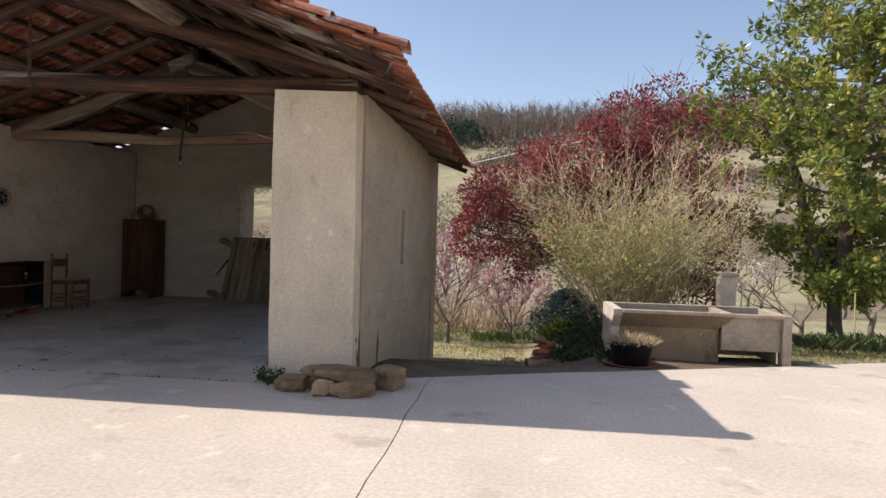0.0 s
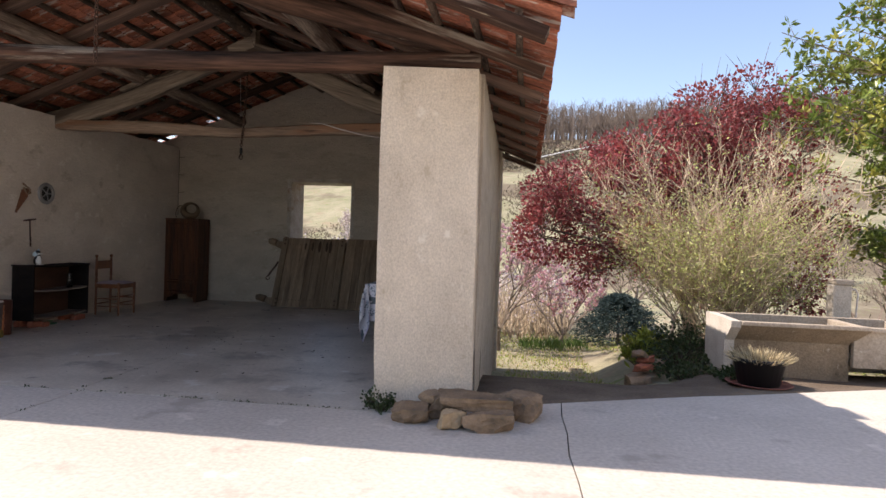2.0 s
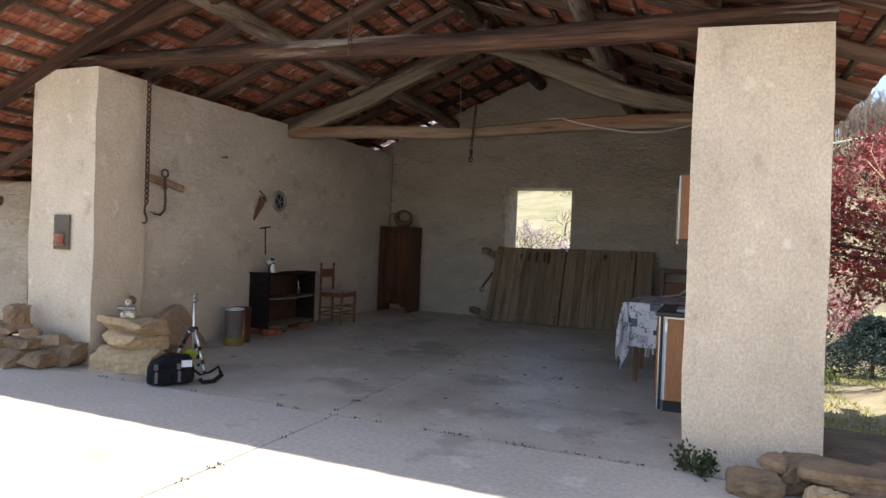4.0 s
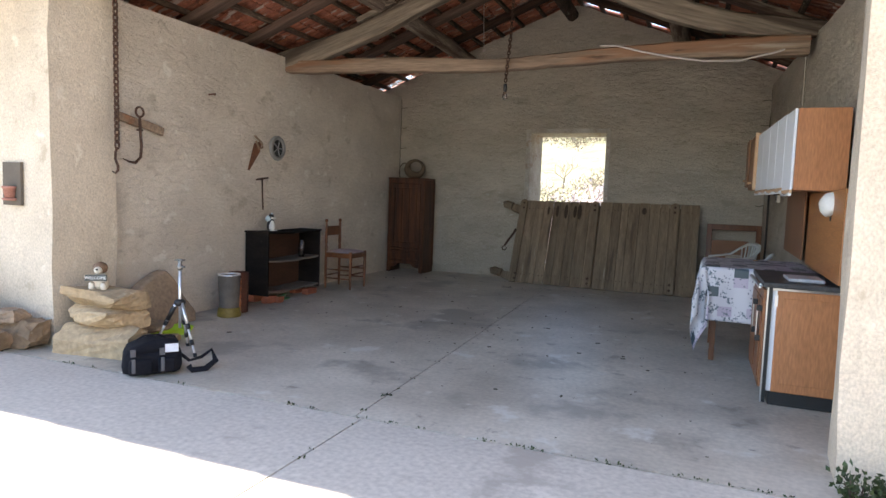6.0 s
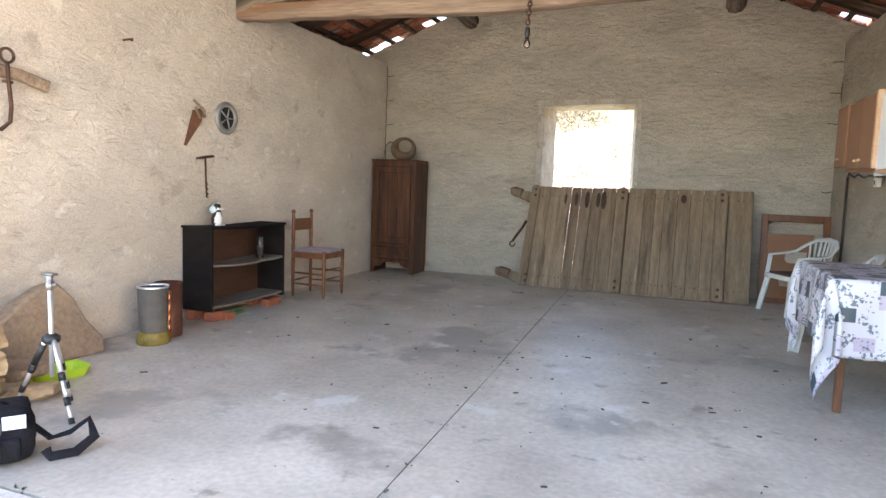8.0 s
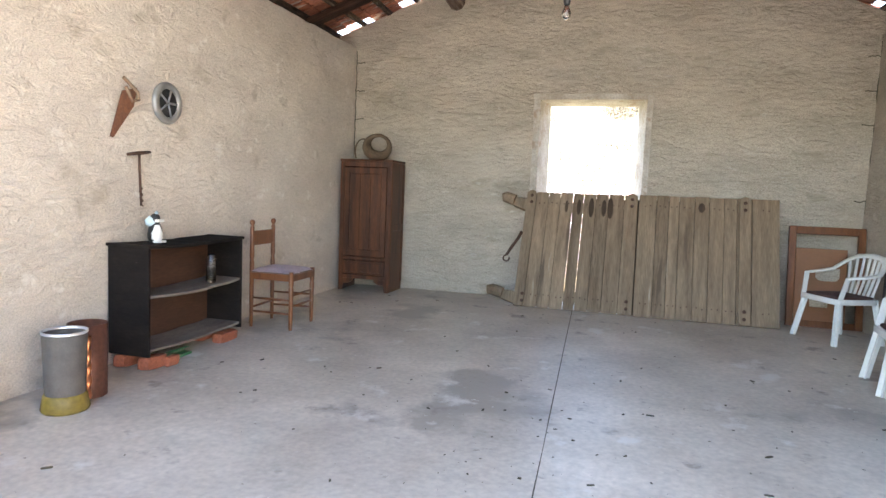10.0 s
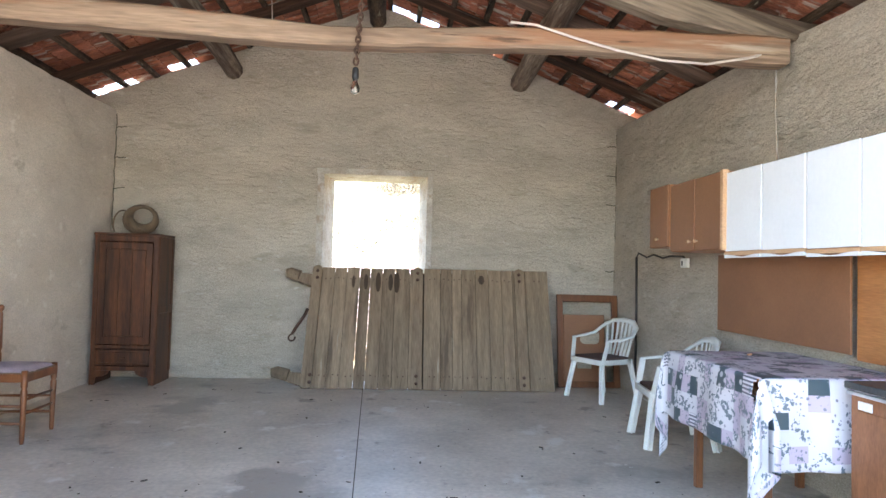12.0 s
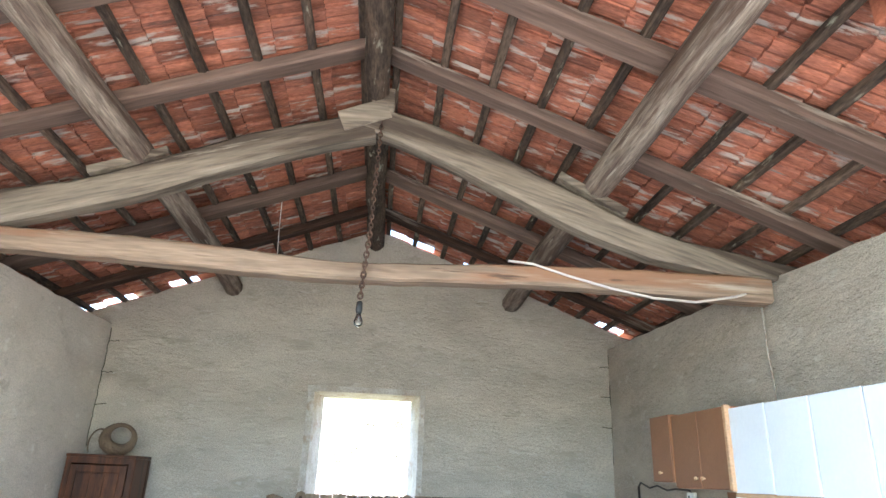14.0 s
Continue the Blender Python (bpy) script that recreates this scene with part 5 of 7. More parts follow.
# ---- bag, tripod, feeding bowl ----
b = thing("camera_bag", -6.22, 6.84, 0.0, "soft black nylon camera bag with buckles on the floor", "bag", rz=52)
bm = bmesh.new()
box(bm, -0.20, 0.20, -0.14, 0.14, 0.0, 0.20, bevel=0.06)
bmesh.ops.subdivide_edges(bm, edges=[e for e in bm.edges if e.calc_length() > 0.1], cuts=5, use_grid_fill=True)
for v in bm.verts:
    v.co.x *= 1 - 0.5 * max(0, v.co.z) * (v.co.x < 0)
    v.co.z -= 0.02 * (v.co.z > 0.1) * math.cos(v.co.x * 9)
    v.co += noise.noise_vector(v.co * 9) * 0.012
    v.co.z = max(0.002, v.co.z)
part("body", bm, M_BAG, b, smooth=True)
bm = bmesh.new()
box(bm, -0.175, 0.185, -0.125, 0.125, 0.15, 0.25, bevel=0.045)
bmesh.ops.subdivide_edges(bm, edges=[e for e in bm.edges if e.calc_length() > 0.1], cuts=5, use_grid_fill=True)
for v in bm.verts:
    v.co.z -= 0.05 * smooth01(-v.co.x / 0.18)
    v.co += noise.noise_vector(v.co * 8) * 0.010
part("lid", bm, M_BAG, b, smooth=True)
bm = bmesh.new()
box(bm, -0.16, 0.0, -0.175, -0.12, 0.015, 0.13, bevel=0.025)
part("front_pocket", bm, M_BAG, b, smooth=True)
bm = bmesh.new()
box(bm, 0.03, 0.15, -0.165, -0.12, 0.02, 0.13, bevel=0.02)
part("front_pocket", bm, M_BAG, b, smooth=True)
for x in (-0.13, 0.06):
    quick("buckle", plain("grey_buckle", (0.09, 0.09, 0.10), 0.4), b, (x - 0.018, x + 0.018, -0.150, -0.132, 0.15, 0.20), (x - 0.012, x + 0.012, -0.185, -0.170, 0.04, 0.14), bevel=0.003)
quick("paper_slip", M_PAPER, b, (0.08, 0.17, -0.136, -0.130, 0.165, 0.225), bevel=0)
bm = bmesh.new()
tube(bm, [(-0.1, -0.02, 0.245), (-0.05, -0.02, 0.275), (0.05, -0.02, 0.275), (0.1, -0.02, 0.245)], 0.012, 6, squash=0.5)
part("handle", bm, M_BAG, b, smooth=True)
bm = bmesh.new()
pts = [(0.19, 0.02, 0.12), (0.26, -0.02, 0.06), (0.34, -0.06, 0.09), (0.42, -0.02, 0.13), (0.44, -0.08, 0.06), (0.36, -0.14, 0.02), (0.26, -0.15, 0.02), (0.24, -0.13, 0.05)]
tube(bm, pts, 0.024, 8, squash=0.35)
part("strap", bm, M_BAG, b, "wide padded shoulder strap")

t = thing("tripod", -6.48, 7.38, 0.0, "silver aluminium camera tripod with black fittings", "tripod")
APEX = Vector((0, 0, 0.41))
feet = [(-0.27, -0.02), (-0.08, 0.17), (0.24, -0.08)]
for fx_, fy_ in feet:
    ft = Vector((fx_, fy_, 0.01))
    hi = APEX + Vector((fx_, fy_, 0)).normalized() * 0.035
    mid, low = hi.lerp(ft, 0.45), hi.lerp(ft, 0.75)
    bm = bmesh.new()
    tube(bm, [hi, mid], 0.013, 10)
    tube(bm, [mid, low], 0.011, 10)
    tube(bm, [low, ft], 0.009, 10)
    lg = part("leg", bm, M_ALU, t, smooth=True)
    for c, r in ((mid, 0.018), (low, 0.016), (ft, 0.015)):
        bm = bmesh.new()
        dd = (ft - hi).normalized() * 0.022
        tube(bm, [c - dd, c + dd * (0.3 if c is ft else 1)], r, 10)
        part("leg_lock" if c is not ft else "foot", bm, M_BLACK, lg, smooth=True)
    if fx_ < -0.1:
        bm = bmesh.new()
        tube(bm, [hi.lerp(ft, 0.08), hi.lerp(ft, 0.38)], 0.019, 10)
        part("foam_grip", bm, M_BLACK, lg, smooth=True)
bm = bmesh.new()
lathe(bm, [(0.03, 0), (0.045, 0.015), (0.045, 0.04), (0.025, 0.055)], 14, pose(0, 0, 0.385))
part("shoulder", bm, M_BLACK, t, smooth=True)
bm = bmesh.new()
tube(bm, [(0, 0, 0.20), (0, 0, 0.69)], 0.012, 12)
part("centre_column", bm, M_ALU, t, smooth=True)
bm = bmesh.new()
lathe(bm, [(0.016, 0), (0.022, 0.01), (0.022, 0.045), (0.014, 0.05), (0.018, 0.07), (0.012, 0.085)], 12, pose(0, 0, 0.68))
tube(bm, [(0.02, 0, 0.71), (0.05, 0, 0.71)], 0.009, 8)
box(bm, -0.035, 0.04, -0.02, 0.02, 0.76, 0.772, bevel=0.003)
tube(bm, [(-0.02, 0, 0.765), (-0.06, 0, 0.76)], 0.006, 6)
part("ball_head", bm, M_HEAD, t, smooth=True)
fb = thing("feeding_tray", -7.00, 7.80, 0.004, "shallow lime green plastic tray on the floor", "tray", rz=-12)
bm = bmesh.new()
loops = []
for wx, wy, z in ((0.085, 0.155, 0.0), (0.11, 0.18, 0.065), (0.115, 0.185, 0.067), (0.10, 0.17, 0.06), (0.078, 0.148, 0.010)):
    loops.append([bm.verts.new((cx * (wx - 0.035) + 0.035 * math.cos(q), cy * (wy - 0.035) + 0.035 * math.sin(q), z)) for cx, cy, q0 in ((1, 1, 0), (-1, 1, 90), (-1, -1, 180), (1, -1, 270)) for q in (radians(q0), radians(q0 + 45), radians(q0 + 90))])
for a, c in zip(loops, loops[1:]):
    for q in range(12):
        bm.faces.new((a[q], a[(q + 1) % 12], c[(q + 1) % 12], c[q]))
bm.faces.new(list(reversed(loops[0])))
bm.faces.new(loops[-1])
part("tray", bm, M_LIME_G, fb)


# ---- iron things hanging on the wall ----
def chain(pts, size=0.05, r=0.007):
    bm = bmesh.new()
    a, b = Vector(pts[0]), Vector(pts[1])
    n = max(2, int((b - a).length / (size * 0.72)))
    d = (b - a).normalized()
    for i in range(n):
        c = a.lerp(b, (i + 0.5) / n)
        side = Vector((1, 0, 0)) if i % 2 else Vector((0, 1, 0))
        loop = [c + d * (size * 0.5 * math.cos(q)) + side * (size * 0.3 * math.sin(q)) for q in spaced(0, 2 * math.pi, 10)]
        tube(bm, loop, r, 5)
    return bm


c = thing("hanging_chain", -7.34, 7.5, 3.05, "heavy rusty iron chain ending in a hook", "chain")
for i in range(25):
    z = -0.03 - i * 0.0545
    side = Vector((1, 0, 0)) if i % 2 else Vector((0, 1, 0))
    bm = bmesh.new()
    tube(bm, [Vector((0.0008 * i, 0, z)) + Vector((0, 0, 0.0375 * math.cos(q))) + side * (0.021 * math.sin(q)) for q in spaced(0, 2 * math.pi, 10)], 0.0085, 6)
    part("link", bm, M_IRON, c, smooth=True)
bm = bmesh.new()
tube(bm, [(0.02, 0, -1.36), (0.0, 0, -1.40), (-0.005, 0, -1.46), (0.03, 0, -1.52), (0.03, 0, -1.56), (0.0, 0, -1.585), (-0.04, 0, -1.57)], [0.01, 0.011, 0.011, 0.011, 0.010, 0.008, 0.004], 8)
part("hook", bm, M_IRON, c, smooth=True)
pg = thing("wall_peg", XL, 7.86, 1.98, "split wooden bar fixed slantwise to the plaster", "peg")
bm = bmesh.new()
bar(bm, (0.05, -0.30, 0.035), (0.05, 0.32, -0.075), 0.05, 0.075, 6, 0.008, 4)
part("bar", bm, M_BEAM_PALE, pg)
hk = thing("iron_hook", XL + 0.10, 7.87, 1.95, "large rusty iron hook with an eye on the wooden bar", "hook")
bm = bmesh.new()
tube(bm, [(0, 0.045 * math.cos(q), 0.10 + 0.045 * math.sin(q)) for q in spaced(0, 2 * math.pi, 16)], 0.010, 6)
part("eye", bm, M_IRON, hk, smooth=True)
bm = bmesh.new()
tube(bm, [(0, 0, 0.06), (0, 0.005, -0.05), (0, 0.02, -0.22), (0, 0.01, -0.32), (0, -0.05, -0.375), (0, -0.12, -0.37), (0, -0.19, -0.345)], [0.012, 0.013, 0.013, 0.013, 0.014, 0.011, 0.004], 8)
box(bm, -0.01, 0.01, -0.03, 0.03, -0.075, -0.06)
part("shank", bm, M_IRON, hk, smooth=True)
bm = bmesh.new()
tube(bm, [(0, 0, 0), (0.07, 0.03, 0.012), (0.09, 0.045, 0.01)], [0.008, 0.009, 0.014], 6)
tagged(part("wall_nail", bm, M_IRON, None), "big rusty nail driven into the plaster", "nail").matrix_basis = pose(XL - 0.02, 8.86, 2.37)
sw = thing("hand_saw", XL + 0.02, 9.66, 1.98, "rusty hand saw hanging on the plaster wall", "saw")
bm = bmesh.new()
bl = [(0.08, -0.02), (-0.06, -0.06), (-0.17, -0.38), (-0.14, -0.385), (0.05, -0.15)]
fr, bk = [bm.verts.new((0.012, y, z)) for y, z in bl], [bm.verts.new((0.008, y, z)) for y, z in bl]
bm.faces.new(fr), bm.faces.new(list(reversed(bk)))
for k in range(5):
    bm.faces.new((fr[k], bk[k], bk[(k + 1) % 5], fr[(k + 1) % 5]))
part("blade", bm, mat("rust", (0.22, 0.09, 0.045), (0.12, 0.06, 0.04), 0.85, 20, 60, 0.3), sw)
bm = bmesh.new()
tube(bm, [(0.015, -0.05, 0.03), (0.015, 0.0, 0.0), (0.015, 0.08, -0.05), (0.015, 0.09, -0.1), (0.015, 0.03, -0.12), (0.015, -0.03, -0.03)], 0.013, 6)
part("handle", bm, M_BEAM_PALE, sw, smooth=True)
hub = thing("hub_cap", XL + 0.005, 10.07, 1.90, "dull metal hub cap hanging as a round ornament", "ornament")
bm = bmesh.new()
lathe(bm, [(0.155, 0), (0.158, 0.012), (0.145, 0.03), (0.11, 0.032), (0.105, 0.015)], 32, pose(0, 0, 0, 0, 90, 0), cap=False)
part("rim", bm, plain("dull_metal", (0.32, 0.32, 0.31), 0.45, 0.6), hub, smooth=True)
bm = bmesh.new()
lathe(bm, [(0.106, 0.010), (0.05, 0.012), (0.01, 0.012)], 32, pose(0, 0, 0, 0, 90, 0), cap=False)
part("disc", bm, M_BLACK, hub, smooth=True)
bm = bmesh.new()
for k in range(5):
    a = k * 2 * math.pi / 5
    tube(bm, [(0.018, 0, 0), (0.02, 0.05 * math.cos(a), 0.05 * math.sin(a)), (0.018, 0.1 * math.cos(a), 0.1 * math.sin(a))], 0.008, 6)
part("spokes", bm, plain("dull_metal_spoke", (0.30, 0.31, 0.32), 0.45, 0.6), hub, smooth=True)
au = thing("hand_auger", XL + 0.03, 9.76, 1.50, "old iron auger with a cross handle on the wall", "auger")
bm = bmesh.new()
tube(bm, [(0, -0.11, -0.01), (0, 0, 0.005), (0, 0.11, 0.02)], [0.010, 0.014, 0.010], 7)
part("handle", bm, M_IRON, au, smooth=True)
bm = bmesh.new()
tube(bm, [(0, 0.0, 0), (0, 0.01, -0.2), (0, 0.02, -0.37)], [0.009, 0.009, 0.008], 7)
tube(bm, [(0.010 * math.cos(k), 0.016 + 0.0006 * k + 0.010 * math.sin(k), -0.24 - k * 0.007) for k in range(20)], 0.005, 4)
part("shank", bm, M_IRON, au, smooth=True)

# dark plate on the left pier painting a recess's shade, with a small pot
nc = bmesh.new()
box(nc, -8.02, -7.80, 6.965, 6.99, 1.16, 1.52)
structure("niche", nc, plain("painted_niche_shadow", (0.12, 0.10, 0.08), 0.95), "flat dark plate on the pier, painted as a shaded recess")
fp = thing("niche_pot", -7.90, 6.94, 1.20, "small pink terracotta pot on a saucer in the recess", "pot")
bm = bmesh.new()
lathe(bm, [(0.035, 0.01), (0.05, 0.10), (0.056, 0.10), (0.056, 0.12), (0.045, 0.12)], 16)
part("pot", bm, M_TERRA, fp, smooth=True)
bm = bmesh.new()
lathe(bm, [(0.045, 0), (0.06, 0.015), (0.055, 0.02)], 16)
part("saucer", bm, M_TERRA, fp, smooth=True)


# ---- white plastic armchairs ----
def armchair(x, y, rz):
    c = thing("plastic_armchair", x, y, floor_z(y), "white moulded plastic armchair with a brown cushion", "chair", "white plastic armchairs", rz)
    for sx in (-1, 1):
        for sy, tx, ty in ((-1, 0.26, -0.25), (1, 0.25, 0.27)):
            bm = bmesh.new()
            a = Vector((sx * 0.20, sy * 0.19, 0.42))
            bq = Vector((sx * tx, ty, 0.0))
            for u, w in (((1, 0, 0), 0.07), ((0, 1, 0), 0.07)):
                bar(bm, a + Vector((0, 0, 0.0)), bq, w if u[0] else 0.008, 0.008 if u[0] else w, 3, 0, 1, up=(0, 1, 0) if u[0] else (0, 1, 0), bev=0.002)
            part("leg", bm, M_MONO, c)
    bm = bmesh.new()
    n = 10
    grid = []
    for i in range(n + 1):
        row = []
        for j in range(n + 1):
            u, v = i / n * 2 - 1, j / n * 2 - 1
            row.append((u * 0.225, v * 0.22 - 0.01, 0.425 - 0.02 * (1 - u * u) * (1 - v * v) - 0.03 * max(0, -v - 0.8)))
        grid.append(row)
    for dz in (0, -0.008):
        vs = [[bm.verts.new((p[0], p[1], p[2] + dz)) for p in row] for row in grid]
        for i in range(n):
            for j in range(n):
                q = (vs[i][j], vs[i + 1][j], vs[i + 1][j + 1], vs[i][j + 1])
                bm.faces.new(q if dz == 0 else tuple(reversed(q)))
    for sx in (-1, 1):
        bar(bm, (sx * 0.225, -0.22, 0.40), (sx * 0.225, 0.21, 0.40), 0.008, 0.05, 3, 0, 1, bev=0.002)
    bar(bm, (-0.225, -0.225, 0.40), (0.225, -0.225, 0.40), 0.008, 0.05, 3, 0, 1, bev=0.002)
    part("seat", bm, M_MONO, c, smooth=True)
    bm = bmesh.new()
    tube(bm, [(-0.25, -0.17, 0.62), (-0.275, 0.0, 0.635), (-0.27, 0.15, 0.66), (-0.235, 0.25, 0.74), (-0.14, 0.30, 0.80), (0, 0.315, 0.815), (0.14, 0.30, 0.80), (0.235, 0.25, 0.74), (0.27, 0.15, 0.66), (0.275, 0.0, 0.635), (0.25, -0.17, 0.62)], [0.022, 0.026, 0.026, 0.028, 0.032, 0.034, 0.032, 0.028, 0.026, 0.026, 0.022], 10, squash=0.55)
    part("arm_rail", bm, M_MONO, c, "continuous arm and top rail", smooth=True)
    for sx in (-1, 1):
        bm = bmesh.new()
        bar(bm, (sx * 0.225, -0.20, 0.41), (sx * 0.25, -0.16, 0.62), 0.05, 0.012, 3, 0, 1, up=(1, 0, 0), bev=0.003)
        part("arm_post", bm, M_MONO, c)
    for k in range(7):
        bm = bmesh.new()
        u = (k - 3) / 3
        bar(bm, (u * 0.15, 0.205, 0.43), (u * 0.19, 0.30 - 0.04 * u * u, 0.79 - 0.03 * u * u), 0.030, 0.006, 4, 0, 1, sag=-0.01, up=(0, 1, 0), bev=0.002)
        part("back_slat", bm, M_MONO, c)
    bm = bmesh.new()
    box(bm, -0.20, 0.20, -0.20, 0.19, 0.41, 0.445, bevel=0.016)
    part("cushion", bm, M_BROWN_CUSH, c, "thin dark brown cushion", smooth=True)
    return c


ch = armchair(-2.14, 12.72, -64)
c2 = copy_thing(ch, pose(-2.12, 11.07, floor_z(11.1), 0, 0, -97))

# ---- table with its oilcloth ----
TX0, TX1, TY0, TY1, TZ = -2.47, -1.64, 9.22, 10.34, 0.855
tb = thing("table", (TX0 + TX1) / 2, (TY0 + TY1) / 2, floor_z(9.8), "plain wooden table under a patterned oilcloth", "table")
hx, hy = (TX1 - TX0) / 2, (TY1 - TY0) / 2
quick("tabletop", M_PINE, tb, (-hx + 0.01, hx - 0.01, -hy + 0.01, hy - 0.01, TZ - 0.06, TZ - 0.035))
quick("apron", M_PINE, tb, (-hx + 0.06, hx - 0.04, -hy + 0.06, -hy + 0.08, TZ - 0.15, TZ - 0.06), (-hx + 0.06, hx - 0.04, hy - 0.08, hy - 0.06, TZ - 0.15, TZ - 0.06), (-hx + 0.06, -hx + 0.08, -hy + 0.06, hy - 0.06, TZ - 0.15, TZ - 0.06))
for lx in (-hx + 0.09, hx - 0.07):
    for ly in (-hy + 0.12, hy - 0.26):
        quick("leg", M_LEG, tb, (lx - 0.022, lx + 0.022, ly - 0.022, ly + 0.022, 0, TZ - 0.06), bevel=0.004)
bm = bmesh.new()
uvl = bm.loops.layers.uv.new("UVMap")
DROP = 0.33
NU, NV = 64, 84
U0, U1, V0, V1 = -0.42, (TX1 - TX0), -0.46, (TY1 - TY0) + DROP
grid = []
zt = TZ + floor_z(9.8) - 0.025
for i in range(NU + 1):
    u = U0 + (U1 - U0) * i / NU
    row = []
    for j in range(NV + 1):
        v = V0 + (V1 - V0) * j / NV
        du, dv, dw = max(0, -u), max(0, -v), max(0, v - (TY1 - TY0))
        x = TX0 + max(u, 0)
        y = TY0 + min(max(v, 0), TY1 - TY0)
        z = zt
        rnd = 0.012
        if du > 0 and dv > 0:
            r = math.hypot(du, dv)
            a = math.atan2(dv, du)
            drop = r * (1.0 + 0.20 * math.sin(2 * a))
            z -= drop
            x -= rnd + 0.055 * math.sin(3.2 * a) * min(1, r * 4) + 0.03 * math.cos(a)
            y -= rnd + 0.05 * math.sin(4 * a + 1) * min(1, r * 4) + 0.03 * math.sin(a)
        else:
            if du > 0:
                z -= du
                x -= rnd + 0.03 * min(1, du * 5) * (0.5 + 0.5 * math.sin(v * 17 + 1.0 * math.sin(v * 5))) + 0.02 * du
            if dv > 0:
                z -= dv
                y -= rnd + 0.02 * min(1, dv * 5) * (0.5 + 0.5 * math.sin(u * 21)) + 0.02 * dv
            if dw > 0:
                if du > 0:
                    z -= dw * 0.9
                    x -= 0.03 * math.sin(dw * 20)
                    y += rnd
                else:
                    z -= dw
                    y += rnd + 0.02 * math.sin(u * 18) * min(1, dw * 5)
        if du == 0 and dv == 0 and dw == 0:
            z += 0.003 * noise.noise(Vector((u * 6, v * 6, 0)))
        row.append((bm.verts.new((x, y, z)), u, v))
    grid.append(row)
for i in range(NU):
    for j in range(NV):
        q = (grid[i][j], grid[i + 1][j], grid[i + 1][j + 1], grid[i][j + 1])
        uc, vc = sum(a[1] for a in q) / 4, sum(a[2] for a in q) / 4
        if (vc + 0.02 - 0.035) ** 2 / 0.055 ** 2 + (uc + 0.07) ** 2 / 0.055 ** 2 < 1:
            continue
        f = bm.faces.new([a[0] for a in q])
        for lp, a in zip(f.loops, q):
            lp[uvl].uv = (a[2], a[1])
ob = part("tablecloth", bm, M_CLOTH, None, smooth=True)
so = ob.modifiers.new("thickness", "SOLIDIFY")
so.thickness = 0.0015
tagged(ob, "white and lilac patchwork oilcloth with a torn corner on the table", "tablecloth")
bm = bmesh.new()
tube(bm, [(0, 0, 0), (0.03, 0.01, 0.002), (0.04, 0.03, 0.002)], 0.006, 5)
tagged(part("dry_leaf", bm, M_STRIP, None), "small dry curled leaf on the tablecloth", "leaf").matrix_basis = pose(-2.05, 10.1, zt + 0.006)

# ---- old kitchen base with worktop ----
k = thing("base_cabinet", -1.91, 8.66, floor_z(8.4), "worn orange kitchen base cabinet with dark doors and side panel", "cabinet")
X0, X1, Y_0, Y_1 = -0.17, 0.29, -0.46, 0.45
quick("plinth", M_BLACK, k, (X0 + 0.05, X1, Y_0 + 0.03, Y_1 - 0.02, 0, 0.10))
quick("body", M_WHITE, k, (X0, X1, Y_0 + 0.012, Y_1, 0.10, 0.82))
quick("side_panel", M_ORANGE, k, (X0 + 0.06, X1, Y_0 + 0.002, Y_0 + 0.012, 0.10, 0.80), (X0 + 0.10, X1 - 0.02, Y_0 - 0.004, Y_0 + 0.004, 0.16, 0.75), bevel=0.004)
quick("corner_strip", M_STEEL, k, (X0 - 0.004, X0 + 0.006, Y_0 - 0.002, Y_0 + 0.010, 0.02, 0.82), (X0 + 0.03, X1, Y_0 - 0.004, Y_0 + 0.004, 0.80, 0.815), bevel=0.001)
quick("corner_strip", M_BLACK, k, (X0 + 0.008, X0 + 0.03, Y_0 - 0.001, Y_0 + 0.012, 0.02, 0.82), bevel=0.001)
quick("latch_plate", M_ALU, k, (X0 + 0.045, X0 + 0.065, Y_0 - 0.006, Y_0 + 0.0, 0.69, 0.77), bevel=0.001)
for a, bb in ((Y_0 + 0.02, -0.10), (-0.08, Y_1 - 0.01)):
    dd = quick("door", M_STOVE, k, (X0 - 0.022, X0 - 0.002, a, bb, 0.12, 0.80), (X0 - 0.028, X0 - 0.02, a + 0.05, bb - 0.05, 0.18, 0.73), bevel=0.004)
    hy_ = a + 0.06 if a < -0.1 else a + 0.03
    quick("handle", M_STEEL, dd, (X0 - 0.055, X0 - 0.045, hy_ - 0.006, hy_ + 0.006, 0.45, 0.66), bevel=0.003)
    quick("handle_foot", M_BLACK, dd, (X0 - 0.055, X0 - 0.022, hy_ - 0.012, hy_ + 0.012, 0.64, 0.68), (X0 - 0.055, X0 - 0.022, hy_ - 0.012, hy_ + 0.012, 0.43, 0.47), bevel=0.002)
quick("label_plate", M_WHITEP, k, (X0 - 0.033, X0 - 0.028, 0.29, 0.38, 0.735, 0.775), bevel=0.001)
quick("towel_rail", M_STEEL, k, (X0 - 0.055, X0 - 0.035, Y_0 + 0.05, Y_1 - 0.02, 0.800, 0.818), bevel=0.006)
bm = bmesh.new()
lathe(bm, [(0.012, 0), (0.014, 0.02), (0.008, 0.026)], 10, pose(X0 - 0.02, Y_0 + 0.14, 0.815, 0, -90, 0))
part("knob", bm, M_WHITEP, k, smooth=True)
wt = thing("worktop", -1.91, 8.66, floor_z(8.4) + 0.82, "dark mottled slate coloured worktop with a worn edge", "worktop")
bm = bmesh.new()
box(bm, X0 - 0.03, X1 + 0.01, -0.50, 0.48, 0.0, 0.035, bevel=0.006)
part("slab", bm, M_SLATE, wt)
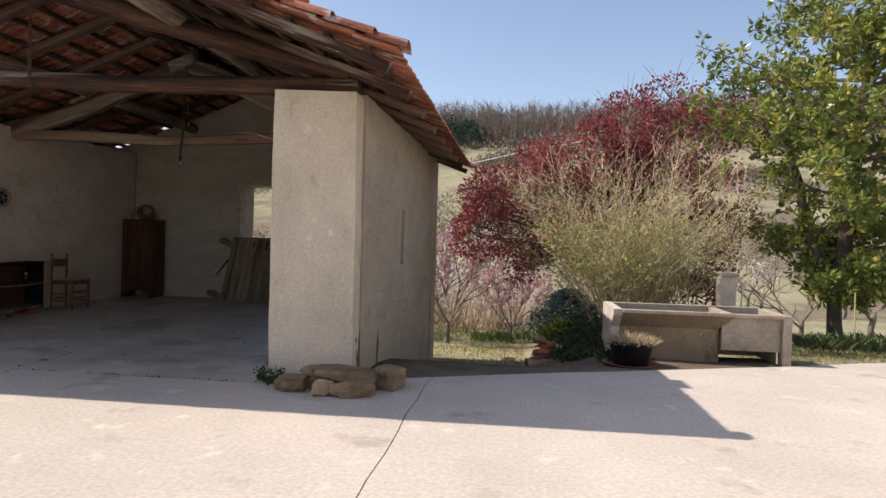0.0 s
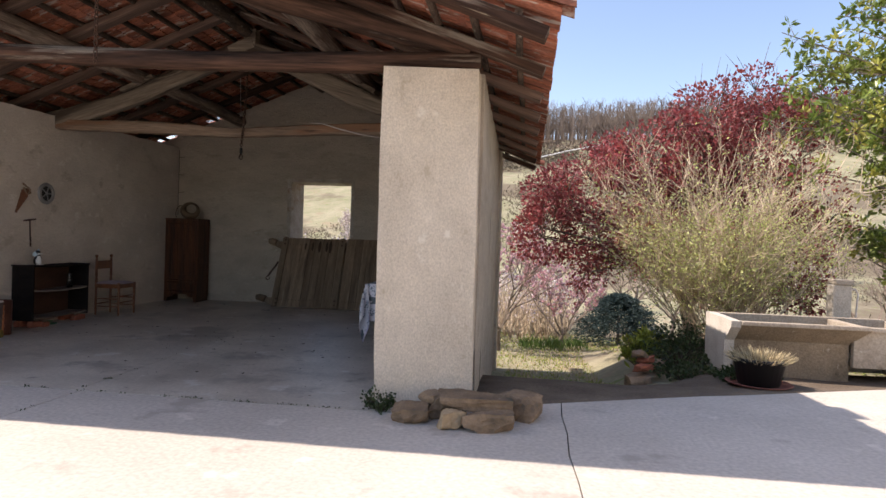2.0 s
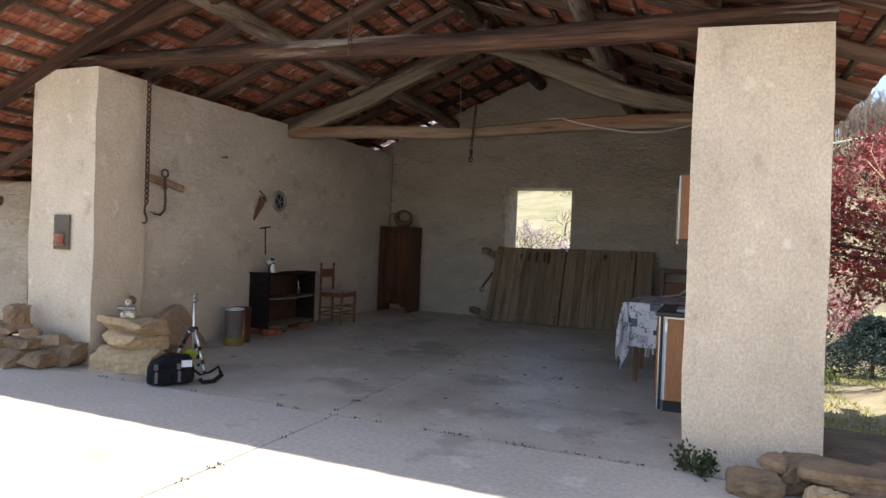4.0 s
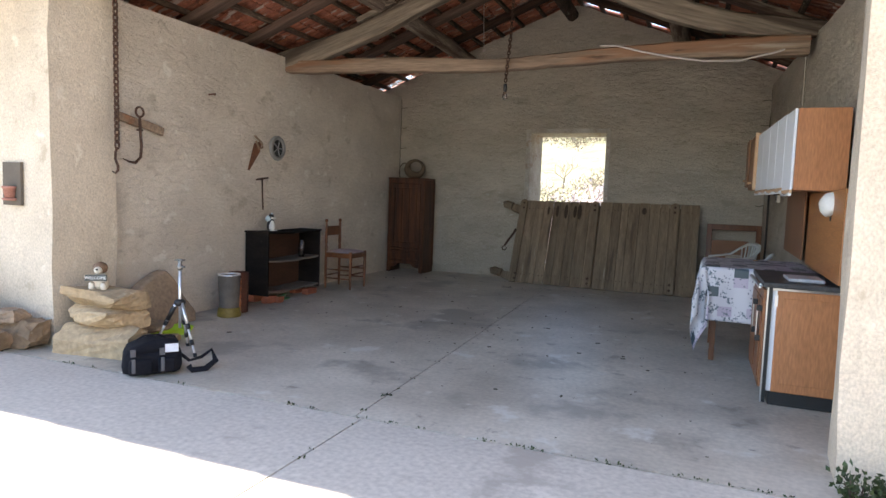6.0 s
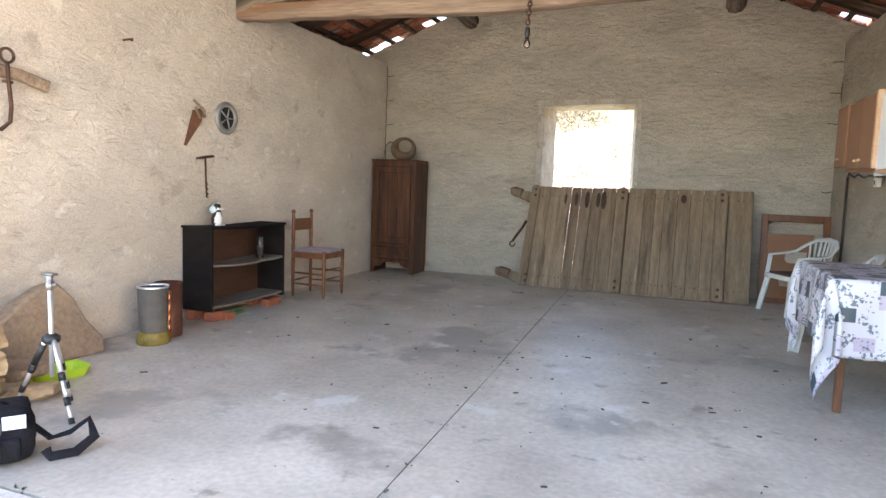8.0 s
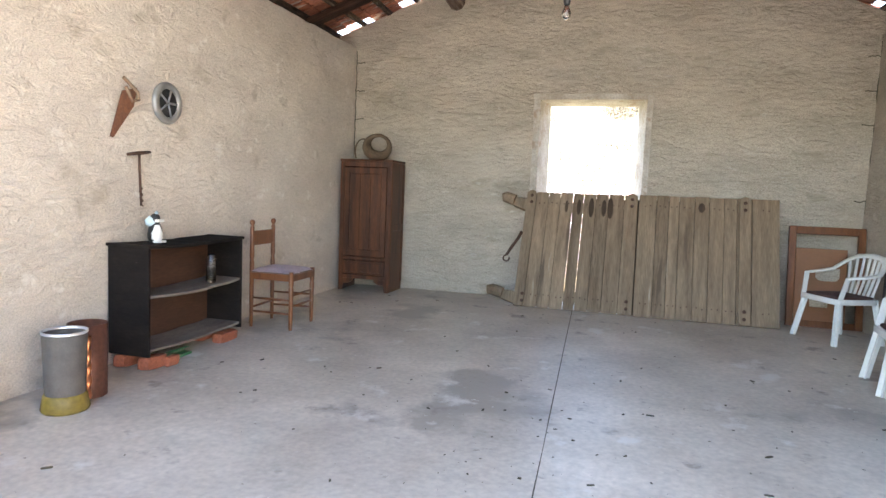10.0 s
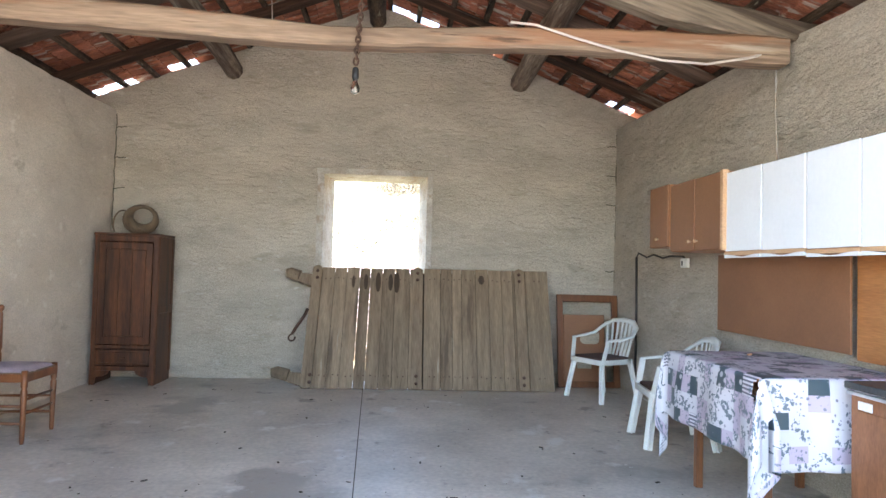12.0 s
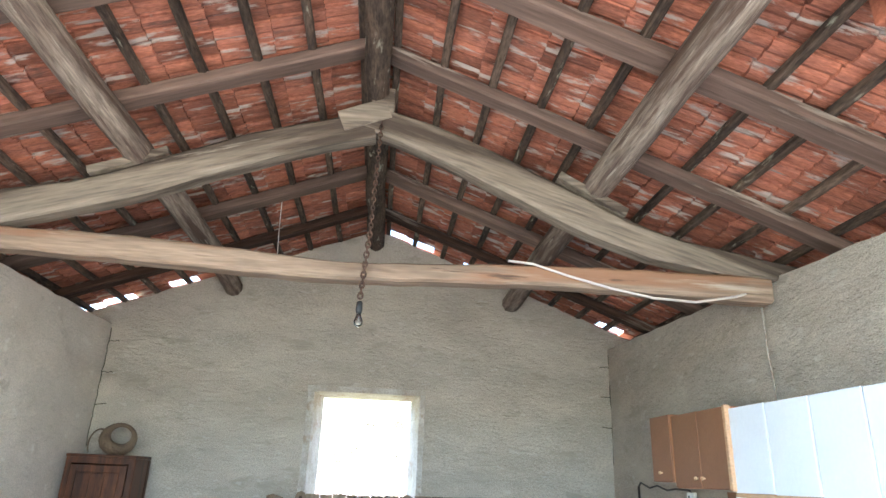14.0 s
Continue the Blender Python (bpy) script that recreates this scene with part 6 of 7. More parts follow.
sk = thing("marble_slab", -1.84, 8.46, floor_z(8.4) + 0.857, "small pale marble slab lying on the worktop", "slab")
quick("slab", mat("pale_marble", (0.60, 0.60, 0.62), (0.42, 0.43, 0.46), 0.3, 5, 60, 0.05), sk, (-0.11, 0.11, -0.16, 0.16, 0, 0.022))

# ---- wall cabinets, boards, switch, lamp ----
def wall_cab(ya, yb, za, zb, x_front, doors, body, dm, label, strip=False, rz=0.0):
    c = thing("wall_cabinet", x_front + 0.17, (ya + yb) / 2, za, label, "cabinet", "wall cabinets over the table", rz=rz)
    h = zb - za
    xf, xb = -0.17, 0.17
    L = (yb - ya) / 2
    quick("body", body, c, (xf + 0.018, xb, -L, L, 0.0, h), bevel=0.002)
    n = len(doors) - 1
    for i in range(n):
        a, b2 = doors[i] - (ya + yb) / 2, doors[i + 1] - (ya + yb) / 2
        dz = 0.004 * ((i * 7) % 3)
        d_ = quick("door", dm, c, (xf - 0.002, xf + 0.016, a + 0.006, b2 - 0.006, 0.002 + dz, h - 0.002 + dz), bevel=0.003)
        if strip:
            bm = bmesh.new()
            pts = [(a + (b2 - a) * t_, 0.012 * math.sin(t_ * math.pi) - 0.004 * math.sin(t_ * math.pi * 3)) for t_ in spaced(0.02, 0.98, 14)]
            rows = [[bm.verts.new(v) for v in ((xf - 0.008, p[0], -0.04), (xf - 0.008, p[0], -0.018 - p[1]), (xf + 0.010, p[0], -0.018 - p[1]), (xf + 0.010, p[0], -0.04))] for p in pts]
            for r0, r1 in zip(rows, rows[1:]):
                for q in range(4):
                    bm.faces.new((r0[q], r1[q], r1[(q + 1) % 4], r0[(q + 1) % 4]))
            bm.faces.new(rows[0]), bm.faces.new(list(reversed(rows[-1])))
            bmesh.ops.recalc_face_normals(bm, faces=bm.faces)
            part("scalloped_strip", bm, M_WHITE, d_, "white scalloped lower strip")
            quick("door_pull", M_STRIP, d_, (xf - 0.004, xf + 0.012, a + 0.004, b2 - 0.004, -0.022, 0.002), bevel=0.001)
        else:
            bm = bmesh.new()
            lathe(bm, [(0.006, 0), (0.007, 0.012), (0.014, 0.02), (0.012, 0.032), (0.004, 0.036)], 12, pose(xf, (a + b2) / 2 if n == 1 else (b2 - 0.05 if i == 0 else a + 0.05), 0.07, 0, -90, 0))
            part("knob", bm, M_STRIP, d_, smooth=True)
    return c


def front_x(y):
    return -2.10 + 0.055 * (11.6 - y)


wall_cab(11.24, 11.62, 1.60, 2.12, -2.09, [11.24, 11.62], M_ORANGE, M_BROWNP, "narrow brown wall cabinet at the end of the row")
wall_cab(10.40, 11.23, 1.555, 2.10, -2.075, [10.40, 10.80, 11.23], M_ORANGE, M_BROWNP, "brown two door wall cabinet with small knobs")
quick("side_strip", M_STRIP, bpy.data.objects["wall_cabinet.001"], (-0.185, -0.14, -0.455, -0.418, -0.01, 0.55), bevel=0.003, label="pale beech side board")
for ds, za, zb in (([9.57, 9.975, 10.39], 1.53, 2.075), ([8.76, 9.165, 9.568], 1.52, 2.07), ([8.40, 8.758], 1.497, 2.06)):
    yc = (ds[0] + ds[-1]) / 2
    wall_cab(ds[0], ds[-1], za, zb, -2.062 + 0.0425 * (10.44 - yc), ds, M_ORANGE, M_WHITE, "white fronted wall cabinet with orange sides", True, 2.43)
bm = bmesh.new()
box(bm, XR + 0.0, XR + 0.015, 9.62, 11.20, 0.93, 1.54, bevel=0.002)
bmesh.ops.rotate(bm, cent=(XR, 10.4, 0), matrix=Matrix.Rotation(-0.024, 3, "Z"), verts=bm.verts)
tagged(part("splashback_board", bm, M_BROWNP, None), "large brown hardboard panel fixed under the cabinets", "panel")
bm = bmesh.new()
box(bm, XR + 0.015, XR + 0.045, 7.9, 9.61, 0.90, 1.50, bevel=0.003)
bmesh.ops.rotate(bm, cent=(XR, 9.6, 0), matrix=Matrix.Rotation(-0.024, 3, "Z"), verts=bm.verts)
tagged(part("pine_panel", bm, M_PINE, None), "orange wooden panel with a strong grain on the wall", "panel")
s_ = thing("light_switch", XR - 0.02, 11.71, 1.44, "white surface mounted switch box on the plaster", "switch")
quick("box", M_WHITEP, s_, (-0.02, 0.014, -0.06, 0.06, 0, 0.085), bevel=0.004)
quick("rocker", M_BLACK, s_, (-0.024, -0.018, 0.01, 0.03, 0.02, 0.06), bevel=0.001)
bm = bmesh.new()
tube(bm, [(XR - 0.02, 12.88, 0.10), (XR - 0.02, 12.87, 0.9), (XR - 0.022, 12.88, 1.56)], 0.013, 8)
tube(bm, [(XR - 0.02, 12.88, 1.56), (XR - 0.03, 12.8, 1.60), (XR - 0.02, 12.6, 1.55), (XR - 0.03, 12.4, 1.575), (XR - 0.02, 12.2, 1.535), (XR - 0.03, 12.0, 1.55), (XR - 0.02, 11.75, 1.54), (XR - 0.02, 11.72, 1.52)], 0.009, 6)
tagged(part("conduit", bm, M_DARKCABLE, None, smooth=True), "dark cable in a bent conduit up the wall", "cable")
lp = thing("clip_lamp", -1.70, 8.40, 1.40, "white enamel clip lamp under the cabinet", "lamp")
bm = bmesh.new()
lathe(bm, [(0.02, 0.09), (0.05, 0.08), (0.085, 0.04), (0.095, 0.0), (0.09, 0.0), (0.08, 0.035), (0.045, 0.072)], 22, pose(0, 0, 0, 15, -60, 0))
part("shade", bm, M_WHITEP, lp, smooth=True)
quick("clip", M_BLACK, lp, (-0.02, 0.03, -0.02, 0.02, -0.11, -0.06), bevel=0.004)
bm = bmesh.new()
tube(bm, [(0, 0, -0.08), (0.03, 0.15, -0.16), (0.05, 0.5, -0.30), (0.08, 0.9, -0.42)], 0.004, 5)
part("flex", bm, M_WIRE, lp, smooth=True)

# ---- bulb on its chain, cables ----
bl = thing("hanging_bulb", -4.56, 10.2, 4.0, "bare light bulb hanging on a rusty chain", "lamp")
part("chain", chain([(0, 0, 0.0), (-0.02, -0.02, -0.85)], 0.045, 0.005), M_IRON, bl, smooth=True)
part("lower_chain", chain([(-0.02, -0.02, -0.85), (-0.05, -0.05, -1.36)], 0.05, 0.007), M_IRON, bl, smooth=True)
bm = bmesh.new()
lathe(bm, [(0.012, 0.06), (0.02, 0.05), (0.022, 0.0), (0.018, -0.02)], 12, pose(-0.05, -0.05, -1.44))
part("socket", bm, M_BLACK, bl, smooth=True)
bm = bmesh.new()
lathe(bm, [(0.014, 0), (0.018, -0.02), (0.030, -0.05), (0.028, -0.075), (0.010, -0.09)], 14, pose(-0.05, -0.05, -1.46))
part("bulb", bm, M_GLASS, bl, smooth=True)
fcn = thing("roof_chain", -4.55, 7.02, 4.05, "rusty chain hanging from the roof to the beam", "chain")
part("link_run", chain([(0, 0, 0.0), (0.0, 0.0, -1.12)], 0.055, 0.006), M_IRON, fcn, smooth=True)
bm = bmesh.new()
tube(bm, [(-3.62, 10.2, 2.985), (-3.45, 10.2, 2.975), (-3.2, 10.19, 2.90), (-2.9, 10.19, 2.83), (-2.6, 10.19, 2.78), (-2.3, 10.19, 2.77), (-2.0, 10.2, 2.83), (-1.80, 10.25, 2.90), (XR - 0.015, 10.36, 2.88)], 0.009, 6)
tagged(part("cable", bm, M_WIRE, None, smooth=True), "pinkish white cable drooping from the tie beam", "cable")
bm = bmesh.new()
tube(bm, [(XR - 0.012, 10.36, 2.88), (XR - 0.010, 10.37, 2.5), (XR - 0.012, 10.34, 2.2), (XR - 0.010, 10.36, 2.05)], 0.006, 6)
tagged(part("wall_cable", bm, M_LIME, None, smooth=True), "thin plaster splashed cable running down the wall", "cable")
bm = bmesh.new()
tube(bm, [(-5.54, 12.0, 4.15), (-5.53, 12.0, 3.8), (-5.51, 12.0, 3.45)], 0.004, 5)
box(bm, -5.53, -5.49, 11.99, 12.01, 3.42, 3.45)
tagged(part("hanging_wire", bm, M_WIRE, None), "thin wire hanging straight down from a rafter", "wire")
# pads on the truss and the king block
for x, z, s2 in ((-6.28, 3.53, 0.41), (-2.98, 3.545, -0.52)):
    bm = bmesh.new()
    bar(bm, (x - 0.25, 10.3, z - 0.25 * s2 + 0.02), (x + 0.25, 10.3, z + 0.25 * s2 + 0.02), 0.18, 0.06, 2, 0.01, 3)
    part("truss_pad", bm, M_BEAM_GREY, roof)
bm = bmesh.new()
bar(bm, (-4.86, 10.3, 3.99), (-4.52, 10.3, 4.13), 0.20, 0.17, 2, 0.01, 7)
bar(bm, (-4.58, 10.3, 4.02), (-4.56, 10.3, 4.31), 0.17, 0.15, 2, 0.01, 8, up=(0, 1, 0))
part("ridge_block", bm, M_BEAM_GREY, roof)

# ---- litter on the floor and weeds in the joint ----
bm = bmesh.new()
rng = random.Random(5)
for i in range(420):
    x, y = rng.uniform(-7.2, -2.3), rng.uniform(6.9, 13.0)
    s2 = 0.002 + 0.015 * rng.random() ** 4
    if i % 3 == 0:
        x, y = -4.3 + rng.gauss(0, 0.9), 9.3 + rng.gauss(0, 0.8)
    rock(bm, x, y, floor_z(y) + s2 * 0.2, s2 * rng.uniform(1, 3.5), s2, s2 * 0.4, seed=i, rz=rng.uniform(0, 180), cuts=1)
ob = part("floor_litter", bm, M_JOINT, None)
tagged(ob, "small dark crumbs and chips on the floor", "litter", kind="stuff")

# ---- plants ----
def leafmat(name, a, b, rough=0.5, spec=0.4, var=0.25):
    return mat(name, a, b, rough, 1.2, 14, 0.0, rand=0.35, leaf=True, spec=spec, var=var)


M_BARK = mat("grey_bark", (0.24, 0.19, 0.15), (0.14, 0.11, 0.085), 0.95, 5, 40, 0.8, stretch=(3, 3, 0.7))
M_MAGBARK = mat("dark_bark", (0.15, 0.12, 0.09), (0.06, 0.048, 0.038), 0.95, 4, 30, 0.9, stretch=(3, 3, 0.7))
M_TWIG = mat("straw_twig", (0.60, 0.49, 0.35), (0.26, 0.19, 0.13), 0.9, 3, 20, 0.2, rand=0.3)
M_DARKTWIG = mat("dark_twig", (0.12, 0.085, 0.065), (0.07, 0.05, 0.04), 0.9, 3, 20, 0.2)
M_PLUM = leafmat("plum_leaf", (0.36, 0.085, 0.080), (0.19, 0.042, 0.046))
M_BUD = leafmat("young_leaf", (0.40, 0.46, 0.13), (0.52, 0.52, 0.22))
M_MAG = leafmat("glossy_leaf", (0.10, 0.16, 0.035), (0.27, 0.32, 0.07), 0.3, 0.35, 0.35)
M_MAGY = leafmat("yellowed_leaf", (0.46, 0.42, 0.10), (0.32, 0.34, 0.07), 0.35, 0.35)
M_PINK = leafmat("pink_petal", (0.70, 0.42, 0.48), (0.74, 0.56, 0.58), 0.6)
M_SPRUCE = leafmat("blue_spruce", (0.030, 0.055, 0.050), (0.055, 0.085, 0.080), 0.7)
M_REED = leafmat("green_blade", (0.085, 0.15, 0.035), (0.13, 0.20, 0.05))
M_IVY = leafmat("dark_ivy", (0.035, 0.06, 0.02), (0.07, 0.09, 0.03))
M_LAUREL = leafmat("yellow_green_leaf", (0.30, 0.33, 0.05), (0.19, 0.23, 0.04), 0.4)
M_WOODS = mat("bare_woods", (0.19, 0.15, 0.12), (0.12, 0.095, 0.08), 1.0, 0.3, 3, 0.0, rand=0.3)
M_WHITEBL = leafmat("white_blossom", (0.70, 0.62, 0.60), (0.60, 0.48, 0.48), 0.7)
M_CONIF = leafmat("far_conifer", (0.030, 0.055, 0.035), (0.05, 0.08, 0.05), 0.9)
M_STRAW = leafmat("dry_straw", (0.55, 0.46, 0.29), (0.42, 0.34, 0.21), 0.9)


class Cloud:
    """Collects triangles and quads for one leafy mesh."""

    def __init__(self):
        self.v, self.f = [], []

    def leaf(self, c, d, side, L, W, fold=0.15):
        n = d.cross(side)
        k = len(self.v)
        self.v += [c, c + d * (L * 0.5) + side * (W * 0.5) + n * (fold * W), c + d * L, c + d * (L * 0.5) - side * (W * 0.5) + n * (fold * W)]
        self.f.append((k, k + 1, k + 2, k + 3))

    def twig(self, a, b, ra, rb):
        d = (b - a).normalized()
        u = d.orthogonal().normalized()
        w = d.cross(u)
        k = len(self.v)
        for p, r in ((a, ra), (b, rb)):
            for j in range(3):
                t = j * 2.0944
                self.v.append(p + u * (math.cos(t) * r) + w * (math.sin(t) * r))
        for j in range(3):
            self.f.append((k + j, k + (j + 1) % 3, k + 3 + (j + 1) % 3, k + 3 + j))

    def done(self, name, m, parent=None, label="", kind=""):
        me = bpy.data.meshes.new(name)
        me.from_pydata([tuple(p) for p in self.v], [], self.f)
        me.materials.append(m)
        ob = new(name, me)
        if parent is not None:
            ob.parent = parent
        return tagged(ob, label=label, kind=kind)


def rvec(r):
    while True:
        v = Vector((r.uniform(-1, 1), r.uniform(-1, 1), r.uniform(-1, 1)))
        if 0.05 < v.length < 1:
            return v.normalized()


def spray(cloud, r, c, n, spread, L, W, up=0.3, flat=1.0):
    for _ in range(n):
        d = (rvec(r) + Vector((0, 0, up))).normalized()
        s = d.cross(rvec(r)).normalized()
        o = rvec(r) * (spread * r.random() ** 0.5)
        o.z *= flat
        k = r.uniform(0.7, 1.25)
        cloud.leaf(c + o, d, s, L * k, W * k)


def grow(r, cloud, a, d, length, rad, depth, tips, spread=0.6, up=0.15, kids=3, shrink=0.68):
    """Recursive limbs into cloud; tips collects the points where leaves sit."""
    n = 4
    p = a
    for i in range(n):
        d = (d + rvec(r) * 0.16 + Vector((0, 0, up * 0.25))).normalized()
        q = p + d * (length / n)
        cloud.twig(p, q, rad * (1 - 0.4 * i / n), rad * (1 - 0.4 * (i + 1) / n))
        if depth <= 1:
            tips.append(q)
        p = q
        if depth > 0 and i >= 1:
            for _ in range(1 if i < n - 1 else kids - 1):
                e = (d + rvec(r) * spread * 1.3 + Vector((0, 0, up))).normalized()
                grow(r, cloud, p, e, length * shrink * r.uniform(0.75, 1.15), rad * 0.55, depth - 1, tips, spread, up, kids, shrink)


def tree(name, label, x, y, z, seed, trunk_h, trunk_r, limb, depth, bark, leaves, lean=(0, 0, 1), spread=0.6, up=0.2, kids=3, first=4, group="", cat="tree", shrink=0.68):
    r = random.Random(seed)
    t = thing(name, x, y, z, label, cat, group)
    bm = bmesh.new()
    ln = Vector(lean).normalized()
    pts = [Vector((0, 0, -0.25))] + [ln * (trunk_h * k / 5) + Vector((r.uniform(-1, 1), r.uniform(-1, 1), 0)) * trunk_r * 0.3 for k in range(6)]
    tube(bm, pts, [trunk_r * 1.35, trunk_r * 1.15, trunk_r, trunk_r * 0.95, trunk_r * 0.9, trunk_r * 0.85, trunk_r * 0.75], 10, 0.06, seed)
    part("trunk", bm, bark, t, smooth=True)
    cl, tips = Cloud(), []
    top = pts[-1]
    for i in range(first):
        a = 2 * math.pi * (i + r.random() * 0.6) / first
        d = Vector((math.cos(a) * spread * 1.5, math.sin(a) * spread * 1.5, 0.6 + up)).normalized()
        grow(r, cl, top - ln * (trunk_h * 0.12 * (i % 3)), d, limb * r.uniform(0.85, 1.15), trunk_r * 0.55, depth, tips, spread, up, kids, shrink)
    cl.done("branchwork", bark, t)
    for nm, m, n, sp, L, W, frac in leaves:
        lf = Cloud()
        for p in tips:
            if r.random() < frac:
                spray(lf, r, p, n, sp, L, W)
        lf.done(nm, m, t)
    return t, tips


# purple leaved plum: dense uneven crown from clumps
def clump_crown(t, r, blobs, n, L, W, m, name="crown"):
    lf = Cloud()
    for (bx, by, bz, br) in blobs:
        for _ in range(int(n * br * br)):
            d = rvec(r)
            k = br * (0.45 + 0.6 * r.random() ** 0.6)
            c = Vector((bx, by, bz)) + Vector((d.x * k, d.y * k, d.z * k * 0.85))
            if noise.noise(c * 1.6) < -0.22:
                continue
            e = (d + rvec(r) * 0.9).normalized()
            s = e.cross(rvec(r)).normalized()
            q = r.uniform(0.7, 1.3)
            lf.leaf(c, e, s, L * q, W * q)
    return lf.done(name, m, t)


PX, PY, PZ = 2.75, 15.0, land(2.75, 15.0)
plum, tips = tree("plum_tree", "purple leaved plum tree in full dark red leaf", PX, PY, PZ, 5, 1.15, 0.14, 1.35, 3, M_BARK,
                  [("leafage", M_PLUM, 8, 0.26, 0.085, 0.05, 0.9)], (-0.12, 0, 1), 0.8, 0.05, 3, 6, shrink=0.6)
r = random.Random(9)
blobs = []
for i in range(78):
    a = r.uniform(-3.1, 2.6)
    bz = 2.0 + 3.0 * r.random() ** 0.8 * (1 - abs(a - 0.8) / 7.5)
    blobs.append((a, r.uniform(-0.9, 1.2), bz + (0.2 if a > 0 else -0.1), r.uniform(0.38, 0.72)))
clump_crown(plum, r, blobs, 1500, 0.085, 0.05, M_PLUM)
cl = Cloud()
for b_ in blobs:
    c = Vector(b_[:3])
    cl.twig(Vector((c.x * 0.15, 0, 1.2 + 0.25 * c.z)), c, 0.03, 0.012)
    for _ in range(9):
        e = (rvec(r) + Vector((0, 0, 0.9))).normalized()
        cl.twig(c, c + e * b_[3] * r.uniform(0.9, 1.7), 0.010, 0.003)
cl.done("twig_tangle", M_DARKTWIG, plum)

# tall multi-stemmed shrub behind the trough
SX, SY = 2.75, 12.7
SZ = land(SX, SY)
shrub = thing("bare_shrub", SX, SY, SZ, "tall fan of bare straw coloured stems with small young leaves", "shrub")
stems, lf = Cloud(), Cloud()
for i in range(135):
    a = r.uniform(0, 2 * math.pi)
    tilt = r.random() ** 0.7 * 0.68
    base = Vector((r.uniform(-0.55, 0.5), r.uniform(-0.3, 0.3), -0.1))
    d = Vector((math.cos(a) * tilt, math.sin(a) * tilt * 0.7, 1)).normalized()
    p, L = base, r.uniform(2.0, 3.6)
    rad = r.uniform(0.008, 0.017)
    for k in range(8):
        d = (d + rvec(r) * 0.09 + Vector((math.cos(a) * 0.03, math.sin(a) * 0.02, 0))).normalized()
        q = p + d * L / 8
        stems.twig(p, q, rad * (1 - k / 9), rad * (1 - (k + 1) / 9))
        p = q
        if k >= 2:
            for _ in range(3):
                e = (d + rvec(r) * 0.75).normalized()
                w = p + e * r.uniform(0.25, 0.55)
                stems.twig(p, w, 0.005, 0.0025)
                w2 = w + (e + rvec(r) * 0.5).normalized() * r.uniform(0.15, 0.35)
                stems.twig(w, w2, 0.003, 0.0018)
                if p.z < 2.6 or r.random() < 0.35:
                    for m_ in (w, w2, (w + p) / 2):
                        spray(lf, r, m_, 3 if p.z < 1.9 else 1, 0.10, 0.050, 0.025)
stems.done("stem_tangle", M_TWIG, shrub)
lf.done("young_leafage", M_BUD, shrub)

# evergreen magnolia with big glossy leaves
mag = thing("evergreen_magnolia", 6.98, 14.5, land(6.98, 14.5), "large evergreen magnolia with glossy dark leaves and a leaning trunk", "tree")
bm = bmesh.new()
tube(bm, [(0.05, 0, -0.3), (0, 0, 0.4), (-0.02, 0, 1.1), (0.12, 0, 2.2), (0.3, 0, 3.4), (0.4, 0, 4.8), (0.5, 0, 6.2), (0.5, 0, 7.6)], [0.20, 0.145, 0.125, 0.115, 0.10, 0.08, 0.055, 0.03], 10, 0.06, 4)
tube(bm, [(0, 0, 0.9), (-0.35, 0, 1.6), (-0.6, 0.1, 2.4), (-0.7, 0.1, 3.2), (-1.1, 0, 4.2)], [0.13, 0.11, 0.10, 0.08, 0.05], 8, 0.06, 5)
part("trunk", bm, M_MAGBARK, mag, smooth=True)
limbs, lf, ly = Cloud(), Cloud(), Cloud()
for i in range(120):
    h = r.uniform(1.0, 8.0)
    a = r.uniform(0, 2 * math.pi)
    reach = (1.4 + 1.6 * math.sin(min(1, max(0, (h - 0.8) / 5.2)) * math.pi * 0.8)) * r.uniform(0.45, 1.15)
    if h < 2.4:
        reach *= 0.62
    st = Vector((0.1 + 0.07 * h, 0, h * 0.92))
    en = st + Vector((math.cos(a) * reach * (1.15 if math.cos(a) < 0 else 1), math.sin(a) * reach, reach * r.uniform(0.0, 0.55)))
    mid = (st + en) / 2 + Vector((0, 0, -0.1))
    limbs.twig(st, mid, 0.035, 0.022)
    limbs.twig(mid, en, 0.022, 0.010)
    for k in range(20):
        f_ = r.uniform(0.3, 1.05)
        c = st.lerp(en, f_) + rvec(r) * 0.26
        limbs.twig(st.lerp(en, f_), c, 0.008, 0.004)
        dst = ly if r.random() < 0.28 else lf
        for j in range(10):
            d = (rvec(r) + Vector((0, 0, 0.25))).normalized()
            dst.leaf(c + d * 0.03, d, d.cross(rvec(r)).normalized(), r.uniform(0.13, 0.20), r.uniform(0.055, 0.085), 0.2)
limbs.done("branchwork", M_BARK, mag)
lf.done("leafage", M_MAG, mag)
ly.done("yellowed_leafage", M_MAGY, mag)

# pink magnolias on bare twigs
def pink_tree(x, y, seed, size, flowers, label):
    t, tips = tree("pink_magnolia", label, x, y, land(x, y), seed, 0.35 * size, 0.05 * size, 0.95 * size, 3, M_BARK, [], (0, 0, 1), 0.55, 0.25, 3, 5, "pink magnolias on the lawn")
    rr = random.Random(seed)
    c = Cloud()
    for p in tips:
        if rr.random() < flowers:
            for _ in range(7):
                d = (rvec(rr) * 0.75 + Vector((0, 0, 1))).normalized()
                c.leaf(p, d, d.cross(rvec(rr)).normalized(), rr.uniform(0.07, 0.12), 0.05, 0.3)
    c.done("blossom", M_PINK, t)


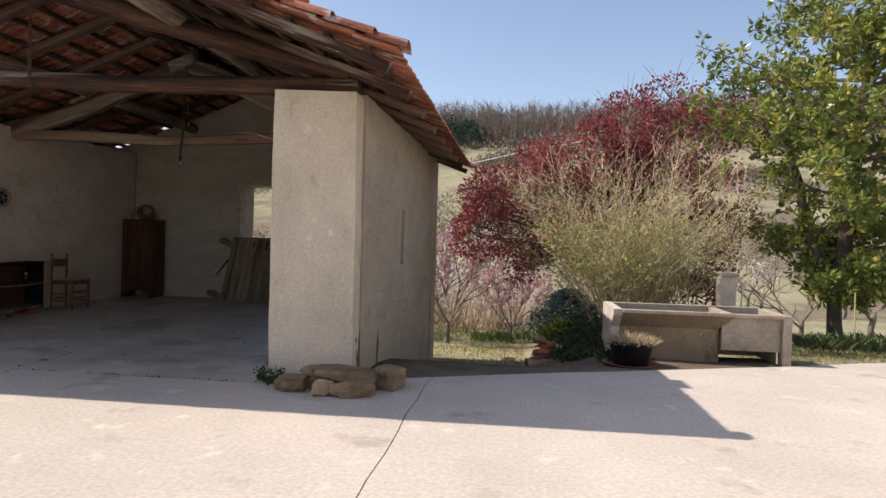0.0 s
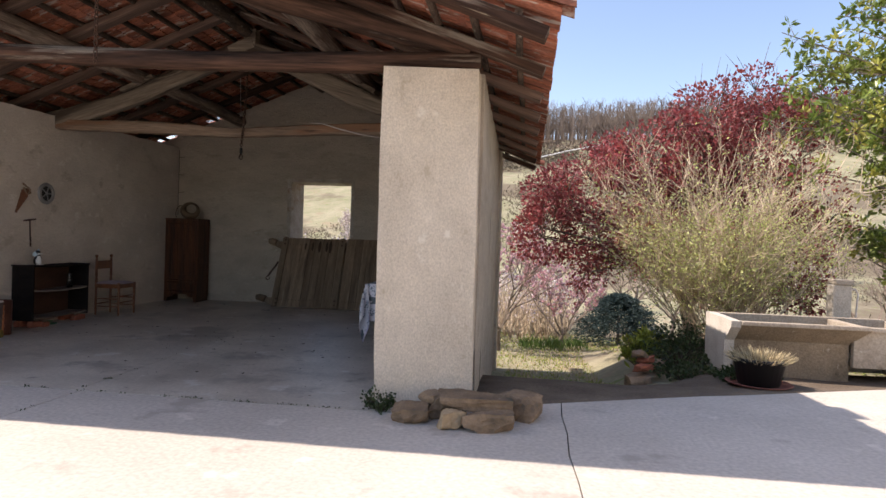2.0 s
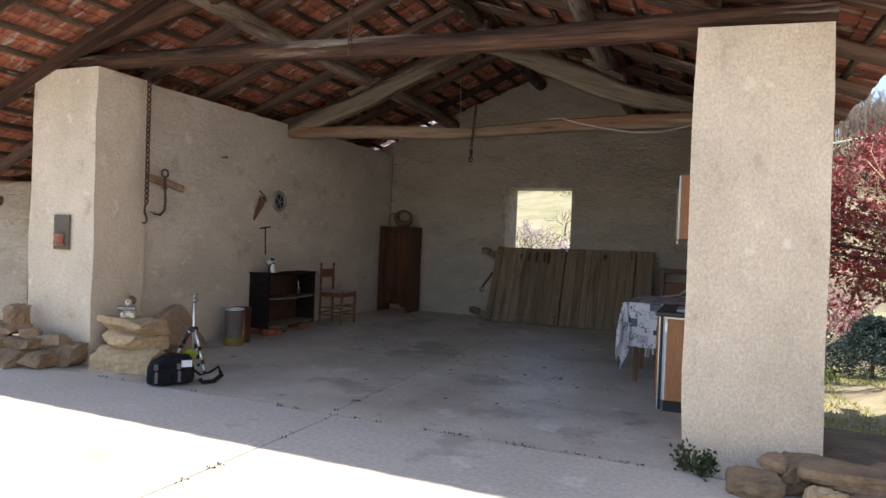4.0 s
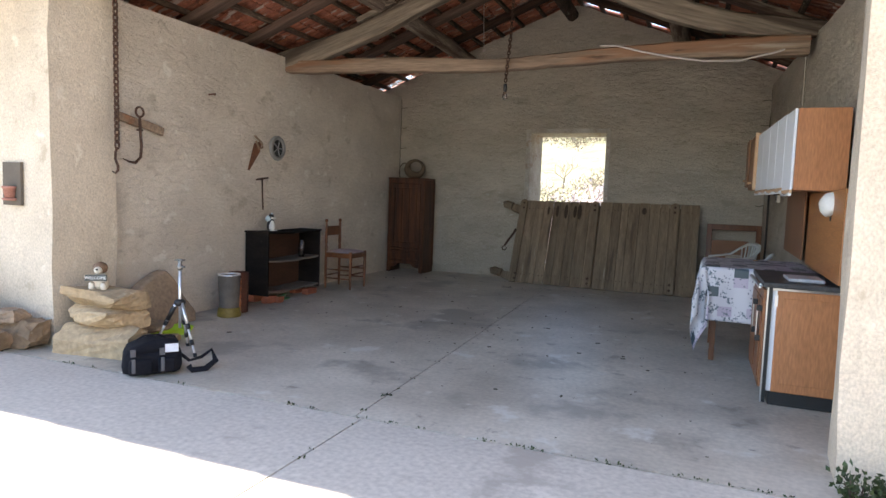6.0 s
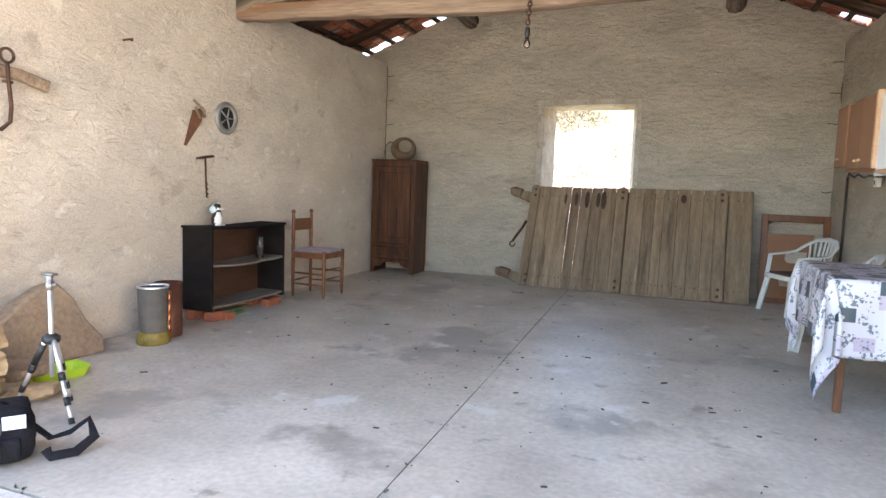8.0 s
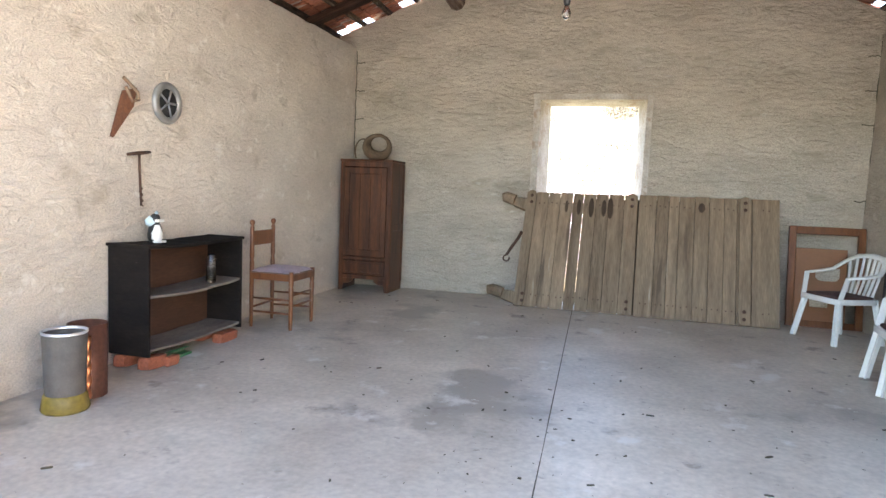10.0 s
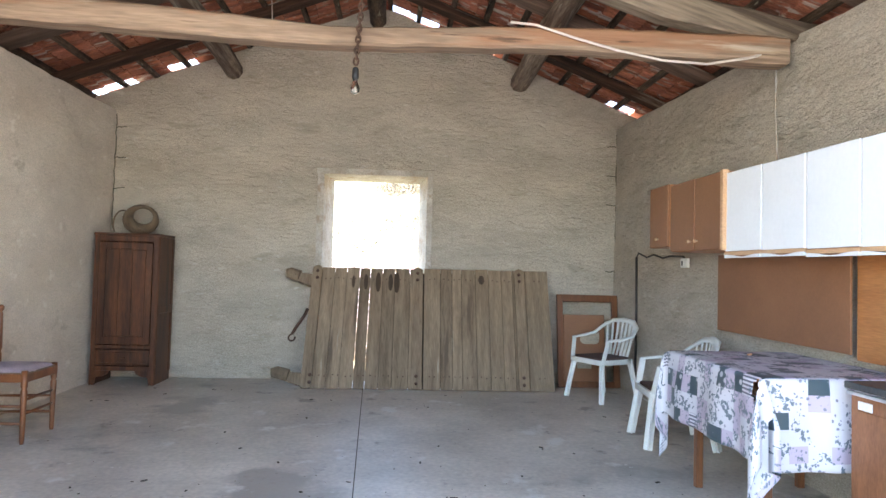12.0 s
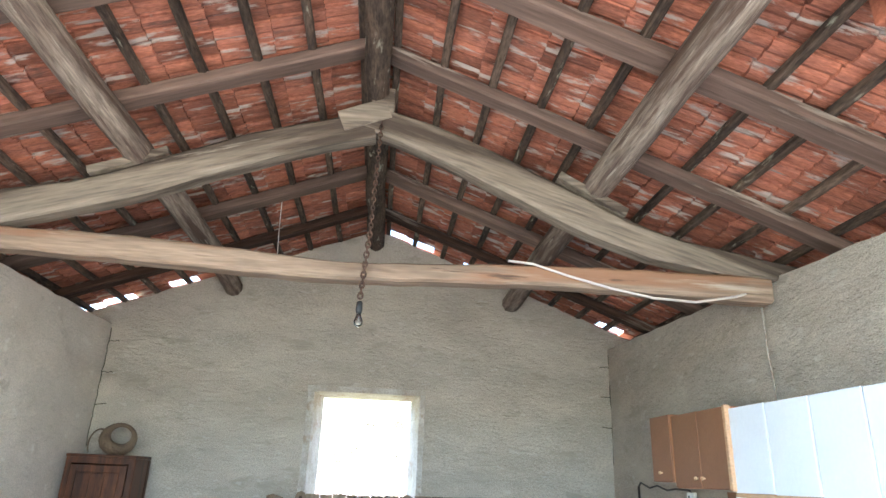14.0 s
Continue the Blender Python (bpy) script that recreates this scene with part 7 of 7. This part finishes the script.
pink_tree(-1.25, 18.2, 31, 1.45, 0.35, "low pink magnolia in flower with tangled bare branches")
pink_tree(0.45, 19.6, 32, 1.05, 0.2, "small pink magnolia in flower beside the spruce")
pink_tree(-2.4, 21.0, 33, 1.6, 0.3, "pink magnolia in flower farther down the lawn")

# dwarf blue spruce
def spruce(x, y, w, h, label):
    t = thing("spruce", x, y, land(x, y), label, "tree")
    bm = bmesh.new()
    tube(bm, [(0, 0, -0.1), (0, 0, h * 0.9)], [0.06, 0.02], 8)
    part("trunk", bm, M_BARK, t, smooth=True)
    c = Cloud()
    rr = random.Random(int(x * 10))
    for i in range(720):
        k = rr.random() ** 0.8
        zz = h * (0.03 + 0.88 * k)
        R = w * 0.5 * (1 - k) ** 0.55 * rr.uniform(0.75, 1.08)
        a = rr.uniform(0, 2 * math.pi)
        o = Vector((math.cos(a), math.sin(a), rr.uniform(-0.06, 0.22) * (0.3 + k)))
        p0, p1 = Vector((0, 0, zz)), Vector((0, 0, zz)) + o * R
        for j in range(26):
            q = p0.lerp(p1, 0.25 + 0.75 * rr.random()) + rvec(rr) * 0.05
            d = (o + rvec(rr) * 0.8).normalized()
            c.leaf(q, d, d.cross(rvec(rr)).normalized(), rr.uniform(0.07, 0.13), 0.032, 0.1)
    c.done("foliage", M_SPRUCE, t)


spruce(2.35, 22.3, 3.6, 1.7, "broad dense dwarf blue spruce on the lawn")


def bush(name, label, x, y, z, w, h, m, n, L, W, cat, seed, up=0.5):
    t = thing(name, x, y, z, label, cat)
    rr = random.Random(seed)
    c, tw = Cloud(), Cloud()
    for i in range(n):
        a, k = rr.uniform(0, 2 * math.pi), rr.random() ** 0.5
        tip = Vector((math.cos(a) * w / 2 * k, math.sin(a) * w / 2 * k, h * rr.uniform(0.25, 1.0) * (1 - 0.4 * k * k)))
        tw.twig(Vector((tip.x * 0.2, tip.y * 0.2, -0.05)), tip, 0.008, 0.003)
        spray(c, rr, tip, 7, 0.07, L, W, up)
    tw.done("stem_tangle", M_DARKTWIG, t, kind="stuff")
    c.done("leafage", m, t, kind="stuff")
    return t


bush("laurel_bush", "small yellow green leafed bush at the edge of the yard", 1.42, 12.4, land(1.42, 12.4) - 0.05, 0.75, 0.62, M_LAUREL, 110, 0.13, 0.045, "shrub", 3)
for i, (x, y, w, h) in enumerate(((1.75, 11.3, 1.1, 0.35), (1.95, 12.1, 0.9, 0.6), (1.55, 10.4, 0.8, 0.18), (2.1, 9.75, 0.7, 0.14), (2.9, 12.9, 2.0, 0.4))):
    bush("ivy_patch", "low dark green ivy by the trough", x, y, land(x, y) - 0.03, w, h, M_IVY, 110, 0.05, 0.04, "shrub", 60 + i)
for i, (x, y) in enumerate(((-0.1, 19.4), (0.6, 20.0))):
    t = thing("iris_clump", x, y, land(x, y), "tuft of long green blades on the lawn", "plant", "green tufts on the lawn")
    c, rr = Cloud(), random.Random(80 + i)
    for k in range(240):
        a = rr.uniform(0, 6.28)
        o = Vector((rr.uniform(-0.6, 0.6), rr.uniform(-0.4, 0.4), -0.03))
        d = Vector((math.cos(a) * 0.35, math.sin(a) * 0.35, 1)).normalized()
        c.leaf(o, d, d.cross(rvec(rr)).normalized(), rr.uniform(0.2, 0.36), 0.03, 0.05)
    c.done("blade_tuft", M_REED, t)
for i in range(9):
    x, y = 5.6 + 0.42 * i + 0.2 * math.sin(i * 3), 12.0 + 0.28 * i + 0.5 * math.sin(i * 2.2)
    t = thing("garden_plant", x, y, land(x, y), "leafy green bed plant at the edge of the yard", "plant", "plants along the yard edge")
    c, rr = Cloud(), random.Random(100 + i)
    for k in range(170):
        a = rr.uniform(0, 6.28)
        o = Vector((rr.uniform(-0.3, 0.3), rr.uniform(-0.3, 0.3), -0.03))
        d = Vector((math.cos(a) * 0.8, math.sin(a) * 0.8, 0.9)).normalized()
        c.leaf(o + d * 0.1, d, d.cross(rvec(rr)).normalized(), rr.uniform(0.15, 0.34), 0.05, 0.1)
    c.done("blade_tuft", M_REED if i % 2 else M_IVY, t)
# moss and algae crusts low on the outer wall
rr = random.Random(66)
for i in range(44):
    y = 7.12 + 1.3 * rr.random() ** 1.5
    bm = bmesh.new()
    rock(bm, 0, 0, 0, 0.012, rr.uniform(0.04, 0.12), rr.uniform(0.10, 0.40), seed=400 + i, cuts=3)
    tagged(part("moss_crust", bm, M_IVY if i % 3 else M_DARKTWIG, None), "thin dark crust of moss on the plaster foot", "moss", "moss along the foot of the wall").matrix_basis = pose(XRO + 0.030 - 0.012 * (y - 7.12), y, 0.02 + rr.random() ** 2 * 0.25)
# weed at the pier and in the joints
for i, (x, y, s2) in enumerate(((-1.78, 6.78, 0.13), (-1.70, 6.70, 0.10), (-1.66, 6.85, 0.08))):
    bush("pier_weed", "small dusty green weed at the foot of the pier", x, y, 0, s2, s2, M_IVY, 18, 0.035, 0.022, "plant", 120 + i)
c, rr = Cloud(), random.Random(140)
for i in range(46):
    x = rr.uniform(-7.0, -1.9)
    y = 6.705
    if i > 30:
        y = rr.uniform(5.0, 8.2)
        x = -4.42 - 0.035 * (y - 6.7) if y > 6.7 else -4.36
    for k in range(rr.randint(3, 9)):
        d = (rvec(rr) + Vector((0, 0, 0.6))).normalized()
        c.leaf(Vector((x + rr.uniform(-0.03, 0.03), y + rr.uniform(-0.01, 0.01), 0)), d, d.cross(rvec(rr)).normalized(), rr.uniform(0.01, 0.028), 0.012, 0.1)
tagged(c.done("joint_weeds", M_IVY), label="tiny weeds and dry bits in the floor joints", kind="stuff")
# lawn: short uneven blades where the yard looks over it
c, c2, rr = Cloud(), Cloud(), random.Random(150)
for i in range(42000):
    x, y = rr.uniform(-2.5, 9.5), 9.5 + 17 * rr.random() ** 1.4
    if y < edge_y(x) + (2.2 if x < 4 else 0.3) or (x < -0.9 and y < 14.3):
        continue
    d = (rvec(rr) * 0.7 + Vector((0, 0, 1))).normalized()
    (c if rr.random() < 0.55 else c2).leaf(Vector((x, y, ground_z(x, y) - 0.01)), d, d.cross(rvec(rr)).normalized(), rr.uniform(0.03, 0.09), 0.012 + 0.0012 * (y - 9), 0.05)
tagged(c.done("lawn_grass", leafmat("lawn_blade", (0.36, 0.40, 0.09), (0.22, 0.29, 0.06), 0.8)), label="short yellow green grass of the lawn", kind="stuff")
tagged(c2.done("dry_grass", M_STRAW), label="short dry straw in the lawn", kind="stuff")

# ---- stone trough, pump post, pot, rubble ----
tr = thing("stone_trough", 3.25, 10.45, land(3.2, 10.4) - 0.02, "long weathered concrete wash trough with a sloping washboard", "trough")
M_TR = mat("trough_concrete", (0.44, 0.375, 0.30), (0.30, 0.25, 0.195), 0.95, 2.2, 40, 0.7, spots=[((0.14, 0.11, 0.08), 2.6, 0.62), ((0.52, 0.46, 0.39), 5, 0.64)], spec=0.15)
# Darker brown for the washboard and the front wall below it.
M_TRD = mat("dark_trough_face", (0.30, 0.235, 0.165), (0.19, 0.145, 0.10), 0.95, 2.6, 40, 0.9, spots=[((0.09, 0.075, 0.05), 2.2, 0.60), ((0.46, 0.40, 0.33), 5, 0.64)], spec=0.12)
H = 0.735
along = lambda y, z, x: (x, y, z)
bm = bmesh.new()
prism(bm, [(0.62, 0.0), (0.62, H), (-0.52, H), (-0.50, H - 0.08), (-0.26, H - 0.27), (-0.22, 0.0)], -1.28, -1.16, along)
part("end_wall", bm, mat("lime_trough_end", (0.62, 0.57, 0.50), (0.48, 0.43, 0.36), 0.95, 3, 50, 0.6), tr, "whitewashed end wall")
quick("end_wall", M_TR, tr, (1.00, 1.12, -0.42, 0.62, 0, H - 0.02), bevel=0.012)
quick("back_wall", M_TR, tr, (-1.16, 1.0, 0.52, 0.62, 0.0, H), bevel=0.01)
quick("divider", M_TR, tr, (0.28, 0.38, -0.3, 0.52, 0.2, H - 0.02), bevel=0.01)
quick("basin_floor", M_TR, tr, (-1.16, 1.0, -0.2, 0.52, 0.28, 0.36), bevel=0.005)
quick("rim", M_TR, tr, (-1.16, 0.32, -0.54, -0.44, H - 0.05, H), bevel=0.012)
quick("rim", M_TR, tr, (0.32, 1.0, -0.42, -0.32, H - 0.07, H - 0.02), bevel=0.012)
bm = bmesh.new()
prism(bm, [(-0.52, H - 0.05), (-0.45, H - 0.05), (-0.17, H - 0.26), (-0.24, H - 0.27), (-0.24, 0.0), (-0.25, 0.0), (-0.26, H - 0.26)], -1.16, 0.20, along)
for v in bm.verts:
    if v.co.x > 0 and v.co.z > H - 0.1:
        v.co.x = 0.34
part("washboard", bm, M_TRD, tr, "darker brown sloping washboard face")
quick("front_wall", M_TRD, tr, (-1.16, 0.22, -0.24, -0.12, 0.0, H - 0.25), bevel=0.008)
quick("front_wall", M_TR, tr, (0.22, 1.0, -0.34, -0.26, 0.20, H - 0.07), bevel=0.008)
bm = bmesh.new()
box(bm, -1.10, 0.9, -0.2, 0.5, 0.50, 0.505)
part("water", bm, plain("dark_water", (0.05, 0.06, 0.04), 0.05), tr)
ps = thing("water_post", 4.02, 11.75, land(4.0, 11.7), "square pale stone water post with a small spout", "post")
bm = bmesh.new()
box(bm, -0.13, 0.13, -0.11, 0.11, 0, 1.18, bevel=0.02)
part("shaft", bm, mat("pale_post", (0.52, 0.46, 0.38), (0.40, 0.35, 0.29), 0.95, 4, 50, 0.6), ps)
bm = bmesh.new()
box(bm, -0.11, 0.15, -0.13, 0.13, 1.18, 1.26, bevel=0.02)
part("cap", bm, M_TR, ps)
bm = bmesh.new()
tube(bm, [(0.13, 0, 1.1), (0.22, 0, 1.12), (0.26, 0, 1.05), (0.24, 0, 0.7), (0.20, 0, 0.4)], 0.014, 6)
part("spout", bm, M_WIRE, ps, smooth=True)
fp = thing("flower_pot", 2.12, 9.38, land(2.1, 9.4), "large black plastic pot of dry straw grass", "pot")
bm = bmesh.new()
lathe(bm, [(0.22, 0), (0.28, 0.28), (0.30, 0.28), (0.30, 0.32), (0.27, 0.32), (0.26, 0.26)], 24)
part("pot", bm, M_BLACK, fp, smooth=True)
bm = bmesh.new()
lathe(bm, [(0.30, 0.0), (0.36, 0.03), (0.35, 0.035), (0.28, 0.01)], 24)
part("saucer", bm, plain("red_brown_plastic", (0.20, 0.07, 0.05), 0.6), fp, smooth=True)
c, rr = Cloud(), random.Random(160)
for k in range(900):
    a, q = rr.uniform(0, 6.28), rr.random() ** 0.5
    o = Vector((math.cos(a) * 0.26 * q, math.sin(a) * 0.26 * q, 0.26))
    d = (Vector((math.cos(a) * q * 1.2, math.sin(a) * q * 1.2, 0.75)) + rvec(rr) * 0.4).normalized()
    c.leaf(o, d, d.cross(rvec(rr)).normalized(), rr.uniform(0.08, 0.22), 0.012, 0.05)
c.done("dry_grass", M_STRAW, fp)
for i, (x, y, zz, a, b2, cc, rz_) in enumerate(((0.98, 10.6, 0.12, 0.42, 0.14, 0.09, 60), (1.02, 10.4, 0.23, 0.40, 0.13, 0.08, 55), (1.10, 10.7, 0.33, 0.34, 0.14, 0.08, 65), (0.95, 10.3, 0.05, 0.3, 0.2, 0.12, 20), (1.22, 10.9, 0.2, 0.3, 0.2, 0.2, 10), (1.0, 10.55, 0.42, 0.2, 0.12, 0.08, 40))):
    stone(x, y, land(x, y) + zz, a, b2, cc, 200 + i, rz_, M_BRICK if i in (1, 2) else M_STONE, "broken brick or stone in a heap at the lawn edge", "rubble heap at the lawn edge")
sk = thing("garden_stake", 6.39, 12.5, land(6.39, 12.5), "thin yellowish garden stake", "stake")
bm = bmesh.new()
tube(bm, [(0, 0, -0.05), (-0.02, 0, 1.0)], 0.012, 6)
part("stake", bm, plain("yellow_cane", (0.50, 0.46, 0.18), 0.7), sk)

# ---- orchard, woods, far slopes ----
def bare_small(x, y, seed, s2, blossom):
    t, tips = tree("orchard_tree", "small bare orchard tree on the slope", x, y, land(x, y), seed, 0.7 * s2, 0.06 * s2, 0.8 * s2, 2, M_BARK, [], (0.1, 0, 1), 0.8, 0.3, 3, 4, "bare orchard trees on the slope")
    if blossom:
        rr2, c_ = random.Random(seed), Cloud()
        for p in tips:
            spray(c_, rr2, p, 4, 0.15 * s2, 0.06 * s2, 0.05 * s2)
        c_.done("blossom", M_WHITEBL, t)


rr = random.Random(170)
for i in range(54):
    x, y = rr.uniform(-18, 42), rr.uniform(30, 95)
    bare_small(x, y, 300 + i, rr.uniform(1.1, 2.0), i % 5 == 0)
for i, (x, y, s2) in enumerate(((8.6, 20, 1.3), (10.5, 18.5, 1.5), (12.0, 23, 1.7), (7.2, 25, 1.3), (5.0, 27, 1.3), (-4.6, 19.5, 1.5), (-5.9, 22, 1.8), (-3.4, 20.5, 1.4), (-6.9, 20.5, 1.5), (-5.2, 25, 2.0))):
    bare_small(x, y, 400 + i, s2, x < 0)
# flowering thicket seen through the wall opening
c, tw = Cloud(), Cloud()
for i in range(720):
    x, y = rr.uniform(-17, 1), rr.uniform(22, 32)
    b0 = Vector((x, y, land(x, y)))
    for k in range(5):
        e = b0 + Vector((rr.uniform(-0.7, 0.7), rr.uniform(-0.5, 0.5), rr.uniform(0.7, 2.2)))
        tw.twig(b0, e, 0.02, 0.006)
        spray(c, rr, e, 5, 0.3, 0.10, 0.07)
tagged(tw.done("thicket_stems", M_TWIG), label="bare stems of a far thicket", kind="stuff")
tagged(c.done("thicket_blossom", M_WHITEBL), label="white blossom of a far thicket", kind="stuff")
bush("evergreen_bush", "tall yellow green leafy bush behind the barn", -8.3, 20.5, land(-8.3, 20.5), 3.4, 3.0, M_LAUREL, 420, 0.17, 0.07, "shrub", 77, 0.2)
bush("evergreen_bush", "tall dark green leafy bush behind the barn", -10.8, 23.5, land(-10.8, 23.5), 4.2, 3.8, M_MAG, 460, 0.20, 0.08, "shrub", 78, 0.2)
# bare woods on the crest and conifers beside them
tw, cf, sc = Cloud(), Cloud(), Cloud()
for i in range(4200):
    x, y = rr.uniform(-110, 150), rr.uniform(180, 235)
    b0 = Vector((x, y, land(x, y) - 0.5))
    hgt = rr.uniform(5, 12.5)
    top = b0 + Vector((rr.uniform(-0.8, 0.8), 0, hgt))
    tw.twig(b0, top, 0.13, 0.04)
    for k in range(10):
        p = b0.lerp(top, rr.uniform(0.35, 0.95))
        tw.twig(p, p + Vector((rr.uniform(-1.8, 1.8), rr.uniform(-1, 1), rr.uniform(1.0, 2.6))), 0.07, 0.025)
for i in range(1300):
    x, y = rr.uniform(-120, 160), 150 + 45 * rr.random() ** 0.6
    if noise.noise(Vector((x * 0.03, y * 0.05, 1))) < -0.15:
        continue
    b0 = Vector((x, y, land(x, y)))
    spray(sc, rr, b0 + Vector((0, 0, 1.2)), 16, 1.9, 1.0, 0.5, 0.4, 0.7)
for i in range(150):
    x, y = rr.uniform(-46, -12), rr.uniform(150, 192)
    b0 = Vector((x, y, land(x, y)))
    hgt = rr.uniform(4, 9) * (1 if x < -20 else 0.75)
    for k in range(80):
        q = rr.random() ** 0.8
        d = rvec(rr)
        cf.leaf(b0 + Vector((d.x * 3.0 * (1 - q) ** 0.7, d.y * 3.0 * (1 - q) ** 0.7, 0.5 + hgt * q)), d, d.cross(rvec(rr)).normalized(), 1.1, 0.5)
# brown and green scrub over the slope behind the barn
sl, sg = Cloud(), Cloud()
for i in range(7000):
    x, y = rr.uniform(-75, 45), 38 + 110 * rr.random() ** 0.8
    if noise.noise(Vector((x * 0.05, y * 0.04, 7))) < -0.02:
        continue
    k = 0.35 + 0.012 * (y - 30)
    spray(sg if noise.noise(Vector((x * 0.09, y * 0.08, 3))) > 0.30 and not -24 < x < 8 else sl, rr, Vector((x, y, land(x, y) + 0.5 * k)), 18, 1.2 * k, 0.40 * k, 0.11 * k, 0.7, 0.8)
tagged(sl.done("slope_scrub", mat("brown_scrub", (0.20, 0.155, 0.11), (0.12, 0.10, 0.07), 1.0, 0.3, 3, 0, rand=0.35)), label="brown leafless scrub on the slope", kind="stuff")
tagged(sg.done("slope_bushes", leafmat("olive_bush", (0.12, 0.135, 0.065), (0.08, 0.09, 0.045), 0.8)), label="olive green bushes on the slope", kind="stuff")
tagged(tw.done("far_bare_woods", M_WOODS), label="grey bare woods along the hill crest", kind="stuff")
tagged(sc.done("far_scrub", mat("scrub", (0.20, 0.14, 0.105), (0.12, 0.10, 0.075), 1.0, 0.2, 2, 0, rand=0.3)), label="brown scrub below the woods", kind="stuff")
tagged(cf.done("far_conifers", M_CONIF), label="dark conifers beside the bare woods", kind="stuff")
# hedge and trees left of the barn
for i, (x, y) in enumerate(((-14.5, 13.5), (-17, 12), (-16, 17), (-20, 15), (-14, 10.5))):
    t, tips = tree("side_tree", "leafy dark green tree beyond the side shelter", x, y, 0, 500 + i, 1.6, 0.14, 1.6, 2, M_BARK, [("leafage", M_MAG, 9, 0.4, 0.13, 0.07, 1)], (0, 0, 1), 0.7, 0.3, 3, 5, "trees beyond the side shelter")
# chimney on the roof
cy = thing("chimney", -2.15, 8.0, under(-2.15), "square red brick chimney above the tiles", "chimney")
bm = bmesh.new()
box(bm, -0.22, 0.22, -0.22, 0.22, -0.1, 1.1, bevel=0.01)
part("shaft", bm, M_BRICK, cy)
quick("cap", M_TILE, cy, (-0.28, 0.28, -0.28, 0.28, 1.1, 1.16))
# white washing line crossing the far view
bm = bmesh.new()
tube(bm, [(-0.9, 19, 3.6), (0.4, 19.2, 3.95), (2.5, 19.5, 4.4)], 0.018, 5)
tagged(part("overhead_cable", bm, M_WHITEP, None), "pale cable sloping up behind the trees", "cable")

# ---- roof tiles ----
rest = bmesh.new()
count = 0
rng = random.Random(77)
for s in (1, -1):
    ex = EAVE_R if s > 0 else EAVE_L
    rows = int(abs(ex - RX) / 0.345)
    for i in range(rows):
        x = RX + s * (i * 0.345 + 0.02)
        y = VERGE_F + 0.1
        j = 0
        while y < VERGE_B - 0.05:
            near = 8.2 < y < 13.2 and (-6.6 < x < -1.9) and count < 300
            seed = i * 1000 + j + (500000 if s > 0 else 0)
            if not (13.55 < y < 13.8 and any(a < x < b for a, b in ((-7.9, -7.3), (-6.9, -6.35), (-4.6, -4.1), (-3.8, -3.5), (-2.1, -1.8)))):
                if near:
                    bm = bmesh.new()
                    tile_mesh(bm, x, y, s, seed=seed)
                    bmesh.ops.recalc_face_normals(bm, faces=bm.faces)
                    part("roof_tile", bm, M_TILE, roof)
                    count += 1
                else:
                    tile_mesh(rest, x, y, s, seed=seed)
            y += 0.226
            j += 1
ob = part("roof_tiles", rest, M_TILE, roof)
ob["kind"] = "stuff"
bm = bmesh.new()
for j in range(23):
    y = VERGE_F + 0.02 + j * 0.39
    m = pose(RX, y, under(RX) + 0.02, -90 + 2, 0, 0)
    rings = []
    for t, rr in ((0, 0.115), (0.42, 0.10)):
        for dz in (0, 0.016):
            rings.append([bm.verts.new((RX + (rr + dz) * math.cos(math.pi * q / 10), y + t, under(RX) - 0.0 + (rr + dz) * math.sin(math.pi * q / 10) + (0.02 if t == 0 else 0))) for q in range(11)])
    a0, a1, b0, b1 = rings
    for q in range(10):
        bm.faces.new((a0[q], a0[q + 1], b0[q + 1], b0[q]))
        bm.faces.new((a1[q], b1[q], b1[q + 1], a1[q + 1]))
        bm.faces.new((a0[q], a1[q], a1[q + 1], a0[q + 1]))
        bm.faces.new((b0[q + 1], b1[q + 1], b1[q], b0[q]))
part("ridge_tile", bm, M_TILE, roof)
# barrel tiles bedded along both edges of the gable
for yv in (VERGE_F + 0.03, VERGE_B - 0.03):
    for s in (1, -1):
        ex = EAVE_R if s > 0 else EAVE_L
        bm = bmesh.new()
        n = int(abs(ex - RX) / 0.36)
        for i in range(n + 1):
            xa, xb = RX + s * (i * 0.36), RX + s * min(i * 0.36 + 0.42, abs(ex - RX) + 0.12)
            rings = []
            for xx, rr, lift in ((xa, 0.08, 0.035), (xb, 0.095, 0.06)):
                for dz in (0, 0.014):
                    rings.append([bm.verts.new((xx, yv + (rr + dz) * math.cos(math.pi * q / 8), under(xx) + lift + (rr + dz) * math.sin(math.pi * q / 8) * 0.8)) for q in range(9)])
            a0, a1, b0, b1 = rings
            for q in range(8):
                bm.faces.new((a0[q], a0[q + 1], b0[q + 1], b0[q]))
                bm.faces.new((a1[q], b1[q], b1[q + 1], a1[q + 1]))
                bm.faces.new((a0[q], a1[q], a1[q + 1], a0[q + 1]))
                bm.faces.new((b0[q + 1], b1[q + 1], b1[q], b0[q]))
        part("verge_tile", bm, M_TILE, roof)
